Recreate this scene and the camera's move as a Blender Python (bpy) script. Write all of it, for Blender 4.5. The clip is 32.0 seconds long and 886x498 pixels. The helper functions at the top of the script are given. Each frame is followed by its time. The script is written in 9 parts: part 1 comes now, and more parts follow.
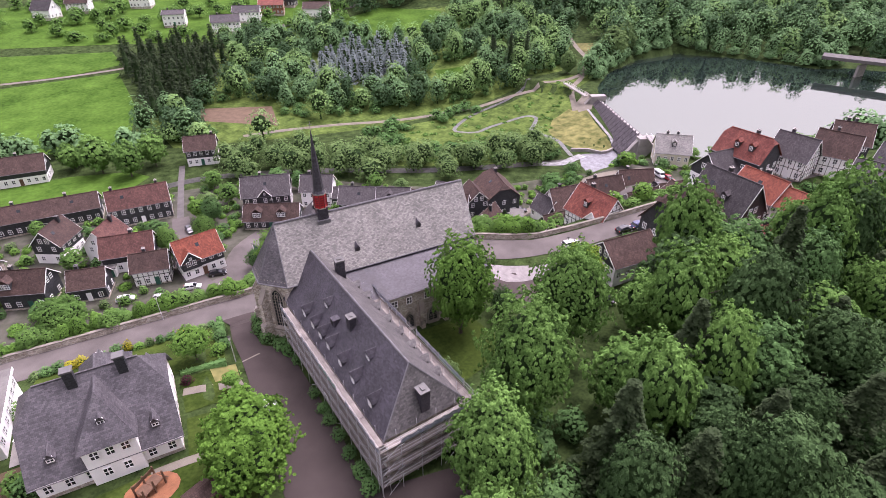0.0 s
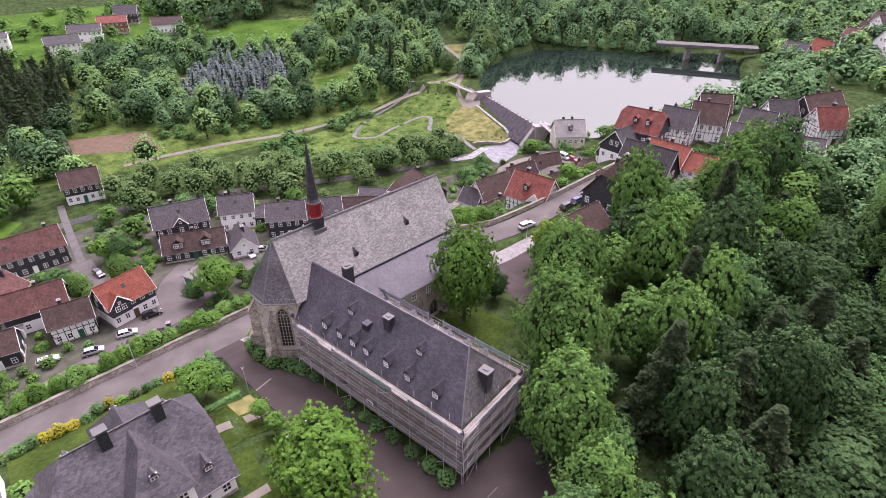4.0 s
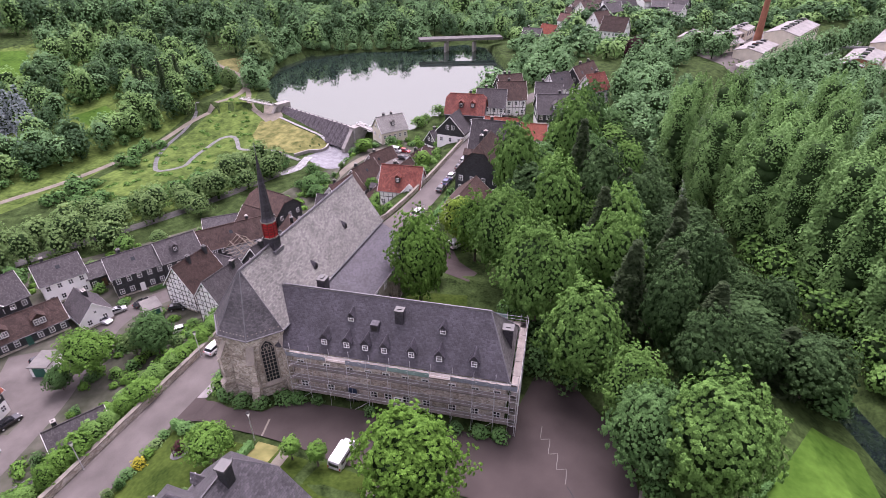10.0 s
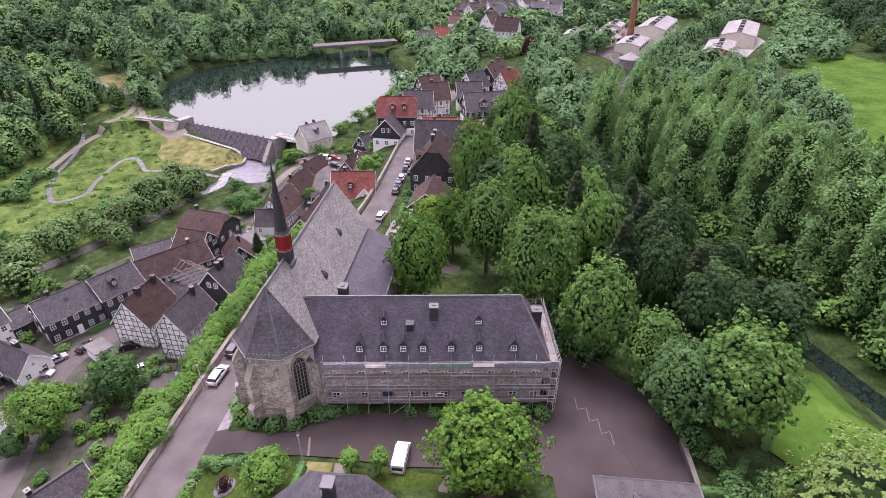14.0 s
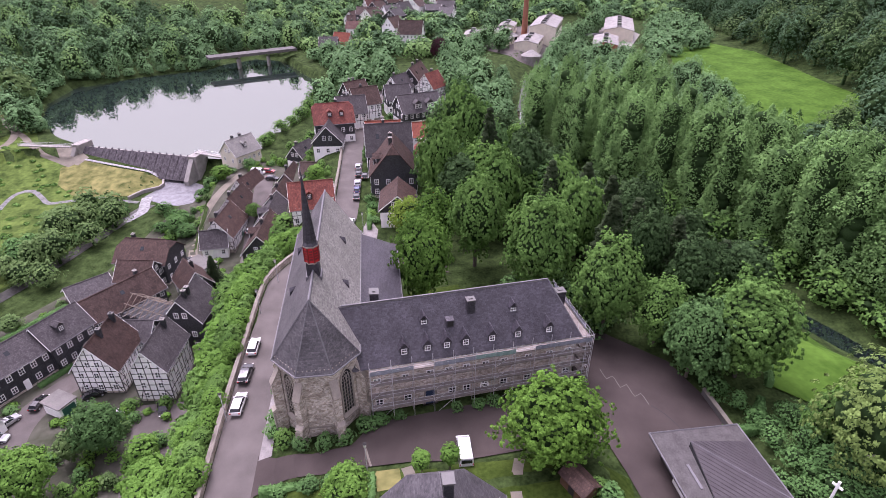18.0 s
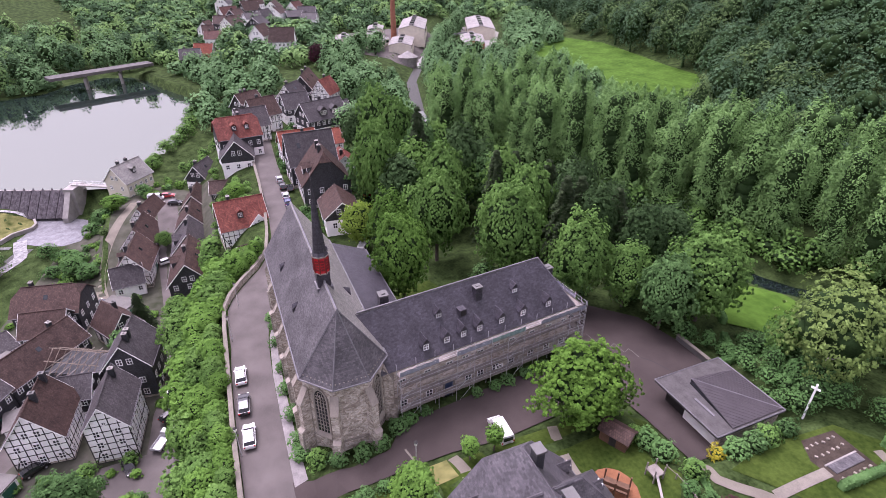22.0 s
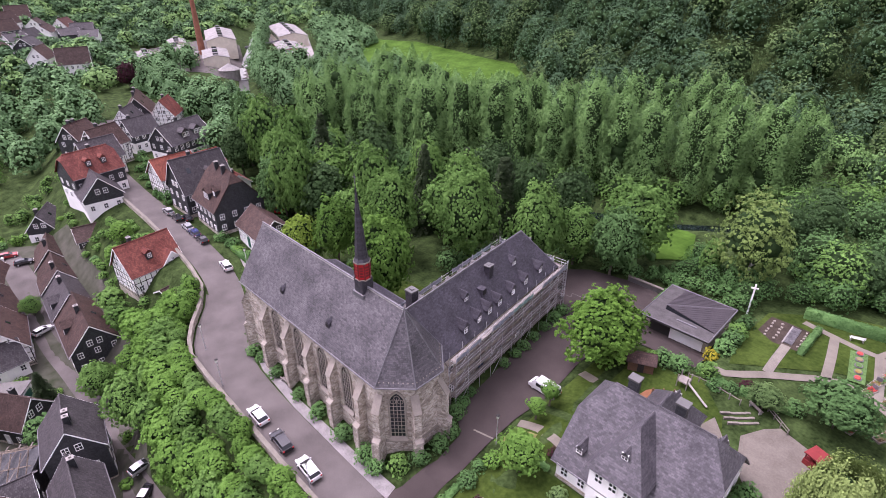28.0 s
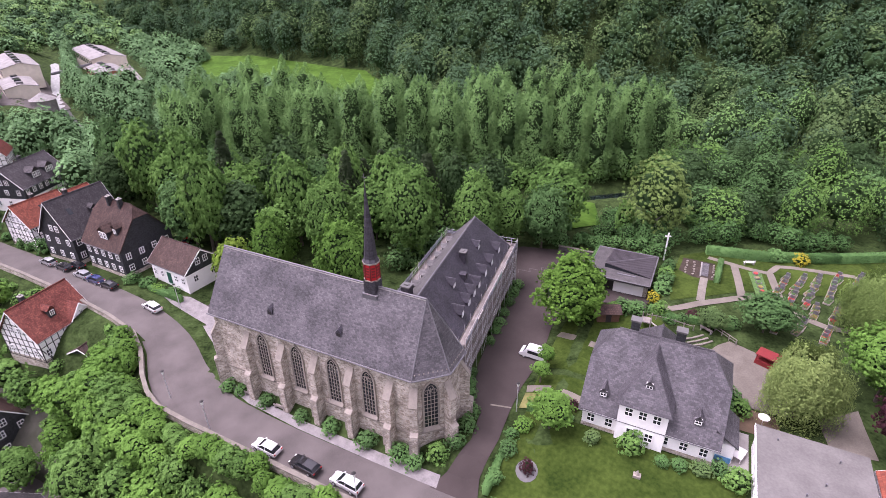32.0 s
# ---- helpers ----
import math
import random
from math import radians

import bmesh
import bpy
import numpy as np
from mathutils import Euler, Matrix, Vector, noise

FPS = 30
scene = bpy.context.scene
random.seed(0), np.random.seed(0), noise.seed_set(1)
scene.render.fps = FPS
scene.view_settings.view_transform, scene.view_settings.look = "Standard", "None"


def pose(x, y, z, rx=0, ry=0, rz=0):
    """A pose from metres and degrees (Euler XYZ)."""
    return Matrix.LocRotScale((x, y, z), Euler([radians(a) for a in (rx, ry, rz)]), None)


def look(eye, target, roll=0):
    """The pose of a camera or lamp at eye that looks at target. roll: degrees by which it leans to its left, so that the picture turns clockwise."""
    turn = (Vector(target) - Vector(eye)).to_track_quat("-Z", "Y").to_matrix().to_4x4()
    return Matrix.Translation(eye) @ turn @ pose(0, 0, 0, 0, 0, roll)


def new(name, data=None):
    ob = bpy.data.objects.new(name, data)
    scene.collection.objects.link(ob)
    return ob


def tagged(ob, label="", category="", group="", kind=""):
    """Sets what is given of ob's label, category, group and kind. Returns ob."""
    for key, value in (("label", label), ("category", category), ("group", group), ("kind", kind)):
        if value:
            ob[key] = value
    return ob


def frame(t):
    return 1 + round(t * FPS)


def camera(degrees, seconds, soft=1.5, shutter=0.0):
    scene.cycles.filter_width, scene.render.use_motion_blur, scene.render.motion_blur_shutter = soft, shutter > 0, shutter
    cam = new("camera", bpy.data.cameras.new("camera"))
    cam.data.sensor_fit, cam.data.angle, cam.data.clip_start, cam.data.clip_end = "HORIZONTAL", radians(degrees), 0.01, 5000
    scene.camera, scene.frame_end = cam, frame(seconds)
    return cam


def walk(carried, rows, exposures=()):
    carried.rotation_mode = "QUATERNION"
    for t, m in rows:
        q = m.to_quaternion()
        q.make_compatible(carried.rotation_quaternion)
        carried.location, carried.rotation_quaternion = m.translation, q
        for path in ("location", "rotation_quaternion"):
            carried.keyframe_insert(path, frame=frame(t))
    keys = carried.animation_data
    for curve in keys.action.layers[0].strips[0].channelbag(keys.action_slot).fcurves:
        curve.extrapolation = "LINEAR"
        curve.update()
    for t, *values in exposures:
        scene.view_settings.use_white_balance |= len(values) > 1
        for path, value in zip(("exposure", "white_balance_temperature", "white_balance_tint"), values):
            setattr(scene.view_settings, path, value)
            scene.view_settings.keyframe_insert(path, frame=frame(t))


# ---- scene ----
cam = camera(78.06, 32.0, 0.65)
PATH = [
    (0, 16.763, 69.138, 56.036, 152.206, -32.689, -0.203),
    (1, 21.213, 67.136, 55.858, 147.09, -32.524, 0.003),
    (2, 25.601, 64.967, 55.633, 143.692, -32.32, -0.048),
    (3, 29.827, 62.607, 55.385, 139.384, -32.092, 0.046),
    (3.5, 31.855, 61.352, 55.259, 137.57, -32.009, 0.015),
    (5.5, 39.25, 55.816, 54.779, 129.399, -31.632, -0.122),
    (6, 40.899, 54.305, 54.671, 126.706, -31.507, -0.167),
    (7, 43.943, 51.138, 54.47, 120.779, -31.409, -0.061),
    (8, 46.645, 47.788, 54.293, 115.351, -31.268, -0.002),
    (9, 49.011, 44.273, 54.138, 112.311, -31.21, -0.159),
    (10, 51.051, 40.61, 54.003, 108.59, -31.099, -0.056),
    (11, 52.78, 36.819, 53.885, 105.229, -30.994, -0.044),
    (12, 54.217, 32.921, 53.778, 101.405, -30.921, -0.048),
    (13, 55.38, 28.936, 53.679, 98.359, -30.773, 0.285),
    (14, 56.285, 24.885, 53.584, 95.236, -30.587, 0.292),
    (14.5, 56.646, 22.84, 53.538, 93.71, -30.534, 0.305),
    (16.5, 57.512, 14.585, 53.347, 87.062, -30.306, 0.362),
    (17, 57.589, 12.512, 53.298, 85.402, -30.249, 0.376),
    (18, 57.577, 8.368, 53.198, 82.655, -30.121, 0.182),
    (19, 57.345, 4.236, 53.094, 78.967, -30.046, 0.179),
    (20, 56.888, 0.127, 52.99, 75.65, -29.937, 0.211),
    (21, 56.196, -3.949, 52.886, 72.035, -29.841, 0.276),
    (22, 55.258, -7.986, 52.784, 67.158, -29.692, 0.017),
    (23, 54.062, -11.974, 52.687, 64.678, -29.619, 0.227),
    (24, 52.594, -15.908, 52.596, 62.022, -29.434, 0.13),
    (25, 50.842, -19.778, 52.511, 58.987, -29.368, 0.077),
    (26, 48.797, -23.577, 52.43, 54.235, -29.411, 0.03),
    (26.5, 47.663, -25.446, 52.389, 51.216, -29.357, -0.072),
    (28.5, 42.403, -32.681, 52.209, 43.035, -29.21, -0.347),
    (29, 40.916, -34.418, 52.151, 40.652, -29.167, -0.427),
    (30, 37.762, -37.786, 52.006, 35.749, -29.009, -0.455),
    (31, 34.408, -40.985, 51.802, 31.302, -28.839, -0.644),
    (32, 30.922, -43.979, 51.506, 26.473, -28.488, -0.801),
]
walk(cam, [(t, pose(x, y, z, 90 + pitch, 0, yaw) @ pose(0, 0, 0, 0, 0, roll)) for t, x, y, z, yaw, pitch, roll in PATH], [(0.0, 1.77, 6200, 37), (12.0, 1.73, 6100, 39), (20.0, 1.63, 6000, 40), (26.0, 1.63, 6000, 40), (32.0, 1.67, 6050, 39)])

# ---- world and light: an overcast summer day, brighter in the west ----
world = bpy.data.worlds.new("world")
scene.world = world
world.use_nodes = True
wn, wl = world.node_tree.nodes, world.node_tree.links
sky = wn.new("ShaderNodeTexSky")
sky.sky_type = "NISHITA"
sky.sun_disc = False
sky.sun_elevation, sky.sun_rotation = radians(65), radians(-112)
sky.air_density, sky.dust_density, sky.ozone_density = 1.0, 8.0, 1.0
pale = wn.new("ShaderNodeHueSaturation")
pale.inputs["Saturation"].default_value = 0.5
wl.new(sky.outputs[0], pale.inputs["Color"])
cloud = wn.new("ShaderNodeMix")
cloud.data_type = "RGBA"
cloud.inputs[0].default_value = 0.6
cloud.inputs[7].default_value = (3.8, 3.72, 3.62, 1)
wl.new(pale.outputs[0], cloud.inputs[6])
wl.new(cloud.outputs[2], wn["Background"].inputs[0])
wn["Background"].inputs[1].default_value = 0.127
sun = new("sun", bpy.data.lights.new("sun", "SUN"))
sun.data.energy, sun.data.angle, sun.data.color = 1.35, radians(40), (1.0, 0.98, 0.95)
sun.matrix_world = look((-33, -13, 77), (0, 0, 0))


# ---- materials ----
def mat(name, col, rough=0.8, var=0.25, scale=1.2, fine=14.0, bump=0.3, metal=0.0, spec=0.4, isle=0.0, obj=0.0, streak=None, tint=None):
    """A weathered surface: base colour varied at two scales, with fine relief. isle, obj: change from piece to piece, from thing to thing."""
    m = bpy.data.materials.new(name)
    m.use_nodes = True
    n, l = m.node_tree.nodes, m.node_tree.links
    b = n["Principled BSDF"]
    b.inputs["Roughness"].default_value, b.inputs["Metallic"].default_value = rough, metal
    b.inputs["Specular IOR Level"].default_value = spec
    geo = n.new("ShaderNodeNewGeometry")
    src = geo.outputs["Position"]
    if streak:
        mp = n.new("ShaderNodeMapping")
        mp.inputs["Scale"].default_value = streak
        l.new(src, mp.inputs[0])
        src = mp.outputs[0]
    big, small = n.new("ShaderNodeTexNoise"), n.new("ShaderNodeTexNoise")
    for tex, sc, det in ((big, 1.0 / scale, 5.0), (small, fine, 3.0)):
        tex.inputs["Scale"].default_value, tex.inputs["Detail"].default_value = sc, det
        l.new(src, tex.inputs["Vector"])
    add = n.new("ShaderNodeMath")
    add.operation = "MULTIPLY_ADD"
    l.new(small.outputs[0], add.inputs[0])
    add.inputs[1].default_value = 0.6
    l.new(big.outputs[0], add.inputs[2])
    val = add.outputs[0]
    for out, k in ((geo.outputs["Random Per Island"], isle), (None, obj)):
        if not k:
            continue
        if out is None:
            out = n.new("ShaderNodeObjectInfo").outputs["Random"]
        ma = n.new("ShaderNodeMath")
        ma.operation = "MULTIPLY_ADD"
        l.new(out, ma.inputs[0])
        ma.inputs[1].default_value = k
        l.new(val, ma.inputs[2])
        val = ma.outputs[0]
    ramp = n.new("ShaderNodeValToRGB")
    mid = 0.8 + 0.5 * (isle + obj)
    wide = 0.28 + 0.4 * (isle + obj)
    c = np.array(col)
    t = np.array(tint if tint is not None else col)
    e = ramp.color_ramp.elements
    e[0].position, e[1].position = max(0.0, (mid - wide) / 2), min(1.0, (mid + wide) / 2)
    e[0].color, e[1].color = (*(c * (1 - var)), 1), (*np.minimum(t * (1 + var), 1), 1)
    half = n.new("ShaderNodeMath")
    half.operation = "MULTIPLY"
    half.inputs[1].default_value = 0.5
    l.new(val, half.inputs[0])
    l.new(half.outputs[0], ramp.inputs[0])
    l.new(ramp.outputs[0], b.inputs["Base Color"])
    if bump:
        bm_ = n.new("ShaderNodeBump")
        bm_.inputs["Strength"].default_value, bm_.inputs["Distance"].default_value = bump, 0.05
        l.new(small.outputs[0], bm_.inputs["Height"])
        l.new(bm_.outputs[0], b.inputs["Normal"])
    return m


def courses(m, width, height, joint, depth=0.5, dark=0.6, axis="auto"):
    """Adds courses (slates, tiles, stones) to a material: a brick pattern along the slope, as relief and slight tone."""
    n, l = m.node_tree.nodes, m.node_tree.links
    b = n["Principled BSDF"]
    uv = n.new("ShaderNodeUVMap")
    br = n.new("ShaderNodeTexBrick")
    br.inputs["Scale"].default_value = 1.0
    br.inputs["Brick Width"].default_value, br.inputs["Row Height"].default_value = width, height
    br.inputs["Mortar Size"].default_value, br.inputs["Mortar Smooth"].default_value = joint, 0.2
    br.inputs["Bias"].default_value = 0.0
    br.inputs["Color1"].default_value, br.inputs["Color2"].default_value = (1.1, 1.1, 1.1, 1), (0.52, 0.52, 0.54, 1)
    br.inputs["Mortar"].default_value = (dark, dark, dark, 1)
    l.new(uv.outputs[0], br.inputs["Vector"])
    mix = n.new("ShaderNodeMix")
    mix.data_type, mix.blend_type = "RGBA", "MULTIPLY"
    mix.inputs[0].default_value = 1.0
    old = b.inputs["Base Color"].links[0].from_socket
    l.new(old, mix.inputs[6])
    l.new(br.outputs["Color"], mix.inputs[7])
    l.new(mix.outputs[2], b.inputs["Base Color"])
    bp = n.new("ShaderNodeBump")
    bp.inputs["Strength"].default_value, bp.inputs["Distance"].default_value = depth, 0.03
    bp.invert = True
    l.new(br.outputs["Fac"], bp.inputs["Height"])
    if b.inputs["Normal"].links:
        l.new(b.inputs["Normal"].links[0].from_socket, bp.inputs["Normal"])
    l.new(bp.outputs[0], b.inputs["Normal"])
    return m


def leaf_mat(name, col, tint, obj=0.25, isle=0.3):
    """Foliage: colour from leaf to leaf, from patch to patch and from tree to tree, with some light let through."""
    m = mat(name, col, rough=0.7, var=0.3, scale=7.0, fine=0.6, bump=0, spec=0.06, isle=isle if obj else 0.09, obj=obj, tint=tint)
    n, l = m.node_tree.nodes, m.node_tree.links
    b = n["Principled BSDF"]
    tr = n.new("ShaderNodeBsdfTranslucent")
    l.new(b.inputs["Base Color"].links[0].from_socket, tr.inputs[0])
    mx = n.new("ShaderNodeMixShader")
    mx.inputs[0].default_value = 0.09
    l.new(b.outputs[0], mx.inputs[1])
    l.new(tr.outputs[0], mx.inputs[2])
    l.new(mx.outputs[0], n["Material Output"].inputs[0])
    return m


def rubble(m, size=0.36):
    """Adds irregular rubble stones with recessed joints to a material."""
    n, l = m.node_tree.nodes, m.node_tree.links
    b = n["Principled BSDF"]
    uv, mp = n.new("ShaderNodeUVMap"), n.new("ShaderNodeMapping")
    mp.inputs["Scale"].default_value = (1 / size, 1.7 / size, 1)
    l.new(uv.outputs[0], mp.inputs[0])
    cell, edge = n.new("ShaderNodeTexVoronoi"), n.new("ShaderNodeTexVoronoi")
    edge.feature = "DISTANCE_TO_EDGE"
    for v in (cell, edge):
        v.inputs["Scale"].default_value = 1.0
        l.new(mp.outputs[0], v.inputs["Vector"])
    ramp, tone = n.new("ShaderNodeValToRGB"), n.new("ShaderNodeValToRGB")
    ramp.color_ramp.elements[0].color, ramp.color_ramp.elements[1].color = (1.0, 0.97, 0.92, 1), (0.82, 0.82, 0.82, 1)
    ramp.color_ramp.elements[1].position = 0.14
    tone.color_ramp.elements[0].color, tone.color_ramp.elements[1].color = (0.52, 0.48, 0.45, 1), (1.0, 1.0, 1.0, 1)
    sep = n.new("ShaderNodeSeparateColor")
    l.new(cell.outputs["Color"], sep.inputs[0])
    l.new(sep.outputs[0], tone.inputs[0])
    l.new(edge.outputs["Distance"], ramp.inputs[0])
    src = b.inputs["Base Color"].links[0].from_socket
    for extra_ in (tone, ramp):
        mix = n.new("ShaderNodeMix")
        mix.data_type, mix.blend_type = "RGBA", "MULTIPLY"
        mix.inputs[0].default_value = 1.0
        l.new(src, mix.inputs[6])
        l.new(extra_.outputs[0], mix.inputs[7])
        src = mix.outputs[2]
    l.new(src, b.inputs["Base Color"])
    bp = n.new("ShaderNodeBump")
    bp.inputs["Strength"].default_value, bp.inputs["Distance"].default_value = 0.8, 0.04
    l.new(ramp.outputs[0], bp.inputs["Height"])
    if b.inputs["Normal"].links:
        l.new(b.inputs["Normal"].links[0].from_socket, bp.inputs["Normal"])
    l.new(bp.outputs[0], b.inputs["Normal"])
    return m


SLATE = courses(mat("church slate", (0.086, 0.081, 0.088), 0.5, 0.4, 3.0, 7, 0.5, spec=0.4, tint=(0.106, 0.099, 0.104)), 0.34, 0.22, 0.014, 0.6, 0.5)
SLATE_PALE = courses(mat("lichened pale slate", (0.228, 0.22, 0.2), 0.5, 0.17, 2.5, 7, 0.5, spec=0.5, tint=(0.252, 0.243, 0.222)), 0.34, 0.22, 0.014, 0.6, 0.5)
SLATE_RECTORY = courses(mat("rectory slate", (0.068, 0.063, 0.07), 0.55, 0.2, 1.8, 7, 0.5, spec=0.4, tint=(0.1, 0.094, 0.1), streak=(1, 1, 0.3)), 0.34, 0.22, 0.014, 0.6, 0.5)
SLATE_DARK = courses(mat("dark slate", (0.04756, 0.04346, 0.0533), 0.5, 0.42, 2.0, 7, 0.5, spec=0.4, streak=(1, 1, 0.35)), 0.34, 0.22, 0.012)
SLATE_BACK = courses(mat("patched slate", (0.1, 0.095, 0.092), 0.6, 0.4, 1.6, 5, 0.3), 0.34, 0.22, 0.012)
SHINGLE = courses(mat("slate cladding", (0.04, 0.042, 0.046), 0.5, 0.3, 1.5, 6, 0.2, obj=0.2), 0.26, 0.2, 0.012)
TILE_RED = courses(mat("red roof tile", (0.16, 0.042, 0.033), 0.7, 0.35, 1.5, 7, 0.3, spec=0.18, obj=0.25, tint=(0.2, 0.068, 0.05)), 0.25, 0.32, 0.03)
TILE_RUST = courses(mat("dull rust roof tile", (0.085, 0.038, 0.032), 0.7, 0.35, 1.5, 7, 0.3, spec=0.18, obj=0.25, tint=(0.115, 0.055, 0.045)), 0.25, 0.32, 0.03)
TILE_ORANGE = courses(mat("orange roof tile", (0.23, 0.068, 0.042), 0.7, 0.3, 1.5, 7, 0.3, spec=0.18, obj=0.25), 0.25, 0.32, 0.03)
TILE_BROWN = courses(mat("brown roof tile", (0.052, 0.032, 0.026), 0.65, 0.35, 1.5, 7, 0.3, spec=0.18, obj=0.3, tint=(0.08, 0.05, 0.041)), 0.25, 0.32, 0.03)
TILE_GREY = courses(mat("grey roof tile", (0.075, 0.068, 0.07), 0.6, 0.3, 1.5, 7, 0.3, spec=0.18, obj=0.3), 0.25, 0.32, 0.03)
STONE = rubble(mat("sandstone rubble", (0.5, 0.455, 0.39), 0.9, 0.3, 1.6, 5, 0.5, spec=0.2, tint=(0.62, 0.58, 0.52)))
# Rubble stone with its colour lightened to offset shade under the scaffold.
PALE_RUBBLE = rubble(mat("lightened rubble stone", (0.68, 0.6, 0.54), 0.9, 0.25, 1.6, 5, 0.4, spec=0.2, tint=(0.7, 0.65, 0.61)), 0.3)
ASHLAR = mat("pale ashlar", (0.25, 0.222, 0.188), 0.85, 0.2, 0.9, 8, 0.4)
WHITE = mat("white render", (0.86, 0.85, 0.83), 0.85, 0.08, 2.0, 9, 0.15)
CREAM = mat("cream render", (0.62, 0.57, 0.47), 0.85, 0.12, 2.0, 9, 0.15)
PAINT = mat("white paint", (0.84, 0.83, 0.82), 0.5, 0.05, 1.0, 9, 0.05)
BLACKWOOD = mat("black timber", (0.022, 0.02, 0.019), 0.75, 0.3, 0.6, 12, 0.3)
WOOD = mat("weathered plank", (0.14, 0.122, 0.108), 0.85, 0.35, 0.9, 9, 0.3, isle=0.4, tint=(0.21, 0.188, 0.17))
BROWNWOOD = mat("brown wood", (0.11, 0.06, 0.035), 0.8, 0.3, 0.8, 9, 0.3)
STEEL = mat("galvanised steel", (0.5, 0.5, 0.51), 0.45, 0.15, 0.6, 20, 0.1, metal=0.3)
GREENSTEEL = mat("green guard net", (0.17, 0.26, 0.24), 0.6, 0.2, 0.8, 20, 0.1)
NET = mat("pale scaffold sheeting", (0.2, 0.215, 0.25), 0.7, 0.2, 0.7, 6, 0.4)
BLUEDOOR = mat("blue door paint", (0.025, 0.045, 0.1), 0.4, 0.15, 0.8, 10, 0.05)
GREENPAINT = mat("green paint", (0.02, 0.1, 0.07), 0.5, 0.15, 0.8, 10, 0.05)
REDPAINT = mat("red lantern paint", (0.42, 0.016, 0.02), 0.5, 0.18, 0.6, 8, 0.1)
REDWOOD = mat("red stained wood", (0.17, 0.018, 0.018), 0.6, 0.2, 0.6, 8, 0.1)
LEAD = mat("grey lead sheet", (0.12, 0.117, 0.125), 0.55, 0.25, 0.8, 8, 0.15)
CONCRETE = mat("concrete", (0.25, 0.235, 0.22), 0.9, 0.22, 1.4, 9, 0.3)
BITUMEN = mat("grey roofing felt", (0.07, 0.066, 0.065), 0.85, 0.35, 1.2, 5, 0.25, spec=0.2)
PALEFELT = mat("bleached roofing felt", (0.13, 0.124, 0.116), 0.85, 0.22, 2.2, 4, 0.25, spec=0.2)
ZINC = mat("zinc roof sheet", (0.04875, 0.0429, 0.0468), 0.6, 0.2, 1.5, 6, 0.1, spec=0.3)
ASPHALT = mat("asphalt", (0.09, 0.08, 0.075), 0.9, 0.22, 4.0, 25, 0.25, spec=0.15, tint=(0.106, 0.095, 0.089))
COURT = mat("reddish asphalt court", (0.052, 0.042, 0.039), 0.9, 0.3, 4.5, 22, 0.25, spec=0.15)
COBBLE = mat("cobbled pavement", (0.19, 0.178, 0.172), 0.9, 0.3, 0.9, 6, 0.7)
GRAVEL = mat("pale gravel", (0.155, 0.14, 0.115), 0.95, 0.25, 2.5, 14, 0.3, spec=0.1)
PAVING = mat("beige paving", (0.135, 0.12, 0.1), 0.92, 0.22, 2.0, 5, 0.3, spec=0.1)
DRYGRASS = mat("dry shore grass", (0.07, 0.085, 0.026), 0.95, 0.4, 5.0, 1.2, 0.4, spec=0.06, tint=(0.13, 0.122, 0.05))
BEDSOIL = mat("dark bed soil", (0.05, 0.039, 0.031), 0.95, 0.4, 1.2, 6, 0.5, spec=0.1)
SOIL = mat("bare soil", (0.105, 0.07125, 0.045), 0.95, 0.3, 1.5, 9, 0.4)
DAMP = mat("damp grey concrete", (0.085, 0.08, 0.076), 0.9, 0.25, 1.4, 9, 0.3)
CHIMNEYTOP = mat("bleached stack of sheet metal", (0.1, 0.098, 0.095), 0.6, 0.15, 0.6, 8, 0.1)
BRICK = mat("red brick", (0.24, 0.1, 0.06), 0.9, 0.25, 2.0, 5, 0.3)
TYRE = mat("tyre rubber", (0.02, 0.02, 0.02), 0.8, 0.1, 0.5, 9, 0.1)
GRASS = mat("lawn", (0.024, 0.047, 0.008), 0.95, 0.4, 5.0, 2.2, 0.4, spec=0.06, tint=(0.042, 0.064, 0.012))
MEADOW = mat("tall meadow grass", (0.034, 0.07, 0.014), 0.95, 0.5, 4.0, 0.9, 0.6, spec=0.06, tint=(0.075, 0.11, 0.026))
FIELD = mat("bright pasture", (0.033, 0.084, 0.01), 0.95, 0.35, 9.0, 0.8, 0.3, spec=0.05, tint=(0.054, 0.108, 0.016))
UNDER = mat("woodland ground", (0.018, 0.034, 0.01), 0.95, 0.6, 2.2, 2.5, 0.8, spec=0.04, tint=(0.034, 0.054, 0.017))


def plain(name, col, rough=0.3, metal=0.0, trans=0.0, coat=0.0):
    m = bpy.data.materials.new(name)
    m.use_nodes = True
    b = m.node_tree.nodes["Principled BSDF"]
    b.inputs["Base Color"].default_value = (*col, 1)
    b.inputs["Roughness"].default_value, b.inputs["Metallic"].default_value = rough, metal
    b.inputs["Transmission Weight"].default_value, b.inputs["Coat Weight"].default_value = trans, coat
    return m


GLASS = plain("dark window glass", (0.02, 0.024, 0.028), 0.08)
CARGLASS = plain("car glass", (0.015, 0.017, 0.02), 0.05)
CARS = {"white": plain("white car paint", (0.6, 0.6, 0.6), 0.25, coat=1), "black": plain("black car paint", (0.012, 0.012, 0.014), 0.2, coat=1),
        "silver": plain("silver car paint", (0.45, 0.46, 0.47), 0.3, 0.5, coat=1), "blue": plain("dark blue car paint", (0.03, 0.04, 0.12), 0.2, coat=1),
        "red": plain("red car paint", (0.3, 0.02, 0.02), 0.25, coat=1)}
LAMPGLASS = plain("pale lamp glass", (0.8, 0.8, 0.76), 0.3)
TAILLIGHT = plain("red tail light", (0.3, 0.01, 0.01), 0.2)

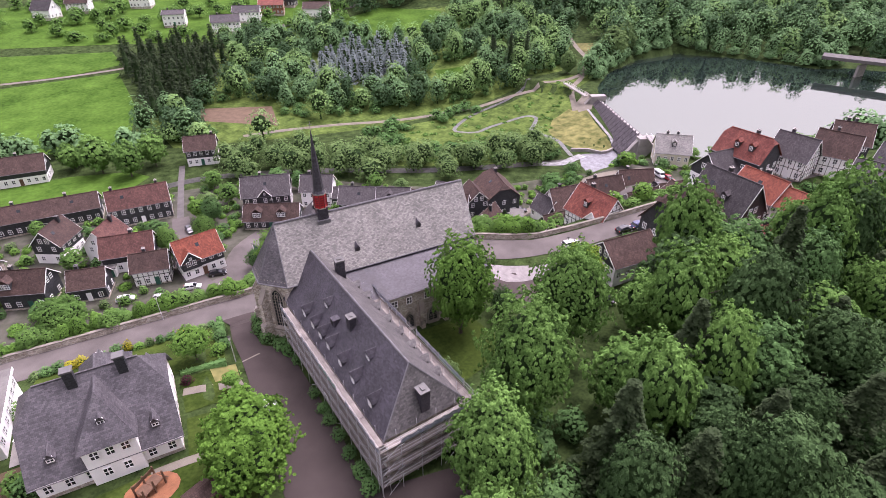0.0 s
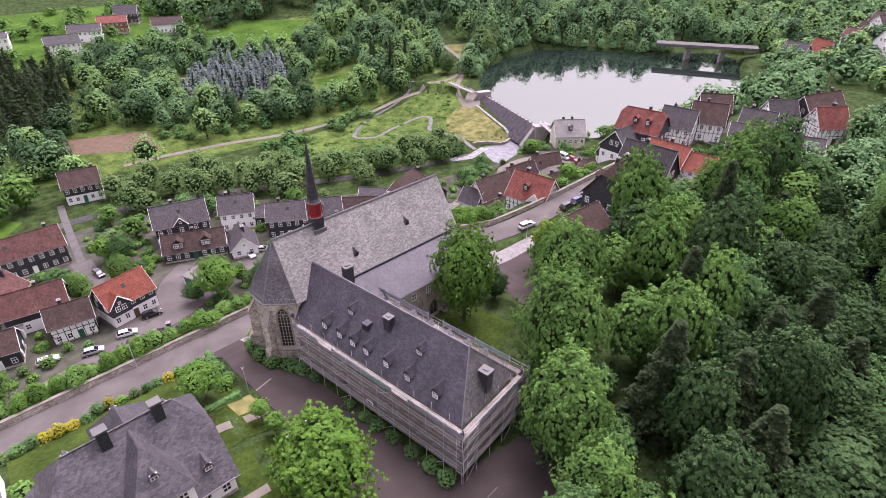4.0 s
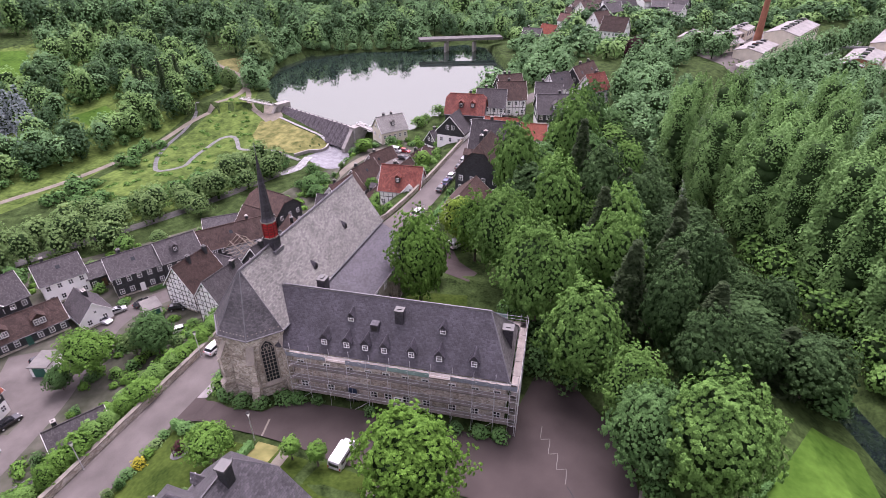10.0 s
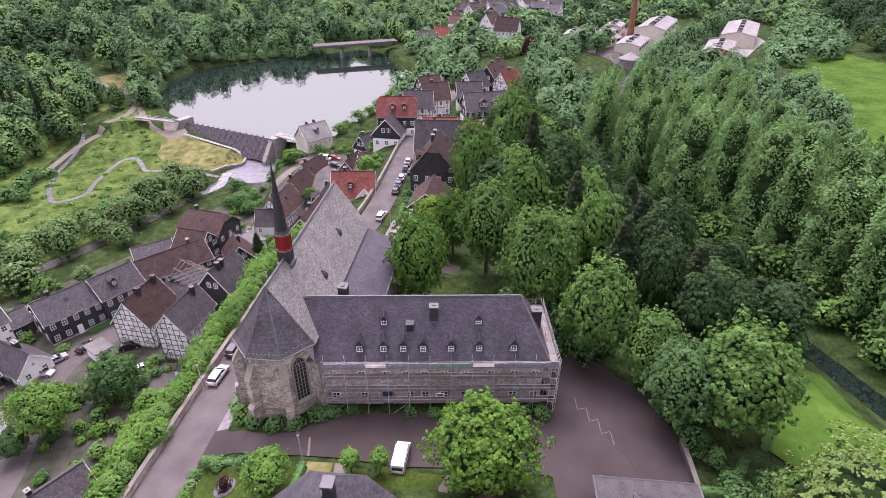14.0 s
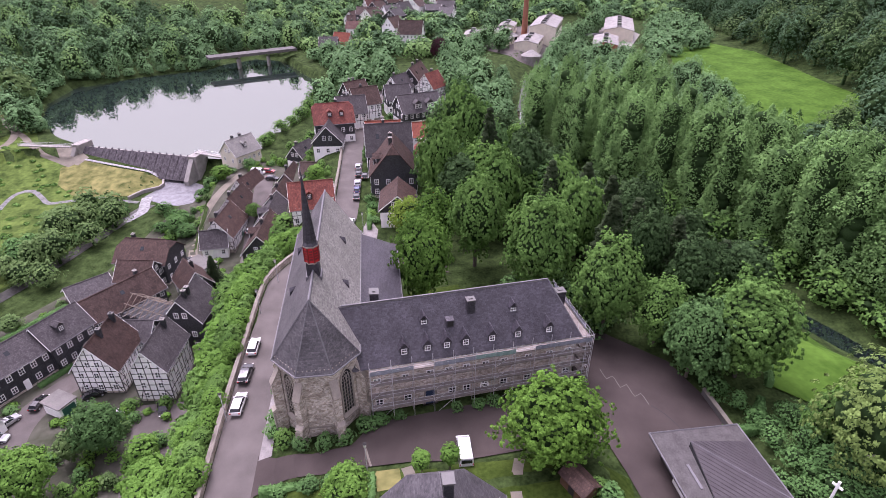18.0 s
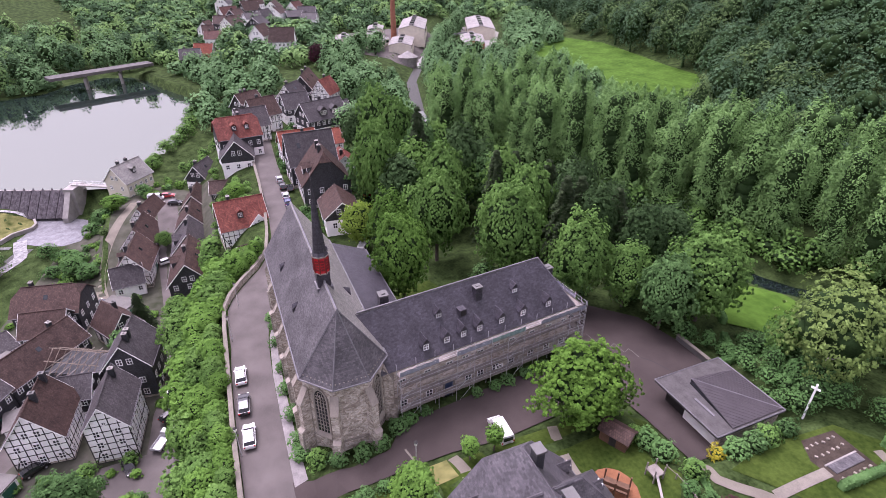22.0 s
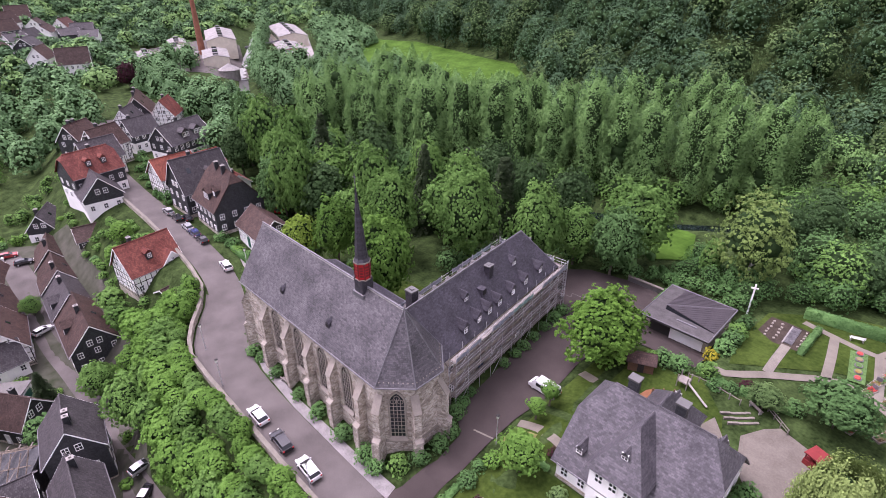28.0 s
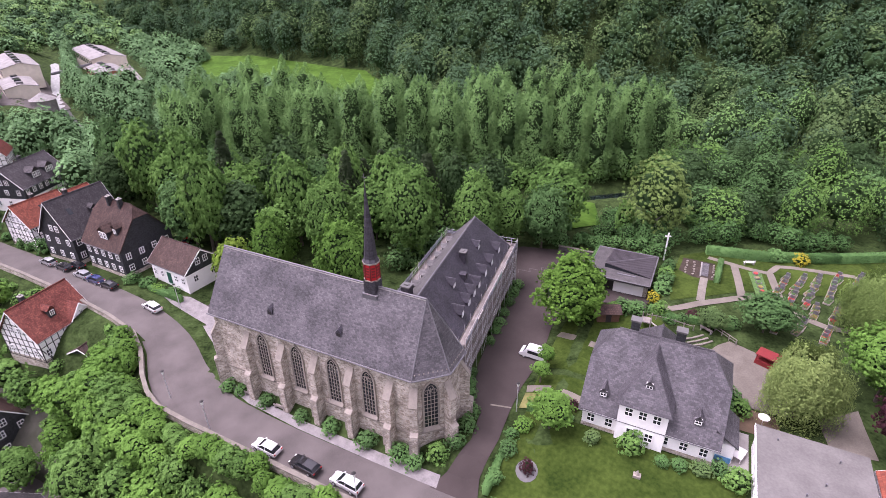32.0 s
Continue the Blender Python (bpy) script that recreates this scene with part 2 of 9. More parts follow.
WATER = bpy.data.materials.new("still water")
WATER.use_nodes = True
wb = WATER.node_tree.nodes["Principled BSDF"]
wb.inputs["Base Color"].default_value, wb.inputs["Roughness"].default_value = (0.012, 0.02, 0.018, 1), 0.03
wb.inputs["IOR"].default_value = 2.25
wb.inputs["Specular IOR Level"].default_value = 1.0
wb.inputs["Specular Tint"].default_value = (0.95, 0.99, 0.86, 1)
rip, rbump = WATER.node_tree.nodes.new("ShaderNodeTexNoise"), WATER.node_tree.nodes.new("ShaderNodeBump")
rip.inputs["Scale"].default_value, rip.inputs["Detail"].default_value = 0.8, 4
rbump.inputs["Strength"].default_value, rbump.inputs["Distance"].default_value = 0.06, 0.05
wgeo = WATER.node_tree.nodes.new("ShaderNodeNewGeometry")
WATER.node_tree.links.new(wgeo.outputs["Position"], rip.inputs["Vector"])
WATER.node_tree.links.new(rip.outputs[0], rbump.inputs["Height"])
WATER.node_tree.links.new(rbump.outputs[0], wb.inputs["Normal"])
DRYBANK = mat("dry yellowish bank grass", (0.06, 0.088, 0.022), 0.95, 0.4, 3.0, 0.5, 0.5, spec=0.06, tint=(0.15, 0.14, 0.055))
FOAM = mat("shallow rushing water", (0.11, 0.11, 0.11), 0.4, 0.6, 0.7, 1.3, 0.8, spec=0.25, tint=(0.2, 0.2, 0.2))
# Pale glints on the brook are mixed into its colour.
BROOK = mat("brook water with painted glints", (0.05, 0.053, 0.05), 0.3, 0.6, 0.8, 0.9, 0.6, spec=0.35, tint=(0.1, 0.1, 0.1))
# The sky mirrored in the pool is painted in as pale base colour.
POOL = mat("sky-pale rippled pool water", (0.14, 0.14, 0.15), 0.25, 0.3, 2.0, 2.0, 0.3, spec=0.5)
# Sky reflection and foam are both put into this pale base colour.
SKY_FOAM = mat("pale river with sky reflection and foam", (0.2, 0.2, 0.195), 0.4, 0.5, 1.2, 1.0, 0.8, spec=0.3, tint=(0.32, 0.32, 0.31))
STREAM = mat("dark rippled stream", (0.045, 0.045, 0.04), 0.45, 0.6, 0.8, 1.6, 0.9, spec=0.2)
YARD = mat("paved and planted village ground", (0.045, 0.062, 0.028), 0.95, 0.45, 6.0, 0.5, 0.4, spec=0.08, tint=(0.07, 0.066, 0.056))
COPING = mat("weathered coping stone", (0.16, 0.145, 0.12), 0.9, 0.3, 1.2, 7, 0.4)
# Shade between the leaves put into a dark green; far trunks share it.
CROWN_SHADE = mat("shade-dark crown cores and far trunks", (0.024, 0.048, 0.016), 0.95, 0.4, 1.5, 5, 0, spec=0.05)
WEIRWET = mat("wet weir concrete", (0.022, 0.019, 0.021), 0.6, 0.5, 0.8, 3, 0.5, spec=0.2, tint=(0.068, 0.06, 0.066), streak=(1, 1, 0.12))

LEAF = {"lime": leaf_mat("bright lime leaves", (0.0658, 0.155, 0.024), (0.1203, 0.24, 0.045)),
        "ash": leaf_mat("ash leaves", (0.063, 0.146, 0.031), (0.126, 0.24, 0.057)),
        "dark": leaf_mat("deep green leaves", (0.0414, 0.1, 0.03), (0.0865, 0.172, 0.056)),
        "olive": leaf_mat("willow leaves", (0.066, 0.128, 0.04), (0.12, 0.192, 0.066)),
        "willow": leaf_mat("weeping willow leaves", (0.1214, 0.1877, 0.04968), (0.2098, 0.2815, 0.08832)),
        "yellow": leaf_mat("yellow-green leaves", (0.11, 0.2, 0.026), (0.19, 0.29, 0.045)),
        "linden": leaf_mat("deep lime leaves", (0.0489, 0.122, 0.017), (0.1015, 0.205, 0.032)),
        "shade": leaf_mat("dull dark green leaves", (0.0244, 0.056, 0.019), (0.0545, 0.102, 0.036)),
        "birch": leaf_mat("birch leaves", (0.085, 0.142, 0.036), (0.15, 0.225, 0.062)),
        "gold": leaf_mat("golden shrub leaves", (0.21, 0.21, 0.0168), (0.294, 0.266, 0.0252)),
        "purple": leaf_mat("purple leaves", (0.03, 0.012, 0.0168), (0.06, 0.022, 0.0264)),
        "spruce": leaf_mat("spruce needles", (0.017, 0.031, 0.013), (0.038, 0.058, 0.025)),
        "blue": leaf_mat("blue spruce needles", (0.11, 0.145, 0.138), (0.2, 0.24, 0.235)),
        "shrub": leaf_mat("hedge leaves", (0.047, 0.122, 0.034), (0.0996, 0.2, 0.062)),
        # Distance haze is tinted into wood, beech, light and deep as bluer green.
        "wood": leaf_mat("woodland leaves", (0.0752, 0.155, 0.064), (0.1457, 0.265, 0.112), obj=0),
        "beech": leaf_mat("beech leaves", (0.0338, 0.074, 0.036), (0.0714, 0.134, 0.064), obj=0),
        "light": leaf_mat("light woodland leaves", (0.1034, 0.2, 0.06), (0.1833, 0.31, 0.105), obj=0),
        "deep": leaf_mat("deep woodland leaves", (0.0338, 0.078, 0.033), (0.0686, 0.132, 0.058), obj=0),
        "young": leaf_mat("young beech leaves", (0.0545, 0.1, 0.034), (0.0987, 0.16, 0.056), obj=0),
        "poplar": leaf_mat("poplar leaves", (0.086, 0.175, 0.05), (0.138, 0.255, 0.08), obj=0)}
BARK = mat("grey bark", (0.085, 0.07, 0.055), 0.95, 0.3, 0.6, 12, 0.6)
BIRCHBARK = mat("pale bark", (0.4, 0.38, 0.34), 0.9, 0.35, 0.5, 10, 0.4)


# ---- mesh helpers ----
class MB:
    """Collects vertices and faces of one mesh."""

    def __init__(self):
        self.v, self.f = [], []

    def add(self, verts, faces, m=None):
        k = len(self.v)
        self.v += [tuple(m @ Vector(p)) if m is not None else tuple(p) for p in verts]
        self.f += [tuple(i + k for i in f) for f in faces]
        return self

    def box(self, x0, x1, y0, y1, z0, z1, m=None):
        return self.add([(x0, y0, z0), (x1, y0, z0), (x1, y1, z0), (x0, y1, z0), (x0, y0, z1), (x1, y0, z1), (x1, y1, z1), (x0, y1, z1)],
                        [(3, 2, 1, 0), (4, 5, 6, 7), (0, 1, 5, 4), (1, 2, 6, 5), (2, 3, 7, 6), (3, 0, 4, 7)], m)

    def prism(self, poly, z0, z1, m=None):
        n = len(poly)
        return self.add([(x, y, z0) for x, y in poly] + [(x, y, z1) for x, y in poly],
                        [tuple(range(n - 1, -1, -1)), tuple(range(n, 2 * n))] + [(i, (i + 1) % n, n + (i + 1) % n, n + i) for i in range(n)], m)

    def slab(self, quad, t, m=None):
        """A plate: the corners of its top face, and its thickness below."""
        q = [Vector(p) for p in quad]
        nrm = (q[1] - q[0]).cross(q[2] - q[0]).normalized() * t
        n = len(q)
        return self.add([p - nrm for p in q] + q, [tuple(range(n - 1, -1, -1)), tuple(range(n, 2 * n))] + [(i, (i + 1) % n, n + (i + 1) % n, n + i) for i in range(n)], m)

    def rod(self, a, b, r, n=5, r2=None):
        a, b = Vector(a), Vector(b)
        q = (b - a).to_track_quat("Z", "Y").to_matrix()
        r2 = r if r2 is None else r2
        ring = [(math.cos(2 * math.pi * i / n), math.sin(2 * math.pi * i / n)) for i in range(n)]
        vs = [a + q @ Vector((c * r, s * r, 0)) for c, s in ring] + [b + q @ Vector((c * r2, s * r2, 0)) for c, s in ring]
        return self.add(vs, [tuple(range(n - 1, -1, -1)), tuple(range(n, 2 * n))] + [(i, (i + 1) % n, n + (i + 1) % n, n + i) for i in range(n)])

    def cone(self, poly, z0, apex):
        n = len(poly)
        return self.add([(x, y, z0) for x, y in poly] + [apex], [tuple(range(n - 1, -1, -1))] + [(i, (i + 1) % n, n) for i in range(n)])

    def mesh(self, name, material, uv=True):
        me = bpy.data.meshes.new(name)
        me.from_pydata(self.v, [], self.f)
        me.materials.append(material)
        if uv:
            slope_uv(me)
        return me


def slope_uv(me):
    """Lays metres on every face: u along its level line, v up its slope."""
    lay = me.uv_layers.new(name="metres")
    nv = len(me.vertices)
    co = np.empty(nv * 3)
    me.vertices.foreach_get("co", co)
    co = co.reshape(-1, 3)
    buf = np.zeros((len(me.loops), 2))
    for p in me.polygons:
        n = p.normal
        u = Vector((-n.y, n.x, 0))
        u = u.normalized() if u.length > 1e-4 else Vector((1, 0, 0))
        w = n.cross(u)
        c = co[[me.loops[i].vertex_index for i in p.loop_indices]]
        buf[p.loop_start:p.loop_start + p.loop_total, 0] = c @ np.array(u)
        buf[p.loop_start:p.loop_start + p.loop_total, 1] = c @ np.array(w)
    lay.data.foreach_set("uv", buf.ravel())


def part(name, mb, material, parent=None, label="", m=None):
    """Links a mesh (or a collected one) as one object under a thing or a part."""
    me = mb if isinstance(mb, bpy.types.Mesh) else mb.mesh(name, material)
    ob = new(name, me)
    if parent is not None:
        ob.parent = parent
    if m is not None:
        ob.matrix_basis = m
    if label:
        tagged(ob, label)
    return ob


def thing(name, label, category, m=None, group="", kind=""):
    ob = new(name)
    ob.empty_display_size = 0.3
    if m is not None:
        ob.matrix_basis = m
    return tagged(ob, label, category, group, kind)


def lerp(a, b, t):
    return a + (b - a) * t


def sm(t):
    t = np.clip(t, 0.0, 1.0)
    return t * t * (3 - 2 * t)

from mathutils.geometry import delaunay_2d_cdt


# ---- the lie of the land ----
ROAD = [(170, -13, -1.5), (95, -10.8, -1.5), (40, -10.3, -1.5), (0, -10.4, -1.5), (-15, -9.9, -1.5), (-22, -8.8, -1.5), (-29, -6.2, -1.3), (-37, -2.2, -0.9), (-47, 0.3, -0.4), (-60, 1.3, 0.0),
        (-76, 1.8, 0.3), (-95, 2.2, 0.4), (-120, 4.0, 0.5), (-140, 9.0, 0.5), (-165, 18.0, 0.5)]
LAKE = [(-122.5, -50.5), (-139, -92), (-150, -106), (-170, -121), (-195, -131), (-225, -133), (-246, -108), (-259, -80), (-272, -74), (-286, -58), (-280, -44),
        (-268, -36), (-240, -25), (-226, -18), (-216, -14.8), (-206, -14), (-196, -14.8), (-176, -18.5), (-164, -19.4), (-152, -21), (-144, -24.5), (-137, -28), (-128, -32), (-120, -40)]
LAKE_Z = -11.6


def seg_dist(x, y, pts):
    """Distance from places to a line of points, and the height along it."""
    best = np.full(np.shape(x), 1e9)
    zz = np.zeros(np.shape(x))
    for a, b in zip(pts[:-1], pts[1:]):
        dx, dy = b[0] - a[0], b[1] - a[1]
        t = np.clip(((x - a[0]) * dx + (y - a[1]) * dy) / (dx * dx + dy * dy), 0, 1)
        d = np.hypot(x - a[0] - t * dx, y - a[1] - t * dy)
        near = d < best
        best = np.where(near, d, best)
        if len(a) > 2:
            zz = np.where(near, a[2] + t * (b[2] - a[2]), zz)
    return best, zz


def inside(x, y, poly):
    r = np.zeros(np.shape(x), bool)
    for (x0, y0), (x1, y1) in zip(poly, poly[1:] + poly[:1]):
        hit = ((y0 > y) != (y1 > y)) & (x < (x1 - x0) * (y - y0) / (y1 - y0 + 1e-12) + x0)
        r ^= hit
    return r


def river_y(x):
    return np.interp(x, [-380, -323, -239, -186, -140, -100, -70, -40, -15, 0, 14, 30, 120], [185, 156, 104, 78, 64, 56, 58, 67, 78, 84, 95, 106, 140])


def hill_y(x):
    return np.interp(x, [-420, -300, -225, -150, -110, -60, 0, 100, 300], [260, 225, 200, 188, 174, 156, 160, 185, 230])


def hgt(x, y):
    x, y = np.asarray(x, float), np.asarray(y, float)
    edge = np.interp(x, [-165, -140, -120, -100, -70, -50, -43, -38.5, -34, -30.5, -27, -21, -15, 60, 170], [10, 2, -1.5, -2, -2.6, -3.2, -4.3, -6.6, -10.0, -12.0, -13.2, -13.5, -13.6, -13.8, -16])
    # upper terrace: road, church court, garden and graveyard
    up = -1.5 + 2.0 * sm((y + 8) / 6) * sm((x + 34) / 10)
    up = up + 1.5 * sm((-x - 28) / 30)
    garden = -1.3 + 3.2 * sm((y + 9) / 14) + 1.0 * sm((y - 18) / 12)
    up = lerp(up, garden, sm((x - 16.8) / 2.5))
    # down to the river behind the trees, then up the wooded hill
    d = y - river_y(x)
    up = up + (-3.5 - up) * sm((d + 17) / 12)
    up = up - 2.0 * sm(1 - np.abs(d) / 7)
    rise = np.maximum(y - hill_y(x), 0)
    up = up + 0.03 * np.clip(d - 8, 0, 120) + 0.5 * rise * sm(rise / 30)
    # village and valley floor
    low = -18.0 + 6.6 * sm((-x - 100) / 50)
    low = low + 3.5 * sm((-x - 78) / 30) * sm((y + 48) / 16)
    up = up + 4 * sm((-x - 190) / 80) * sm((y + 20) / 40) * sm((62 - y) / 24) + 0.10 * np.maximum(-x - 330, 0)
    low = low + 0.115 * np.maximum(-y - 132 - 0.12 * (x + 60), 0) + 0.10 * np.maximum(-x - 330, 0)
    reach = np.interp(x, [-140, -100, -60, -36, -20, 170], [16, 26, 22, 16, 11, 11])
    z = lerp(up, low, sm((edge - y) / reach))
    # the level yard of the parish garage, cut into the garden bank
    dp = np.hypot(np.maximum(x - 27.9, 0), np.maximum(np.maximum(33.4 - y, y - 49.0), 0))
    z = np.where(x > 15, lerp(0.6, z, sm(dp / 2.4)), z)
    # the village street side of the upper houses
    dist, rz = seg_dist(x, y, ROAD)
    z = lerp(rz, z, sm((dist - 3.2) / 2.2))
    dl, _ = seg_dist(x, y, LAKE + LAKE[:1])
    wet = inside(x, y, LAKE)
    shore = np.maximum(z, LAKE_Z + 0.5 + 0.02 * dl)
    downstream = (x > -140 - 0.4 * (y + 95)) & (y < -40)
    z = np.where(wet, LAKE_Z - 0.4 - 0.25 * np.minimum(dl, 8), np.where(downstream, z, lerp(shore, z, sm((dl - 25) / 30))))
    # basin under the weir
    dp = np.hypot((x + 108) / 13, (y + 57) / 12)
    z = np.where(wet, z, lerp(-18.0, z, sm((dp - 0.9) / 0.4)))
    return z


def axis_steps(lo, a, b, hi, step, grow=1.22):
    s = list(np.arange(a, b + 0.1, step))
    w, p = step, a
    while p > lo:
        w *= grow
        p -= w
        s.insert(0, p)
    w, p = step, b
    while p < hi:
        w *= grow
        p += w
        s.append(p)
    return np.array(s)


gx, gy = axis_steps(-2500, -330, 110, 2500, 2.4), axis_steps(-2500, -260, 260, 2500, 2.4)
GX, GY = np.meshgrid(gx, gy)
GZ = hgt(GX, GY)


def ground_z(x, y):
    """Height of the ground sheet at a place."""
    i = int(np.clip(np.searchsorted(gx, x) - 1, 0, len(gx) - 2))
    j = int(np.clip(np.searchsorted(gy, y) - 1, 0, len(gy) - 2))
    u, v = (x - gx[i]) / (gx[i + 1] - gx[i]), (y - gy[j]) / (gy[j + 1] - gy[j])
    return float((GZ[j, i] * (1 - u) + GZ[j, i + 1] * u) * (1 - v) + (GZ[j + 1, i] * (1 - u) + GZ[j + 1, i + 1] * u) * v)


def np_mesh(name, verts, quads, material, smooth=False):
    me = bpy.data.meshes.new(name)
    nv, nf, k = len(verts), len(quads), quads.shape[1]
    me.vertices.add(nv)
    me.vertices.foreach_set("co", np.ascontiguousarray(verts, np.float32).ravel())
    me.loops.add(nf * k)
    me.loops.foreach_set("vertex_index", np.ascontiguousarray(quads, np.int32).ravel())
    me.polygons.add(nf)
    me.polygons.foreach_set("loop_start", np.arange(0, nf * k, k, dtype=np.int32))
    if smooth:
        me.polygons.foreach_set("use_smooth", np.ones(nf, bool))
    me.materials.append(material)
    me.update(calc_edges=True)
    return me


nxg, nyg = len(gx), len(gy)
ii, jj = np.meshgrid(np.arange(nxg - 1), np.arange(nyg - 1))
k0 = (jj * nxg + ii).ravel()
gq = np.stack([k0, k0 + 1, k0 + 1 + nxg, k0 + nxg], 1)
tagged(new("ground", np_mesh("ground", np.stack([GX.ravel(), GY.ravel(), GZ.ravel()], 1), gq, UNDER, True)),
       "uneven green valley ground under trees and shrubs", "ground", kind="structure")


def drape(name, poly, material, label, category, lift=0.07, step=2.5, level=None):
    """A sheet laid over the ground inside an outline."""
    pts = []
    for (x0, y0), (x1, y1) in zip(poly, poly[1:] + poly[:1]):
        n = max(1, int(math.hypot(x1 - x0, y1 - y0) / step))
        pts += [(lerp(x0, x1, i / n), lerp(y0, y1, i / n)) for i in range(n)]
    nb = len(pts)
    xs, ys = [p[0] for p in poly], [p[1] for p in poly]
    px, py = np.meshgrid(np.arange(min(xs), max(xs), step), np.arange(min(ys), max(ys), step))
    dd, _ = seg_dist(px, py, poly + poly[:1])
    ok = inside(px, py, poly) & (dd > step * 0.4)
    pts += list(zip(px[ok].tolist(), py[ok].tolist()))
    v2, _, f2, *_ = delaunay_2d_cdt([Vector(p) for p in pts], [], [list(range(nb))], 1, 1e-5)
    mb = MB()
    mb.add([(p[0], p[1], level if level is not None else ground_z(p[0], p[1]) + lift) for p in v2], [tuple(f) for f in f2])
    me = mb.mesh(name, material)
    if me.polygons and sum(p.normal.z * p.area for p in me.polygons) < 0:
        me.flip_normals()
    return tagged(new(name, me), label, category, kind="structure")


STREETS = []


def ribbon(name, line, width, material, label, category, lift=0.08, step=2.0, level=None, side=0.0, thick=0.0):
    """A strip along a line of places; width may be one number or two (left, right of the line)."""
    if category in ("street", "lane", "road"):
        STREETS.append(([(p[0], p[1]) for p in line], (width if not isinstance(width, tuple) else 5.5) / 2))
    pts = [Vector((p[0], p[1])) for p in line]
    fine = []
    for i in range(len(pts) - 1):
        p0, p1, p2, p3 = pts[max(i - 1, 0)], pts[i], pts[i + 1], pts[min(i + 2, len(pts) - 1)]
        n = max(2, int((p2 - p1).length / step))
        for s in range(n):
            t = s / n
            fine.append(0.5 * ((2 * p1) + (p2 - p0) * t + (2 * p0 - 5 * p1 + 4 * p2 - p3) * t * t + (3 * p1 - p0 - 3 * p2 + p3) * t ** 3))
    fine.append(pts[-1])
    a, b = width if isinstance(width, tuple) else (-width / 2, width / 2)
    cuts = max(1, int((b - a) / 2.0))
    mb = MB()
    vs, fs = [], []
    for i, p in enumerate(fine):
        d = (fine[min(i + 1, len(fine) - 1)] - fine[max(i - 1, 0)]).normalized()
        nrm = Vector((-d.y, d.x))
        for c in range(cuts + 1):
            q = p + nrm * lerp(a, b, c / cuts)
            vs.append((q.x, q.y, level if level is not None else ground_z(q.x, q.y) + lift))
    w = cuts + 1
    for i in range(len(fine) - 1):
        for c in range(cuts):
            fs.append((i * w + c, (i + 1) * w + c, (i + 1) * w + c + 1, i * w + c + 1))
    mb.add(vs, fs)
    me = mb.mesh(name, material)
    if sum(p.normal.z * p.area for p in me.polygons) < 0:
        me.flip_normals()
    return tagged(new(name, me), label, category, kind="structure"), fine


# ---- roads, courts, lawns ----
road, road_fine = ribbon("road", ROAD, (-2.75, 2.75), ASPHALT, "grey asphalt road curving past the church", "road", 0.1)
COURT_POLY = [(10.8, -8.0), (16.6, -8.0), (15.7, -5), (16.0, 0), (15.6, 5), (15.5, 10), (16.2, 16), (15.4, 24), (15.6, 33), (16.8, 36), (17.5, 38), (17.3, 48), (12, 49.5), (3, 47.5), (-4, 41), (-5, 35), (1, 34), (7.0, 33), (7.4, 21), (9.0, 8), (9.6, 5.6), (12.3, 3.4), (13.0, -1.2), (11.9, -5.6)]
drape("court", COURT_POLY, COURT, "reddish grey asphalt forecourt of the monastery", "forecourt", 0.15, 1.2)
drape("pavement", [(11.6, -7.75), (3, -7.7), (-8, -7.5), (-17, -6.8), (-21.5, -5.6), (-25.5, -3.4), (-31, 0.4), (-36, 3.0), (-33, 5.5), (-28, 3.5), (-24.3, -0.5), (-23.6, -4.6), (-18, -5.6), (-8, -6.3), (4, -6.4), (11.4, -6.2)],
      COBBLE, "pale cobbled footway along the church", "footway", 0.16, 1.2)
drape("verge", [(-14, -12.5), (-21, -12.6), (-27, -12.3), (-30.2, -11.2), (-33.6, -9.2), (-38, -5.8), (-41, -4.2), (-39, -3), (-34, -5.2), (-29, -7.8), (-22, -10.6), (-15, -11.6)], ASPHALT, "widened asphalt beside the road bend", "shoulder", 0.09, 1.2)
drape("lawn", [(17.2, -6.5), (42, -6.8), (42, 5.2), (17.6, 5.4)], GRASS, "mown rectory front lawn", "lawn", 0.08)
drape("lawn", [(17.0, 6.5), (23.6, 6.5), (23.6, 13), (17.0, 13)], GRASS, "small lawn beside the rectory with pale path", "lawn", 0.08)
drape("lawn", [(16.6, 14.5), (23.6, 14.0), (24, 20), (36, 21), (34, 26), (27, 33), (21, 34), (17.2, 27)], GRASS, "playground lawn behind the rectory", "lawn", 0.08)
drape("lawn", [(31, 36), (42, 44), (62, 50), (66, 66), (40, 59), (31, 52), (30, 42)], GRASS, "graveyard lawn between flower beds", "lawn", 0.08)
drape("lawn", [(-9.5, 70), (-3, 66.5), (3, 63), (9.5, 59), (14.5, 63.5), (11, 74), (4, 76), (-9, 75.5)], FIELD, "bright garden lawn by the river", "lawn", 0.22, 1.2)
drape("lawn", [(-18, 11.5), (-2, 11.5), (-3, 20), (-9, 24), (-20, 21)], GRASS, "shaded cloister garden lawn", "lawn", 0.08)
drape("bare_patch", [(16.5, 5.8), (19.8, 6.3), (19.5, 9.0), (16.4, 8.8)], DRYBANK, "worn yellowish patch in the small lawn", "lawn", 0.13, 1.0)
drape("playground", [(33.4, 25.3), (32.6, 23.2), (34.5, 20.4), (38, 19.5), (37.2, 22.4), (36.6, 24.6), (38.2, 27.2), (39.6, 28.6), (43, 27.4), (45.6, 25.5), (48, 21), (47, 17.2), (44, 16.6), (40.5, 17), (38.4, 19.4)], PAVING, "pale sand and paved play yard", "play yard", 0.1)
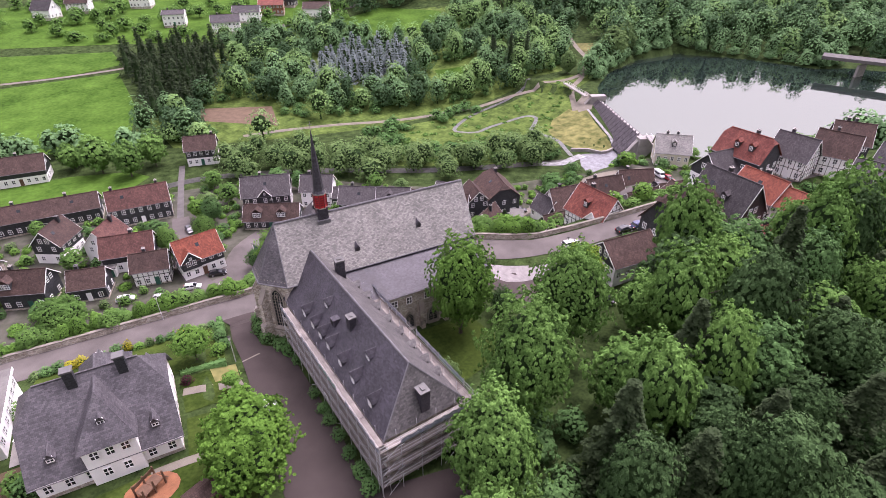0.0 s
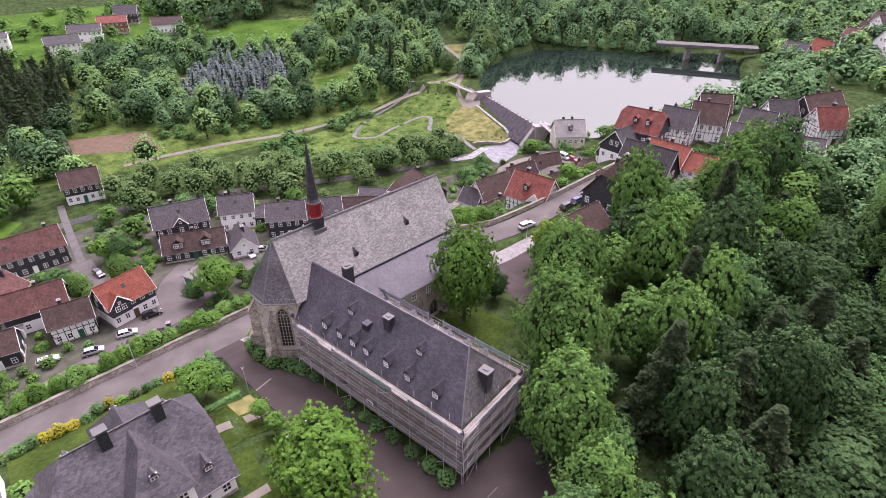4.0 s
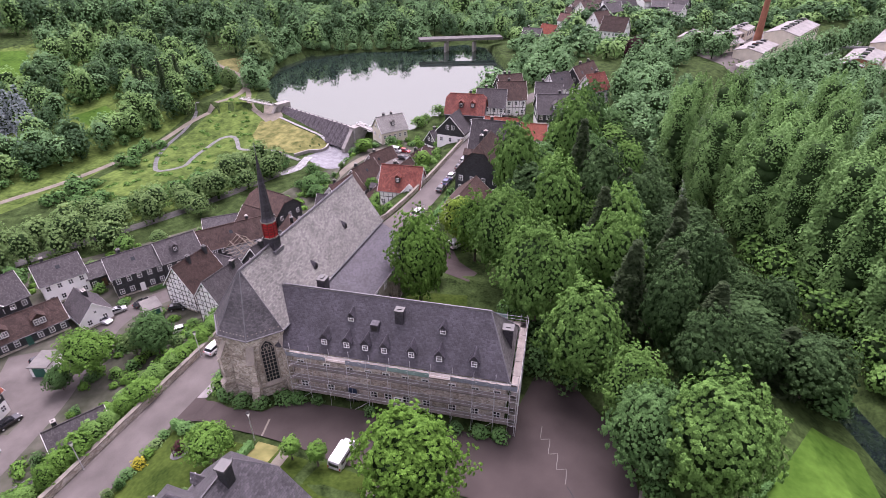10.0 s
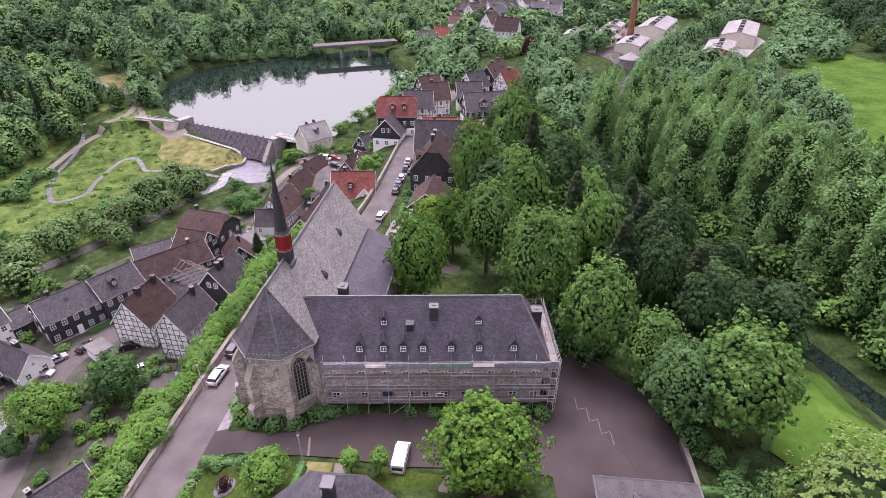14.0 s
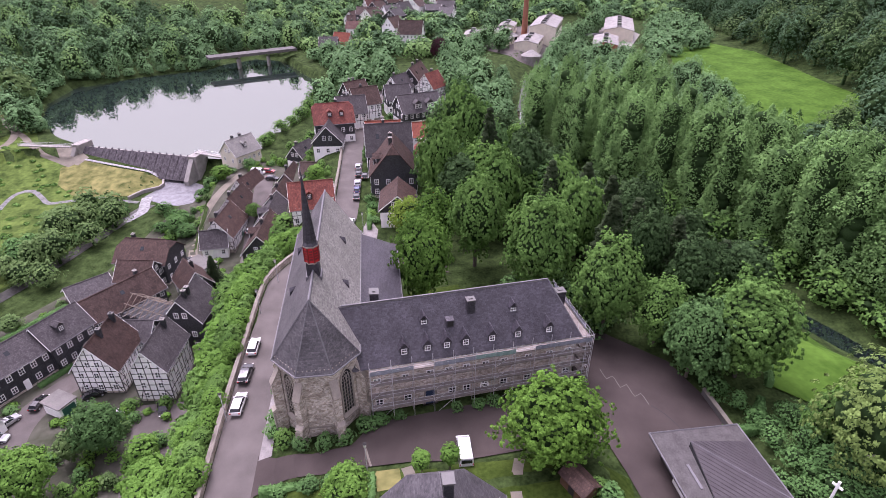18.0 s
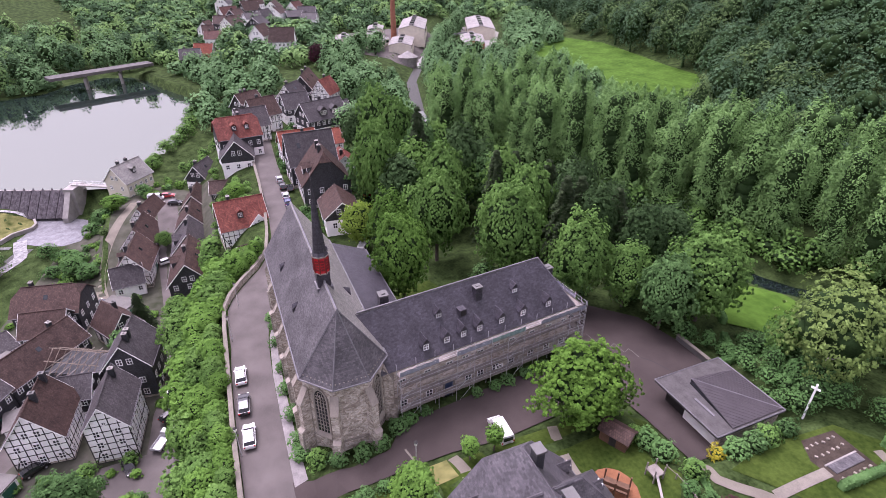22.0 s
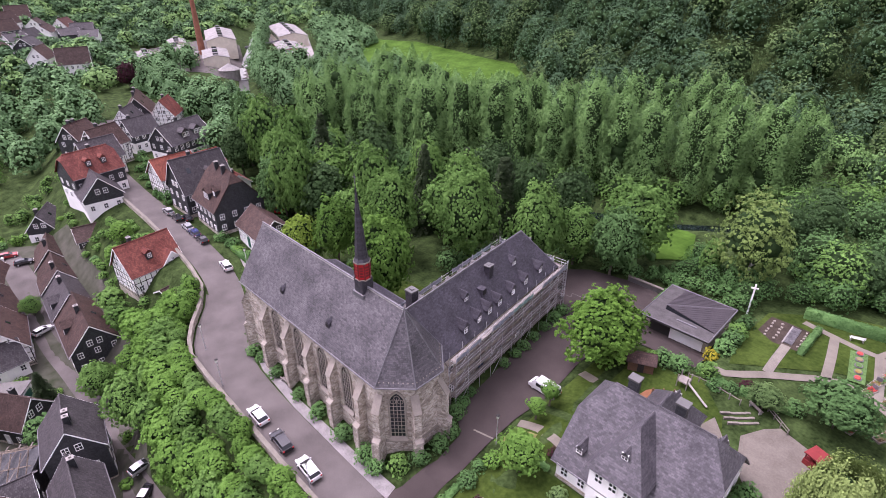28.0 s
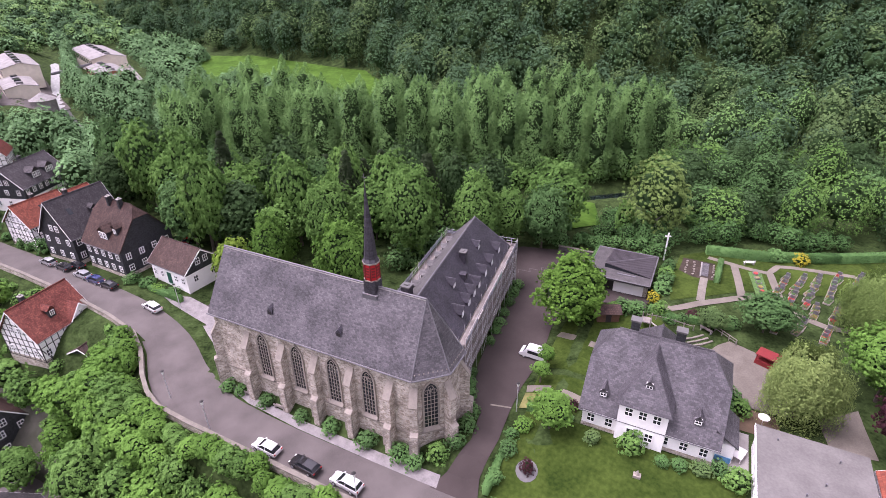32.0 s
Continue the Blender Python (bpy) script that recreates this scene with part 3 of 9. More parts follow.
drape("patio", [(38.6, 16.6), (45, 16.4), (46, 12.4), (39.4, 12.4)], SOIL, "brown paved patio beside the hall", "patio", 0.1)
drape("sand_yard", [(49.5, 18), (54, 21.5), (55, 14), (50.5, 13)], PAVING, "sandy yard under the trees", "yard", 0.1)
drape("square", [(-25, -2.8), (-31, 1.0), (-36, 3.6), (-45, 4.8), (-49, 6), (-44, 7.8), (-36, 7.0), (-29, 6.0), (-24.4, 1.4)], COBBLE, "pale paved square before the church front", "square", 0.13, 1.5)
drape("car_park", [(-25, 5), (-30, 3), (-36, 4.5), (-40, 7), (-38, 12), (-32, 16), (-28, 20.5), (-24, 20), (-26, 13)], COURT, "small asphalt parking yard behind the church", "parking yard", 0.1)
ribbon("court_seam", [(3.4, 37.4), (5.4, 37.6), (5.0, 38.6), (7.2, 38.8), (6.8, 39.8), (9.0, 40.0), (8.6, 41.0), (10.6, 41.2)], 0.1, PALEFELT, "pale zigzag seam in the court asphalt", "seam", 0.19, 0.6)
ribbon("court_seam", [(10.8, 41.4), (12.6, 42.6), (16.2, 43.6)], 0.12, TYRE, "dark tar seam in the court asphalt", "seam", 0.19, 0.6)
ribbon("court_seam", [(13.0, 5.0), (15.6, 5.6)], 0.25, COPING, "pale paving strip across the lane", "seam", 0.19, 0.6)
ribbon("path", [(28.6, 34.2), (31.4, 33.6), (34.6, 36.4), (38, 39), (42.5, 42.0), (47, 40.6), (52, 38), (60, 39)], 1.3, GRAVEL, "pale gravel path through the graveyard", "path", 0.12)
ribbon("path", [(41, 41.6), (40.4, 47), (39.6, 52.5)], 1.2, GRAVEL, "pale gravel path through the graveyard", "path", 0.12)
ribbon("path", [(35.2, 37.6), (35.2, 41), (35.3, 45.3)], 1.2, COPING, "paved path to the wayside cross", "path", 0.13)
ribbon("path", [(35.5, 53), (40, 52), (45, 51.4), (46.5, 54.5), (52, 55.5), (58, 56)], 1.1, GRAVEL, "pale gravel path along the hedge", "path", 0.13)
ribbon("path", [(46.6, 41.2), (46.0, 46), (45.2, 51.4)], 1.2, GRAVEL, "pale gravel path through the graveyard", "path", 0.12)
ribbon("path", [(16.3, 9.6), (19, 10), (23.5, 9.2)], 1.3, GRAVEL, "pale garden path to the rectory", "path", 0.12)
ribbon("path", [(17, 22.5), (22, 20.8), (28, 20.6)], 1.2, GRAVEL, "pale garden path behind the rectory", "path", 0.12)

# ---- village streets, valley meadow, fields ----
ribbon("street", [(75, -37), (45, -38), (28, -41), (10, -45), (-2, -50), (-14, -53), (-24, -49), (-33, -38), (-36, -30), (-44, -24), (-58, -24), (-75, -25), (-90, -24.5), (-104, -25)], 5.0, ASPHALT, "village street between old houses", "street", 0.1)
drape("lane", [(-43, -26.2), (-38, -24.2), (-28, -23.7), (-15, -22.7), (-5, -22.6), (4, -25.5), (4, -31), (-4, -33.6), (-10, -34), (-16.6, -37), (-16.8, -28.1), (-27, -27.3), (-31, -25.6), (-38.5, -26.0)], ASPHALT, "asphalt lane between the village houses and the bank", "lane", 0.16, 1.5)
ribbon("street", [(18, -44), (21, -56), (20, -70), (19.4, -81)], 4.5, ASPHALT, "village lane to the footbridge", "street", 0.11)
ribbon("lane", [(19.4, -81), (18.4, -90), (16.6, -106), (15, -118)], 1.8, DAMP, "narrow paved lane over the village river", "lane", 0.16)
ribbon("street", [(10, -46), (6, -55), (0, -60)], 9.0, ASPHALT, "village square", "street", 0.12)
ribbon("street", [(-60, -37), (-75, -40), (-92, -36), (-104, -33)], 2.2, GRAVEL, "lane along the river", "lane", 0.1)
drape("village_ground", [(95, -30), (60, -28), (20, -27), (-14, -27), (-34, -20), (-60, -13), (-100, -12), (-116, -30), (-104, -50), (-62, -58), (-40, -72), (-18, -90), (10, -98), (60, -102), (95, -103)], YARD, "paved yards and small gardens between village houses", "ground", 0.05, 2.4)
RIVER = [(85, -102), (50, -102), (30, -103), (10, -104.5), (-12, -98), (-30, -90), (-50, -79), (-65, -72.5), (-78, -68), (-90, -64), (-101, -60)]
ribbon("river", RIVER, 3.6, STREAM, "dark slow village river", "river", 0.12)
drape("weir_pool", [(-117.8, -52.6), (-121, -61.5), (-119.3, -61.4), (-114.2, -60.4), (-112, -61.5), (-107, -63.5), (-104, -61), (-100.5, -56), (-99, -51.5), (-100.5, -47.6), (-107, -46.5), (-114, -47.5)], POOL, "pale rippled pool below the weir", "water", 0.2, 2.0, level=-17.85)
ribbon("weir_foam", [(-116.6, -53.0), (-119.6, -61), (-124.6, -74), (-130.5, -89)], 0.9, FOAM, "white water at the foot of the weir", "water", 0.3, 1.0)
ribbon("river_rapids", [(-106.5, -62.5), (-101, -61.5), (-96, -60.5), (-90, -63.5)], 3.0, FOAM, "pale shallow water running out of the pool", "river", 0.17)
drape("river_bank", [(-131, -90), (-125.5, -79), (-121.5, -68), (-119.3, -61.6), (-114.2, -60.6), (-112, -61.8), (-111.5, -65), (-108, -69), (-106.5, -75), (-109, -85), (-116, -92), (-126, -95)], DRYBANK, "dry yellowish grass bank below the weir", "bank", 0.11, 2.4)
drape("weir_apron", [(-139.2, -95.2), (-131.8, -88.2), (-127, -90), (-131, -97), (-140, -102)], GRAVEL, "pale concrete apron beside the weir", "apron", 0.16, 2.4)
drape("meadow", [(-48, -84), (-65, -75), (-90, -66), (-104, -72), (-122, -84), (-135, -104), (-160, -118), (-150, -124), (-110, -118), (-70, -118), (-50, -112), (-40, -98)], MEADOW, "lush valley meadow with a winding brook", "meadow", 0.06, 3.0)
drape("scrub_meadow", [(16, -136), (-20, -127), (-60, -120), (-110, -127), (-150, -130), (-172, -152), (-195, -186), (-165, -232), (-100, -260), (-78, -246), (-20, -240), (22, -165)], MEADOW, "rough grass between the trees of the valley side", "meadow", 0.04, 5.0)
ribbon("brook", [(-130, -127), (-115, -122), (-105, -120), (-97, -117), (-88, -112), (-80, -105), (-81, -101.5), (-86, -98.5), (-94, -101), (-106, -103), (-112, -102), (-113, -98), (-108, -93), (-105, -90), (-106, -84), (-107, -77), (-105, -70), (-103, -64)], 1.5, BROOK, "narrow brook winding through the meadow", "brook", 0.12)
ribbon("path", [(-8, -136), (-22, -135), (-43, -131), (-64, -125), (-89, -123), (-117, -124), (-140, -118), (-160, -125), (-170, -136), (-178, -156), (-192, -185)], 2.5, GRAVEL, "pale gravel valley path", "path", 0.14)
drape("clearing", [(13, -170), (-24, -158), (-22, -140), (5, -156)], SOIL, "brown cleared ground on the valley side", "clearing", 0.1, 3.0)
drape("sand_flat", [(-162, -125), (-172, -128), (-196, -152), (-180, -158), (-172, -140)], DRYGRASS, "dry yellowish shore ground", "shore", 0.09, 3.0)
ribbon("path", [(-165, -131), (-150, -117), (-138, -108), (-131, -98), (-127, -92)], 2.2, GRAVEL, "pale track down to the weir", "path", 0.14)
drape("field", [(-84, -235), (-128, -211), (-142, -233), (-116, -268), (-93, -260)], FIELD, "bright mown pasture", "field", 0.1, 4.0)
drape("field", [(100, -216), (29, -218), (25, -178), (30, -144), (59, -150), (100, -160)], FIELD, "bright green pasture", "field", 0.1, 4.0)
drape("field", [(120, -268), (30, -247), (27, -228), (49, -222), (120, -226)], FIELD, "wide grazed pasture", "field", 0.1, 6.0)
drape("field", [(90, -105), (48, -105.5), (31, -107), (25, -114), (30, -121), (48, -126), (90, -124)], FIELD, "riverside lawn", "field", 0.1, 4.0)
drape("field", [(-260, 197), (-215, 205), (-172, 197), (-126, 188), (-105, 172), (-92, 150), (-95, 125), (-136, 144), (-182, 146), (-215, 160)], FIELD, "bright forest meadow below the hill", "field", 0.3, 4.0)
drape("works_yard", [(-304, 70), (-250, 60), (-214, 80), (-212, 94), (-300, 134), (-318, 120)], ASPHALT, "grey yard between the factory halls", "yard", 0.1, 4.0)
drape("works_yard", [(-226, 126), (-300, 156), (-326, 164), (-326, 182), (-290, 178), (-228, 142)], CONCRETE, "pale yard round the northern works hall", "yard", 0.1, 4.0)
drape("lawn", [(-96, -250), (-20, -244), (28, -258), (120, -280), (120, -345), (-96, -335)], FIELD, "mown slopes round the farmsteads", "lawn", 0.1, 6.0)
ribbon("lane", [(-110, -282), (-80, -272), (-56, -258), (-36, -252), (-28, -246)], 4.0, ASPHALT, "grey lane up to the farmsteads", "lane", 0.16)
ribbon("lane", [(125, -226), (60, -221), (24, -223)], 2.0, GRAVEL, "pale farm track between pastures", "lane", 0.16)
drape("field", [(-104, -168), (-117, -163), (-110, -145), (-100, -151)], FIELD, "small bright paddock", "field", 0.12, 3.0)

# ---- lake, weir, back river ----
drape("water", LAKE, WATER, "still reservoir mirroring a white sky", "lake", step=12.0, level=LAKE_Z)
ribbon("river", [(px_, float(river_y(px_))) for px_ in range(120, -376, -15)], 9.0, WATER, "dark shaded river behind the wood", "river", step=4.0, level=-5.0)
ribbon("river", [(px_, float(river_y(px_))) for px_ in range(-140, -216, -15)], 9.0, STREAM, "dark stream between the trees below the works", "river", step=4.0, level=-4.9)
ribbon("river", [(px_, float(river_y(px_))) for px_ in range(-215, -376, -15)], 9.0, SKY_FOAM, "pale rippling river above the works", "river", step=4.0, level=-4.9)
weir = thing("weir", "stepped concrete weir with a wet dark slope", "weir")
wa, wb_ = Vector((-122.0, -51.0)), Vector((-137.5, -91.0))
wd = (wb_ - wa).normalized()
wn_ = Vector((-wd.y, wd.x)) * (1 if Vector((-wd.y, wd.x)).x > 0 else -1)
for i in range(16):
    p, q = wa.lerp(wb_, i / 16), wa.lerp(wb_, (i + 1) / 16 - 0.004)
    part("spillway_bay", MB().slab([(p.x, p.y, -11.45), (q.x, q.y, -11.45), (q.x + wn_.x * 6.0, q.y + wn_.y * 6.0, -17.6), (p.x + wn_.x * 6.0, p.y + wn_.y * 6.0, -17.6)][::-1], 0.8), WEIRWET, weir, "wet dark spillway bay")
    part("rib", MB().box(-0.18, 0.18, -0.4, 6.0, -0.4, 0.25, Matrix.Translation((p.x, p.y, -11.3)) @ Matrix(((wd.x, wn_.x, 0, 0), (wd.y, wn_.y, 0, 0), (0, -1.02, 1, 0), (0, 0, 0, 1)))), WEIRWET, weir)
body = MB()
body.prism([(wa.x - wn_.x * 1.2, wa.y - wn_.y * 1.2), (wb_.x - wn_.x * 1.2, wb_.y - wn_.y * 1.2), (wb_.x + 0.2 * wn_.x, wb_.y + 0.2 * wn_.y), (wa.x + 0.2 * wn_.x, wa.y + 0.2 * wn_.y)], -20, -11.5)
part("crest", body, CONCRETE, weir)
for end, s in ((wa, 1), (wb_, -1)):
    pier = MB()
    c = end - wd * 1.2 * s
    rot = Matrix.Translation((c.x, c.y, 0)) @ Matrix(((wd.x, wn_.x, 0, 0), (wd.y, wn_.y, 0, 0), (0, 0, 1, 0), (0, 0, 0, 1)))
    pier.box(-1.7, 1.3, -2.8, 3.2, -20, -9.7, rot)
    pier.add([(-0.8, 3, -20), (0.8, 3, -20), (0.8, 8, -20), (-0.8, 8, -20), (-0.8, 3, -10.2), (0.8, 3, -10.2), (0.8, 8, -16.4), (-0.8, 8, -16.4)],
             [(3, 2, 1, 0), (4, 5, 6, 7), (0, 1, 5, 4), (1, 2, 6, 5), (2, 3, 7, 6), (3, 0, 4, 7)], rot)
    part("pier", pier, CONCRETE, weir)
bridge_ = thing("footbridge", "pale concrete footbridge with railings over the weir gate", "footbridge")
for p, q in (((-122, -50), (-114, -36)), ((-132.5, -93), (-136.5, -111))):
    p, q = Vector(p), Vector(q)
    d = (q - p).normalized()
    n = Vector((-d.y, d.x)) * 0.8
    part("deck", MB().slab([(p.x + n.x, p.y + n.y, -9.7), (p.x - n.x, p.y - n.y, -9.7), (q.x - n.x, q.y - n.y, -9.7), (q.x + n.x, q.y + n.y, -9.7)][::-1], 0.3), CONCRETE, bridge_)
    for s in (-1, 1):
        rail = MB()
        for k in range(9):
            c = p.lerp(q, k / 8) + n * s * 0.95
            rail.rod((c.x, c.y, -9.8), (c.x, c.y, -8.6), 0.04)
        a_, b_ = p + n * s * 0.95, q + n * s * 0.95
        for zz in (-8.6, -9.1):
            rail.rod((a_.x, a_.y, zz), (b_.x, b_.y, zz), 0.04)
        part("railing", rail, STEEL, bridge_)
wall_ = thing("retaining_wall", "low grey stone wall between the bank and the weir pool", "wall")
steps_ = [(-105.5, -67.5), (-108, -66.2), (-110.4, -64.8), (-111.6, -62.6), (-112.6, -60.7), (-115, -60.2), (-118.6, -61.2)]
for (x0, y0), (x1, y1) in zip(steps_, steps_[1:]):
    n = Vector((y0 - y1, x1 - x0)).normalized() * 0.3
    part("wall_section", MB().prism([(x0 + n.x, y0 + n.y), (x0 - n.x, y0 - n.y), (x1 - n.x, y1 - n.y), (x1 + n.x, y1 + n.y)], -18.6, -16.9), CONCRETE, wall_)
lb = thing("road_bridge", "low pale concrete road bridge with railing across the lake", "bridge")
p, q = Vector((-256, -77)), Vector((-277, -34))
d = (q - p).normalized()
n = Vector((-d.y, d.x)) * 4
part("deck", MB().slab([(p.x + n.x, p.y + n.y, -5.4), (p.x - n.x, p.y - n.y, -5.4), (q.x - n.x, q.y - n.y, -5.0), (q.x + n.x, q.y + n.y, -5.0)][::-1], 1.3), DAMP, lb)
part("carriageway", MB().slab([(p.x + n.x * 0.8, p.y + n.y * 0.8, -5.38), (p.x - n.x * 0.8, p.y - n.y * 0.8, -5.38), (q.x - n.x * 0.8, q.y - n.y * 0.8, -4.98), (q.x + n.x * 0.8, q.y + n.y * 0.8, -4.98)][::-1], 0.2), ASPHALT, lb)
for s in (-1, 1):
    rail = MB()
    for k in range(27):
        c = p.lerp(q, k / 26) + n * s * 0.97
        rail.rod((c.x, c.y, -5.4), (c.x, c.y, -4.1), 0.06)
    for zz in (-4.1, -4.7):
        rail.rod((p.x + n.x * s * 0.97, p.y + n.y * s * 0.97, zz), (q.x + n.x * s * 0.97, q.y + n.y * s * 0.97, zz + 0.3), 0.06)
    part("railing", rail, LEAD, lb)
for k in (0.33, 0.67):
    c = p.lerp(q, k)
    part("pier", MB().box(-3, 3, -0.5, 0.5, -16, -6.5, Matrix.Translation((c.x, c.y, 0))), CONCRETE, lb)

# ---- retaining wall of the road, with coping ----
wall_line = [(150, -15.6), (95, -13.9), (40, -13.4), (0, -13.5), (-15, -13.2), (-21, -13.1), (-27, -12.8), (-30.5, -11.6), (-34, -9.6), (-38.5, -6.2), (-43, -3.9), (-50, -2.8), (-60, -1.9), (-76, -1.3), (-95, -1.0)]
rw_ = thing("retaining_wall", "mossy rubble retaining wall with stone coping beside the road", "wall", kind="structure")
body, cap = MB(), MB()
for (x0, y0), (x1, y1) in zip(wall_line[:-1], wall_line[1:]):
    n = max(1, int(math.hypot(x1 - x0, y1 - y0) / 4))
    for i in range(n):
        a, b = Vector((lerp(x0, x1, i / n), lerp(y0, y1, i / n))), Vector((lerp(x0, x1, (i + 1) / n), lerp(y0, y1, (i + 1) / n)))
        d = (b - a).normalized()
        m = Vector((-d.y, d.x))
        za = float(seg_dist(np.array(a.x), np.array(a.y), ROAD)[1]) + 0.9
        zb = float(seg_dist(np.array(b.x), np.array(b.y), ROAD)[1]) + 0.9
        for mb, w, t, bz in ((body, 0.22, 0.0, 5.0), (cap, 0.29, 0.12, 0.0)):
            o = m * w
            lo = (za - bz, zb - bz) if bz else (za, zb)
            mb.add([(a.x - o.x, a.y - o.y, lo[0]), (b.x - o.x, b.y - o.y, lo[1]), (b.x + o.x, b.y + o.y, lo[1]), (a.x + o.x, a.y + o.y, lo[0]),
                    (a.x - o.x, a.y - o.y, za + t), (b.x - o.x, b.y - o.y, zb + t), (b.x + o.x, b.y + o.y, zb + t), (a.x + o.x, a.y + o.y, za + t)],
                   [(3, 2, 1, 0), (4, 5, 6, 7), (0, 1, 5, 4), (1, 2, 6, 5), (2, 3, 7, 6), (3, 0, 4, 7)])
part("wall_body", body, STONE, rw_)
part("coping", cap, COPING, rw_)


# ---- windows shared by many buildings ----
def win_meshes(w, h, cols, rows, bar=0.075, t=0.1):
    """A connected window frame with its bars, and its pane; both also as one mesh for houses far off."""
    xs, zs = [-w / 2, -w / 2 + t], [0, t]
    for i in range(1, cols):
        x = -w / 2 + w * i / cols
        xs += [x - bar / 2, x + bar / 2]
    for j in range(1, rows):
        z = h * j / rows
        zs += [z - bar / 2, z + bar / 2]
    xs += [w / 2 - t, w / 2]
    zs += [h - t, h]
    fr, at = MB(), {}

    def v(i, j, k):
        if (i, j, k) not in at:
            at[i, j, k] = len(fr.v)
            fr.v.append((xs[i], 0.09 if k else 0.0, zs[j]))
        return at[i, j, k]

    def solid(i, j):
        return 0 <= i < len(xs) - 1 and 0 <= j < len(zs) - 1 and (i % 2 == 0 or j % 2 == 0)
    for i in range(len(xs) - 1):
        for j in range(len(zs) - 1):
            if not solid(i, j):
                continue
            fr.f.append((v(i + 1, j, 1), v(i, j, 1), v(i, j + 1, 1), v(i + 1, j + 1, 1)))
            for (di, dj), (p, q) in {(-1, 0): ((i, j), (i, j + 1)), (1, 0): ((i + 1, j + 1), (i + 1, j)), (0, -1): ((i + 1, j), (i, j)), (0, 1): ((i, j + 1), (i + 1, j + 1))}.items():
                if not solid(i + di, j + dj):
                    fr.f.append((v(*p, 1), v(*q, 1), v(*q, 0), v(*p, 0)))
    gl = MB().add([(-w / 2 + t * 0.5, 0.03, t * 0.5), (w / 2 - t * 0.5, 0.03, t * 0.5), (w / 2 - t * 0.5, 0.03, h - t * 0.5), (-w / 2 + t * 0.5, 0.03, h - t * 0.5)], [(3, 2, 1, 0)])
    both = MB()
    both.v, both.f = fr.v + gl.v, fr.f + [tuple(i + len(fr.v) for i in f) for f in gl.f]
    me = both.mesh("window", PAINT)
    me.materials.append(GLASS)
    me.polygons[len(fr.f)].material_index = 1
    return fr.mesh("window", PAINT), gl.mesh("pane", GLASS), me


WIN = {"cross": win_meshes(0.95, 1.25, 2, 2), "wide": win_meshes(1.5, 1.25, 3, 2), "small": win_meshes(0.6, 0.7, 2, 1), "tall": win_meshes(1.0, 1.5, 2, 3), "dorm": win_meshes(0.72, 0.86, 2, 2, 0.055, 0.075), "three": win_meshes(1.7, 1.3, 3, 2)}
DOOR = {}


def window(kind, parent, m, far=False):
    """A window whose outside looks along -y of m, its sill at the origin."""
    fr, gl, both = WIN[kind]
    if far:
        return part("window", both, PAINT, parent, m=m @ pose(0, 0, 0, 0, 0, 180))
    o = part("window", fr, PAINT, parent, m=m @ pose(0, 0, 0, 0, 0, 180))
    part("pane", gl, GLASS, o)
    return o


def door_mesh(w, h, material):
    mb = MB().box(-w / 2, w / 2, -0.05, 0.06, 0, h)
    for i in (-1, 1):
        for j in (0, 1):
            mb.box(i * w / 4 - w * 0.17, i * w / 4 + w * 0.17, 0.06, 0.09, h * (0.1 + 0.45 * j), h * (0.45 + 0.45 * j))
    return mb.mesh("door", material)


def outline_arch(w, h, n=7):
    """Outline of a pointed window, from its left foot round to its right foot."""
    r = w * 1.0
    spring = h - r * math.sin(math.acos(0.5))
    left = [(-w / 2 + w - r * math.cos(a), spring + r * math.sin(a)) for a in np.linspace(0, math.acos(0.5), n)]
    return [(-w / 2, 0)] + left + [(-x, z) for x, z in left[-2::-1]] + [(w / 2, 0)]


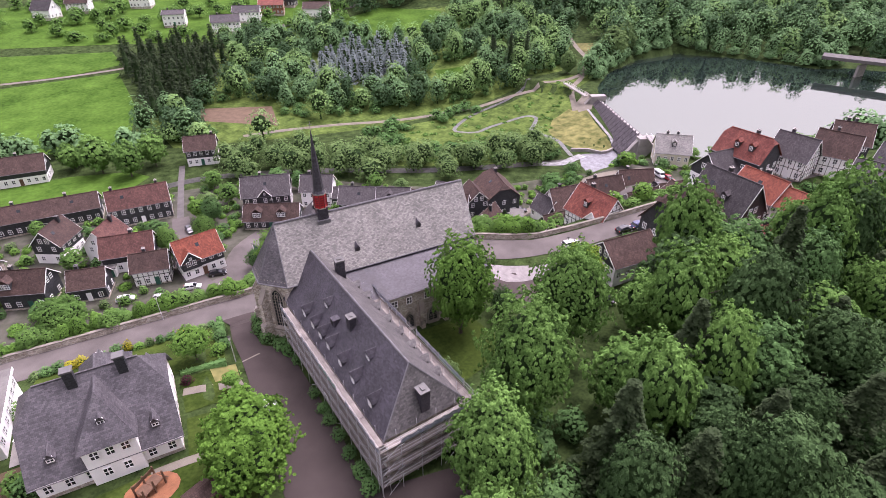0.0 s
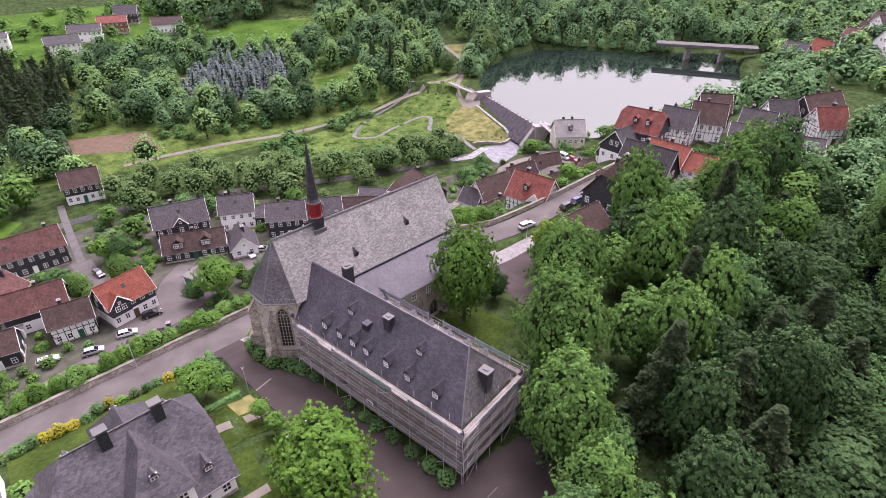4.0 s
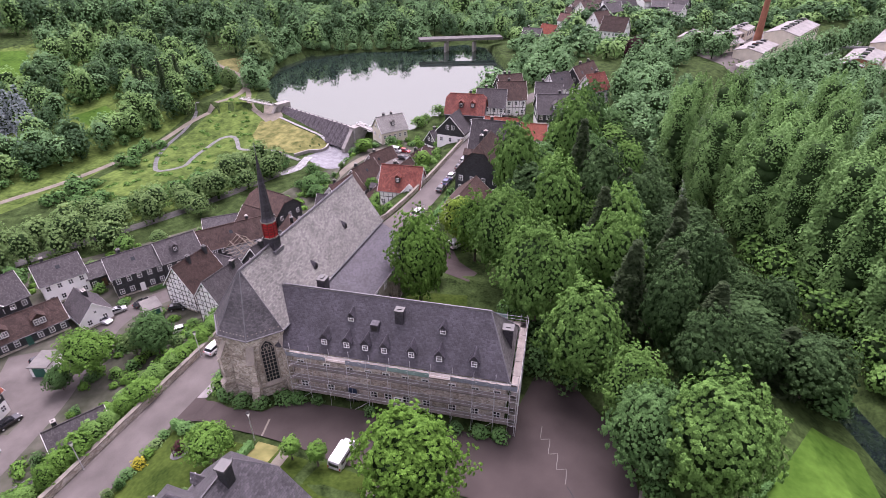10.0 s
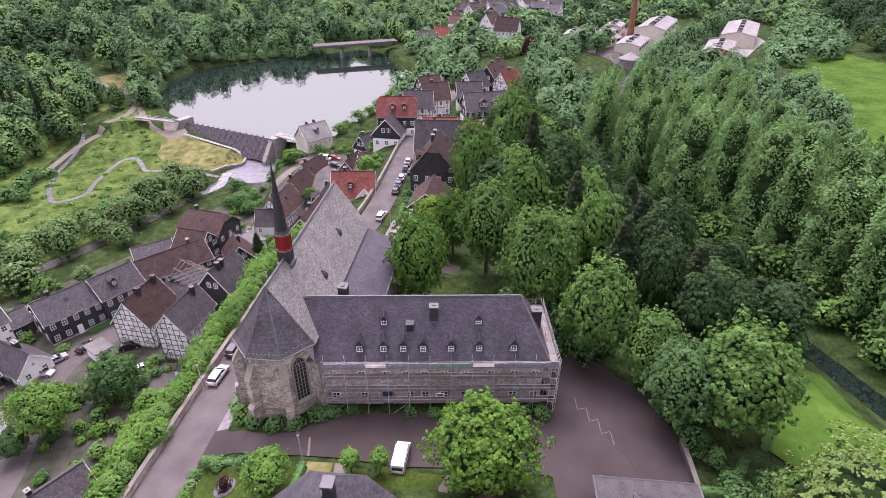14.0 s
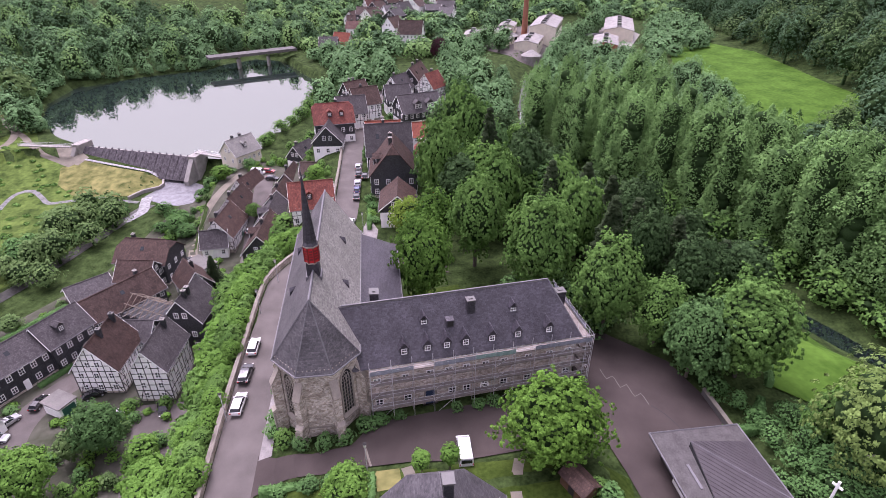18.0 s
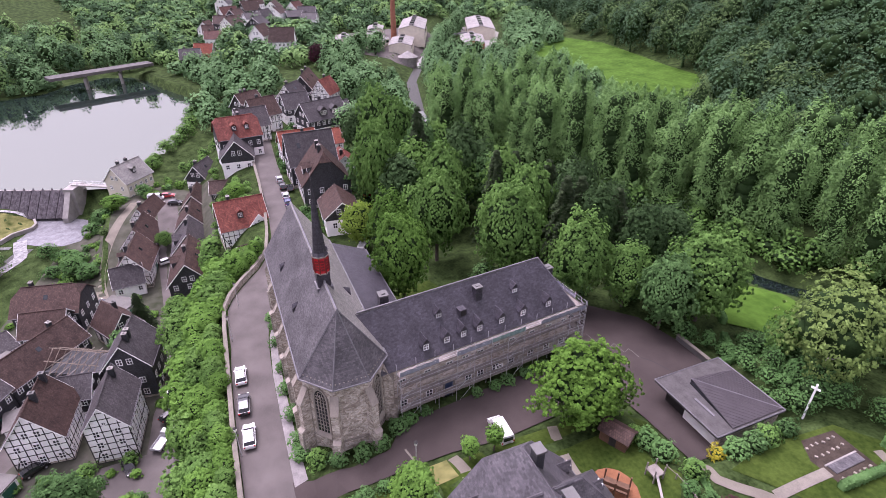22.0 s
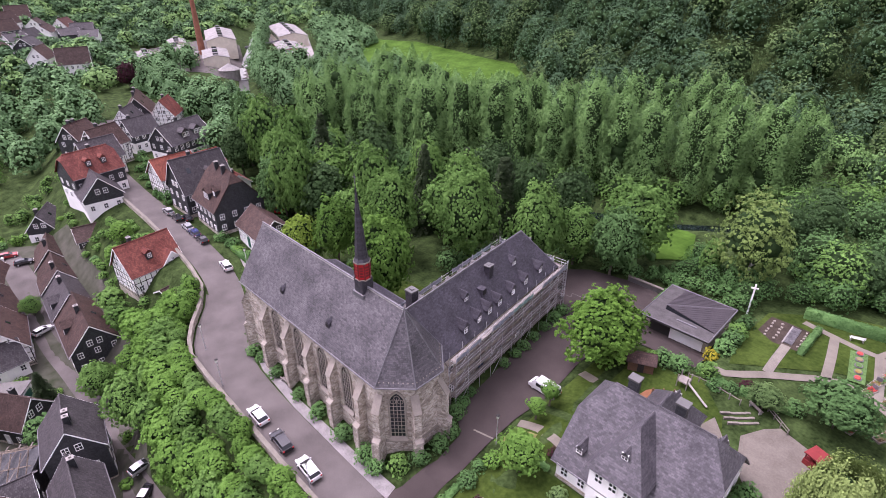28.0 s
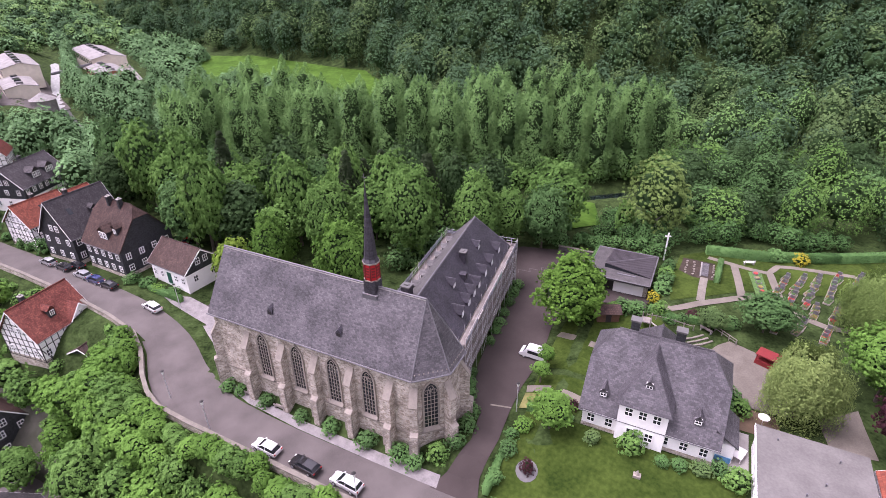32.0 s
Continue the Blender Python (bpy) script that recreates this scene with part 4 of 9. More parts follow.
def gothic(parent, m, w=1.55, h=6.6, cols=4, rows=9):
    """A tall pointed window with stone reveal, mullions and tracery; its outside looks along -y of m."""
    o = outline_arch(w, h)
    g = MB()
    g.add([(x, 0.0, z) for x, z in o], [tuple(range(len(o)))])
    win = part("window", g, GLASS, parent, "dark leaded glass in a pointed window", m=m @ pose(0, -0.02, 0))
    fr = MB()
    big = outline_arch(w + 0.44, h + 0.3)
    for (x0, z0), (x1, z1), (a0, c0), (a1, c1) in zip(o, o[1:], big, big[1:]):
        fr.add([(x0, -0.12, z0), (x1, -0.12, z1), (a1, -0.12, c1), (a0, -0.12, c0), (x0, 0.1, z0), (x1, 0.1, z1), (a1, 0.1, c1), (a0, 0.1, c0)],
               [(0, 1, 2, 3), (0, 4, 5, 1), (2, 6, 7, 3)])
    part("stone_frame", fr, ASHLAR, win)
    tr = MB()
    spring = h - w * 0.87
    for i in range(1, cols):
        x = -w / 2 + w * i / cols
        tr.box(x - 0.035, x + 0.035, -0.09, -0.01, 0.0, spring + (0.35 if i != cols // 2 else 0.6))
    for j in range(1, rows):
        z = spring * j / rows
        tr.box(-w / 2, w / 2, -0.06, -0.01, z - 0.025, z + 0.025)
    for cx, cz, r in ((-w / 4, spring + 0.12, w * 0.2), (w / 4, spring + 0.12, w * 0.2), (0, spring + 0.66, w * 0.2)):
        ring = [(cx + r * math.cos(a), cz + r * math.sin(a)) for a in np.linspace(0, 2 * math.pi, 9)]
        for (x0, z0), (x1, z1) in zip(ring, ring[1:]):
            tr.rod((x0, -0.05, z0), (x1, -0.05, z1), 0.04, 4)
    part("tracery", tr, ASHLAR, win)
    sill = MB().add([(-w / 2 - 0.25, -0.35, -0.45), (w / 2 + 0.25, -0.35, -0.45), (w / 2 + 0.25, 0.1, 0.02), (-w / 2 - 0.25, 0.1, 0.02), (-w / 2 - 0.25, 0.1, -0.45), (w / 2 + 0.25, 0.1, -0.45)],
                    [(0, 1, 2, 3), (0, 3, 4), (1, 5, 2), (0, 4, 5, 1)])
    part("sill", sill, ASHLAR, win)
    return win


def facing(x, y, z, yaw):
    """A pose whose -y looks outward at the compass turn yaw (0: toward -y)."""
    return pose(x, y, z, 0, 0, yaw)


def buttress(parent, m, h=9.6, w=0.85, d=1.5, base=-3.0):
    """A stepped stone buttress standing out along -y of m."""
    mb = MB()
    s1, s2 = h * 0.38, h * 0.86

    def wedge(y0, y1, z0, z1, top):
        mb.add([(-w / 2, y0, z0), (w / 2, y0, z0), (w / 2, y1, z0), (-w / 2, y1, z0), (-w / 2, y0, z1), (w / 2, y0, z1), (w / 2, y1, top), (-w / 2, y1, top)],
               [(3, 2, 1, 0), (4, 5, 6, 7), (0, 1, 5, 4), (1, 2, 6, 5), (2, 3, 7, 6), (3, 0, 4, 7)])
    wedge(-d, 0.1, base, s1 - 0.5, s1 + 0.1)
    wedge(-d * 0.72, 0.1, s1 - 0.2, s2 - 1.0, s2 + 0.9)
    b = part("buttress", mb, STONE, parent, m=m)
    cap = MB()
    cap.slab([(-w / 2 - 0.06, -d - 0.1, s1 - 0.47), (w / 2 + 0.06, -d - 0.1, s1 - 0.47), (w / 2 + 0.06, -d * 0.70, s1 - 0.14), (-w / 2 - 0.06, -d * 0.70, s1 - 0.14)], 0.1)
    part("weathering", cap, ASHLAR, b)
    cap = MB()
    cap.slab([(-w / 2 - 0.06, -d * 0.72 - 0.1, s2 - 1.0), (w / 2 + 0.06, -d * 0.72 - 0.1, s2 - 1.0), (w / 2 + 0.06, 0, s2 + 0.95), (-w / 2 - 0.06, 0, s2 + 0.95)], 0.1)
    part("weathering", cap, ASHLAR, b)
    for k in range(7):
        for sx in (-1, 1):
            z = base + 3.2 + k * (s1 - 1.2) / 7
            part("quoin", MB().box(sx * w / 2 - 0.17, sx * w / 2 + 0.012 * (1 if sx > 0 else -1) + (0.17 if sx < 0 else 0.0), -d - 0.012, -d + 0.2, z, z + 0.26), ASHLAR, b)
    return b


# ---- the church ----
church = thing("church", "gothic rubble stone church with grey slate roof and red lantern", "church")
NX0, NX1, NW, EZ, RZ = -22.5, 7.3, 4.6, 10.6, 18.1
apse = [(NX1, -NW), (10.3, -1.85), (10.3, 1.85), (NX1, NW)]
part("nave_wall", MB().prism([(NX0, -NW), *apse, (NX0, NW)], -4, EZ), STONE, church, "weathered sandstone rubble wall")
part("gable", MB().add([(NX0, -NW, EZ), (NX0, NW, EZ), (NX0, 0, RZ - 0.5), (NX0 + 0.7, -NW, EZ), (NX0 + 0.7, NW, EZ), (NX0 + 0.7, 0, RZ - 0.5)],
                      [(0, 2, 1), (3, 4, 5), (0, 3, 5, 2), (1, 2, 5, 4), (0, 1, 4, 3)]), STONE, church)
string = MB()
ring = [(NX0, -NW), *apse]
for z, o, h in ((2.0, 0.16, 0.22), (EZ - 0.28, 0.2, 0.28)):
    for (x0, y0), (x1, y1) in zip(ring, ring[1:] + [(3.8, NW)]):
        d = Vector((x1 - x0, y1 - y0)).normalized()
        n = Vector((d.y, -d.x)) * o
        string.prism([(x0 + n.x, y0 + n.y), (x1 + n.x, y1 + n.y), (x1 - n.x, y1 - n.y), (x0 - n.x, y0 - n.y)], z, z + h)
part("cornice", string, ASHLAR, church)
OV, EO = 0.45, EZ - 0.02
ex = [(NX0 - 0.4, -NW - OV), (NX1 + 0.15, -NW - OV), (10.3 + 0.45, -2.05), (10.3 + 0.45, 2.05), (NX1 + 0.15, NW + OV), (NX0 - 0.4, NW + OV)]
AX = 6.95
ridge = ((NX0 - 0.5, 0, RZ), (AX, 0, RZ))
E3 = [(x, y, EO) for x, y in ex]
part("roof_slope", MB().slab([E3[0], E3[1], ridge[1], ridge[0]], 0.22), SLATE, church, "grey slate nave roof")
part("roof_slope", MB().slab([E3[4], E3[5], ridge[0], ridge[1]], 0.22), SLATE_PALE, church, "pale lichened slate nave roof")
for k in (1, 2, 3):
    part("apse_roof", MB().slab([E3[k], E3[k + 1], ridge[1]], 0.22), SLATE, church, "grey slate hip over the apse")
gut = MB()
for a, b in zip(E3[:5], E3[1:]):
    if a[0] < 0 and a[1] > 0:
        continue
    gut.rod((a[0] * 1.004, a[1] * 1.012, EO - 0.08), (b[0] * 1.004, b[1] * 1.012, EO - 0.08), 0.09, 6)
part("gutter", gut, LEAD, church)
rc = MB()
rc.rod(ridge[0], ridge[1], 0.13, 5)
for k in (1, 2, 3, 4):
    rc.rod(Vector(E3[k]) + Vector((0, 0, 0.02)), Vector(ridge[1]) + Vector((0, 0, 0.02)), 0.08, 4)
part("ridge_capping", rc, LEAD, church)
SNOWGUARD = MB().box(-0.05, 0.05, -0.05, 0.05, 0, 0.1).mesh("snow_guard", ASHLAR)
for k in (1, 2, 3):
    a, b, t = Vector(E3[k]), Vector(E3[k + 1]), Vector(ridge[1])
    for i in range(8):
        p = a.lerp(b, (i + 0.5) / 8).lerp(t, 0.06)
        part("snow_guard", SNOWGUARD, ASHLAR, church, m=Matrix.Translation(p))
for x, s, f in ((-13.1, -1, 0.75), (-2.8, -1, 0.75), (-13.8, 1, 0.62), (-3.6, 1, 0.74), (-5, 1, 0.9)):
    y, z = s * 5.05 * f, RZ - 7.5 * f
    if x == -5:
        continue
    dm = MB().add([(-0.4, 0, -0.25), (0.4, 0, -0.25), (0.4, 0, 0.5), (0, 0, 1.0), (-0.4, 0, 0.5), (0, 1.25, 1.4)], [(0, 1, 2, 3, 4), (4, 3, 5), (3, 2, 5), (2, 1, 5), (0, 4, 5)])
    v = part("roof_vent", dm, SLATE_DARK, church, "small slate roof dormer vent", m=pose(x, y, z, 0, 0, 0 if s < 0 else 180))
    # Solid black plate in place of the vent's shaded inside.
    part("opening", MB().box(-0.24, 0.24, -0.03, 0.02, 0.0, 0.45), BLACKWOOD, v)
for x in (1.35, -3.6, -9.05, -14.5):
    gothic(church, facing(x, -NW - 0.02, 2.9, 0))
for x0, y0, yaw in ((8.8, -3.22, 43), (8.8, 3.22, 137)):
    n = Vector((math.sin(radians(yaw)), -math.cos(radians(yaw)), 0))
    gothic(church, facing(x0 + 0.03 * n.x, y0 + 0.03 * n.y, 2.9, yaw), 1.6)
blind = MB()
o = outline_arch(1.7, 6.2)
blind.add([(x, 0, z) for x, z in o], [tuple(range(len(o)))])
part("walled_up_window", blind, STONE, church, m=facing(10.34, 0, 3.0, 90))
for x, dz in ((-16.9, 0), (-11.2, 0), (-6.1, 0), (-1.0, 0), (4.4, 0)):
    buttress(church, facing(x, -NW, 0, 0))
for x, y, yaw in ((NX1 + 0.1, -NW, 22), (10.25, -1.9, 66), (10.25, 1.9, 114), (NX1 + 0.1, NW, 158), (NX0 + 0.2, -NW + 0.2, -45)):
    buttress(church, facing(x, y, 0, yaw), d=1.45)
# spire
spire = part("spire", MB().box(-0.75, 0.75, -0.75, 0.75, 17.0, 19.1), SLATE_DARK, church, "slim lead spire over a red lantern")
oct8 = [(math.cos(radians(22.5 + 45 * i)), math.sin(radians(22.5 + 45 * i))) for i in range(8)]
part("lantern", MB().prism([(0.88 * x, 0.88 * y) for x, y in oct8], 19.1, 21.2), REDPAINT, spire, "red boarded lantern")
for x, y in oct8:
    part("lantern_post", MB().rod((0.9 * x, 0.9 * y, 19.1), (0.9 * x, 0.9 * y, 21.3), 0.09, 4), REDWOOD, spire)
for i in range(8):
    a = radians(45 * i + 45)
    mrot = pose(0, 0, 0, 0, 0, math.degrees(a))
    for j in range(4):
        part("louvre", MB().box(0.8, 0.86, -0.2, 0.2, 19.5 + 0.36 * j, 19.72 + 0.36 * j, mrot), REDWOOD, spire)
for k_, z0, z1 in ((1.02, 21.2, 21.38), (0.98, 19.0, 19.14)):
    part("ledge", MB().prism([(k_ * x, k_ * y) for x, y in oct8], z0, z1), ASHLAR, spire, "pale painted ledge")
sp = MB()
levels = [(21.38, 0.98), (21.75, 0.78), (30.4, 0.04)]
for (z0, r0), (z1, r1) in zip(levels, levels[1:]):
    k = len(sp.v)
    sp.add([(r0 * x, r0 * y, z0) for x, y in oct8] + [(r1 * x, r1 * y, z1) for x, y in oct8], [(i, (i + 1) % 8, 8 + (i + 1) % 8, 8 + i) for i in range(8)])
part("spire_roof", sp, SLATE_DARK, spire, "dark slate-clad needle spire")
part("finial", MB().rod((0, 0, 30.1), (0, 0, 31.6), 0.035).rod((-0.3, 0, 31.2), (0.3, 0, 31.2), 0.03), LEAD, spire)
part("flashing", MB().box(-0.95, 0.95, -0.95, 0.95, 16.6, 17.3), LEAD, spire)

# cloister range on the garden side of the nave
clo = thing("cloister_range", "two-storey stone cloister range under a lean-to slate roof", "monastery")
part("wall", MB().prism([(NX0 + 0.3, NW), (1.5, NW), (1.5, 10.2), (NX0 + 0.3, 10.2)], -2, 7.9), STONE, clo)
part("lean_to_roof", MB().slab([(1.6, 10.75, 7.75), (NX0, 10.75, 7.75), (NX0, 4.75, 10.35), (1.6, 4.75, 10.35)], 0.2), SLATE_DARK, clo, "dark slate lean-to roof")
part("gutter", MB().rod((1.5, 10.85, 7.65), (NX0, 10.85, 7.65), 0.08, 6), LEAD, clo)
for x in (-3.2, -6.0, -8.6, -11.5, -14.4, -17.5, -20):
    window("cross" if x < -7 else "wide", clo, facing(x, 10.22, 5.4, 180))
for x in (-4.5, -8.5, -12.5, -16.5):
    g = gothic(clo, facing(x, 10.22, 0.9, 180), 1.5, 2.6, 2, 3)
for x in (-2.0, -6.5, -10.5, -14.5, -18.5):
    buttress(clo, facing(x, 10.2, 0, 180), 5.0, 0.7, 0.9, -2)
part("chimney", MB().box(-0.6, 0.6, -0.55, 0.55, 8.0, 14.0, pose(0.26, 7.0, 0)), SLATE_DARK, clo, "slate-hung chimney stack")
part("chimney_cap", MB().box(-0.68, 0.68, -0.62, 0.62, 14.0, 14.2, pose(0.26, 7.0, 0)).box(-0.3, 0.3, -0.2, 0.2, 14.2, 14.35, pose(0.26, 7.0, 0)), CHIMNEYTOP, clo)

# ---- the monastery wing, in its own axes: x along the ridge from the church, -y outward to the forecourt ----
WM = Matrix.Translation((2.9, 3.8, 0)) @ pose(0, 0, 0, 0, 0, math.degrees(math.atan2(0.994, -0.108)))
wing = thing("monastery_wing", "long stone monastery wing under a steep dark slate roof", "monastery", WM)
WL, WW = 28.6, 4.7
part("wall", MB().prism([(-3.0, -WW), (WL, -WW), (WL, WW), (0.5, WW)], -2, 8.2), PALE_RUBBLE, wing, "rubble walls lightened against the scaffold shade")
RE = 25.9
er = 5.25
WE = {"a": (-4.2, -er, 8.2), "b": (29.05, -er, 8.2), "c": (29.05, er, 8.2), "d": (-1.5, er, 8.2), "r0": (-4.0, 0, 14.15), "r1": (RE, 0, 14.15)}
part("roof_slope", MB().slab([WE["a"], WE["b"], WE["r1"], (-3.6, 0, 14.15), (-4.2, -2.2, 11.66)], 0.2), SLATE_DARK, wing, "dark slate roof facing the forecourt")
part("roof_slope", MB().slab([WE["c"], WE["d"], (-3.6, 0, 14.15), WE["r1"]], 0.2), SLATE_BACK, wing, "patched slate roof facing the garden")
part("hip", MB().slab([WE["b"], WE["c"], WE["r1"]], 0.2), SLATE_BACK, wing, "lighter slate hip end")
cap = MB().rod((-0.8, 0, 14.18), WE["r1"], 0.11, 5).rod(WE["r1"], WE["b"], 0.08, 4).rod(WE["r1"], WE["c"], 0.08, 4)
part("ridge_capping", cap, LEAD, wing)


def dormer(parent, m, w=0.78, h=0.85, steep=1.0, depth=1.5, slate=None):
    """A small pointed dormer, its face along -y of m, the sill line at the origin."""
    slate = slate or SLATE_DARK
    d = part("dormer", MB().prism([(-w / 2 - 0.12, 0), (w / 2 + 0.12, 0), (w / 2 + 0.12, depth * 0.75), (-w / 2 - 0.12, depth * 0.75)], -0.25, h), slate, parent, m=m)
    e = w / 2 + 0.24
    top = h + steep
    rf = MB()
    rf.slab([(-e, -0.12, h - 0.08), (0, -0.3, top), (0, depth + 0.5, top), (-e, depth, h - 0.08)][::-1], 0.05)
    rf.slab([(e, -0.12, h - 0.08), (e, depth, h - 0.08), (0, depth + 0.5, top), (0, -0.3, top)][::-1], 0.05)
    rf.add([(-e, -0.1, h - 0.1), (e, -0.1, h - 0.1), (0, -0.24, top - 0.05)], [(0, 1, 2)])
    part("dormer_roof", rf, slate, d)
    fr, gl, _ = WIN["dorm"]
    win = part("window", fr, PAINT, d, m=pose(0, -0.04, 0.08, 0, 0, 180))
    part("pane", gl, GLASS, win)
    return d


for x in (6.0, 8.9, 11.3, 13.7, 17.1, 20.5, 24.7):
    dormer(wing, pose(x, -4.4, 9.0))
for x in (8.9, 20.5):
    dormer(wing, pose(x, -2.25, 11.45), 0.55, 0.65, 0.8, 1.1)
for x in (4.5, 7.5, 10.5, 13.5, 16.5, 19.5, 22.5, 25.0):
    dormer(wing, pose(x, 4.3, 9.1, 0, 0, 180), 0.8, 0.8, 0.5, 1.4, SLATE_BACK)
vent = part("roof_hatch", MB().box(-0.5, 0.5, -0.5, 0.5, -0.3, 0.75, pose(12.1, -2.5, 11.2)), SLATE_DARK, wing, "slate-hung roof hatch")
# The dark inside of the hatch is a black plate on its face.
part("hatch_opening", MB().box(-0.33, 0.33, -0.54, -0.5, -0.1, 0.6, pose(12.1, -2.5, 11.2)), BLACKWOOD, vent)
for x, y, z0, z1, w in ((15.0, -1.6, 11.0, 13.7, 0.5), (28.05, 0.3, 8.4, 11.7, 0.62)):
    ch = part("chimney", MB().box(-w, w, -w * 0.9, w * 0.9, z0, z1, pose(x, y, 0)), SLATE_DARK, wing, "slate-hung chimney with pale cap")
    part("chimney_cap", MB().box(-w - 0.08, w + 0.08, -w - 0.02, w + 0.02, z1, z1 + 0.15, pose(x, y, 0)).box(-w * 0.5, w * 0.5, -w * 0.3, w * 0.3, z1 + 0.15, z1 + 0.26, pose(x, y, 0)), CHIMNEYTOP, ch)
for x in (2.5, 6.0, 9.1, 11.5, 13.8, 16.3, 18.8, 22.1, 25.0, 27.6):
    window("cross", wing, pose(x, -WW - 0.02, 4.9))
for x in (2.6, 6.2, 12.0, 13.9, 16.3, 18.9, 22.2, 25.0, 27.7):
    window("tall", wing, pose(x, -WW - 0.02, 1.6))
for x in (3, 7, 11, 15, 19, 23, 27):
    window("cross", wing, pose(x, WW + 0.02, 5.0, 0, 0, 180))
    window("tall", wing, pose(x, WW + 0.02, 1.7, 0, 0, 180))
for y in (-3, 0, 3):
    for z in (1.7, 5.0):
        window("cross", wing, pose(WL + 0.02, y, z, 0, 0, 90))
dr = part("door", door_mesh(1.2, 2.2, BLUEDOOR), BLUEDOOR, wing, "dark blue double entrance door", m=pose(9.1, -WW - 0.03, 0.5, 0, 0, 180))
arc = MB()
oa = outline_arch(1.3, 2.9)
ob_ = outline_arch(1.75, 3.15)
for p, q, r, s in zip(oa, oa[1:], ob_, ob_[1:]):
    arc.add([(p[0], 0.12, p[1]), (q[0], 0.12, q[1]), (s[0], 0.12, s[1]), (r[0], 0.12, r[1]), (p[0], 0, p[1]), (q[0], 0, q[1]), (s[0], 0, s[1]), (r[0], 0, r[1])], [(0, 1, 2, 3), (3, 2, 6, 7), (0, 4, 5, 1)])
part("door_surround", arc, ASHLAR, dr, "pale arched stone surround")
part("fanlight", MB().box(-0.55, 0.55, -0.02, 0.02, 2.2, 2.75), GLASS, dr)
step = MB()
for k in range(3):
    step.box(-1.0, 1.0, 0, 0.35 * (3 - k), -0.5 + 0.0, -0.34 + 0.17 * k)
part("step", step, CONCRETE, dr)

# ---- scaffold round the wing ----
scaf = thing("scaffold", "tube scaffold with plank decks and pale sheeting round the wing", "scaffold", WM)


def bay_run(p0, p1, inward, levels, top, sheet, mesh_top=None):
    """Scaffold bays from p0 to p1 in the wing's axes."""
    p0, p1 = Vector(p0), Vector(p1)
    n = max(1, round((p1 - p0).length / 2.5))
    inn = Vector(inward)
    for i in range(n + 1):
        c = p0.lerp(p1, i / n)
        g = -0.1
        for q in (c, c + inn):
            part("standard", MB().rod((q.x, q.y, g), (q.x, q.y, top), 0.03, 5), STEEL, scaf)
        tr = MB()
        for z in levels:
            tr.rod((c.x, c.y, z - 0.1), (c.x + inn.x, c.y + inn.y, z - 0.1), 0.025, 4)
        part("transom", tr, STEEL, scaf)
    for z in levels:
        rl = MB()
        for dz in (0.5, 1.0):
            rl.rod((p0.x, p0.y, z + dz), (p1.x, p1.y, z + dz), 0.024, 4)
        part("guard_rail", rl, STEEL, scaf)
        d = (p1 - p0) / n
        u = d.normalized()
        for i in range(n):
            a = p0 + d * i
            for k in range(3):
                o0, o1 = inn * (0.05 + 0.31 * k), inn * (0.05 + 0.31 * k + 0.29)
                a0, b0 = a + u * 0.02, a + d - u * 0.02
                part("plank", MB().slab([(a0.x + o0.x, a0.y + o0.y, z), (b0.x + o0.x, b0.y + o0.y, z), (b0.x + o1.x, b0.y + o1.y, z), (a0.x + o1.x, a0.y + o1.y, z)], 0.05), WOOD, scaf)
            tb = MB().slab([(a.x, a.y, z + 0.16), (a.x, a.y, z), (a.x + d.x, a.y + d.y, z), (a.x + d.x, a.y + d.y, z + 0.16)], 0.03)
            part("toe_board", tb, WOOD, scaf)
    zz = [0.0] + list(levels)
    for i in range(0, n, 3):
        for z0, z1 in zip(zz, zz[1:]):
            a, b = p0.lerp(p1, i / n), p0.lerp(p1, (i + 1) / n)
            part("brace", MB().rod((a.x, a.y, z0), (b.x, b.y, z1), 0.024, 4), STEEL, scaf)
    if sheet:
        for i in range(n):
            a, b = p0.lerp(p1, i / n), p0.lerp(p1, (i + 1) / n)
            if (i * 7 + n) % 5 == 0:
                continue
            sh = MB()
            k = 6
            vs, fs = [], []
            for s in range(k + 1):
                q = a.lerp(b, s / k)
                off = inn * (-0.03 - 0.04 * math.sin(s * 2.1 + i))
                vs += [(q.x + off.x, q.y + off.y, sheet[0] + 0.05 * math.sin(i * 1.7)), (q.x + off.x * 1.6, q.y + off.y * 1.6, sheet[1])]
            fs = [(2 * s, 2 * s + 2, 2 * s + 3, 2 * s + 1) for s in range(k)]
            sh.add(vs, fs)
            part("sheeting", sh, GREENSTEEL if mesh_top and i in mesh_top else NET, scaf)


LV = (2.35, 4.25, 6.3, 8.0)
bay_run((1.6, -6.3, 0), (30.0, -6.3, 0), (0, 1.0, 0), LV, 9.2, (8.1, 8.75), (5, 6))
bay_run((30.2, -6.3, 0), (30.2, 6.3, 0), (-1.0, 0, 0), LV, 9.3, (8.1, 8.8))
bay_run((30.0, 6.3, 0), (4.0, 6.3, 0), (0, -1.0, 0), (6.3, 8.0), 9.4, (8.3, 9.1), (0, 1, 2))
sign = part("sign", MB().box(15.2, 16.3, -6.4, -6.36, 3.4, 4.0), PAINT, scaf, "white contractor's sign board")
for k in range(2):
    part("sign_bar", MB().box(15.35, 16.15, -6.41, -6.4, 3.5 + 0.22 * k, 3.64 + 0.22 * k), BLACKWOOD, sign, "dark unreadable lettering bar")


# ---- houses ----
WALLS = {"slate": SHINGLE, "white": WHITE, "timber": WHITE, "cream": CREAM, "stone": STONE, "brick": BRICK}
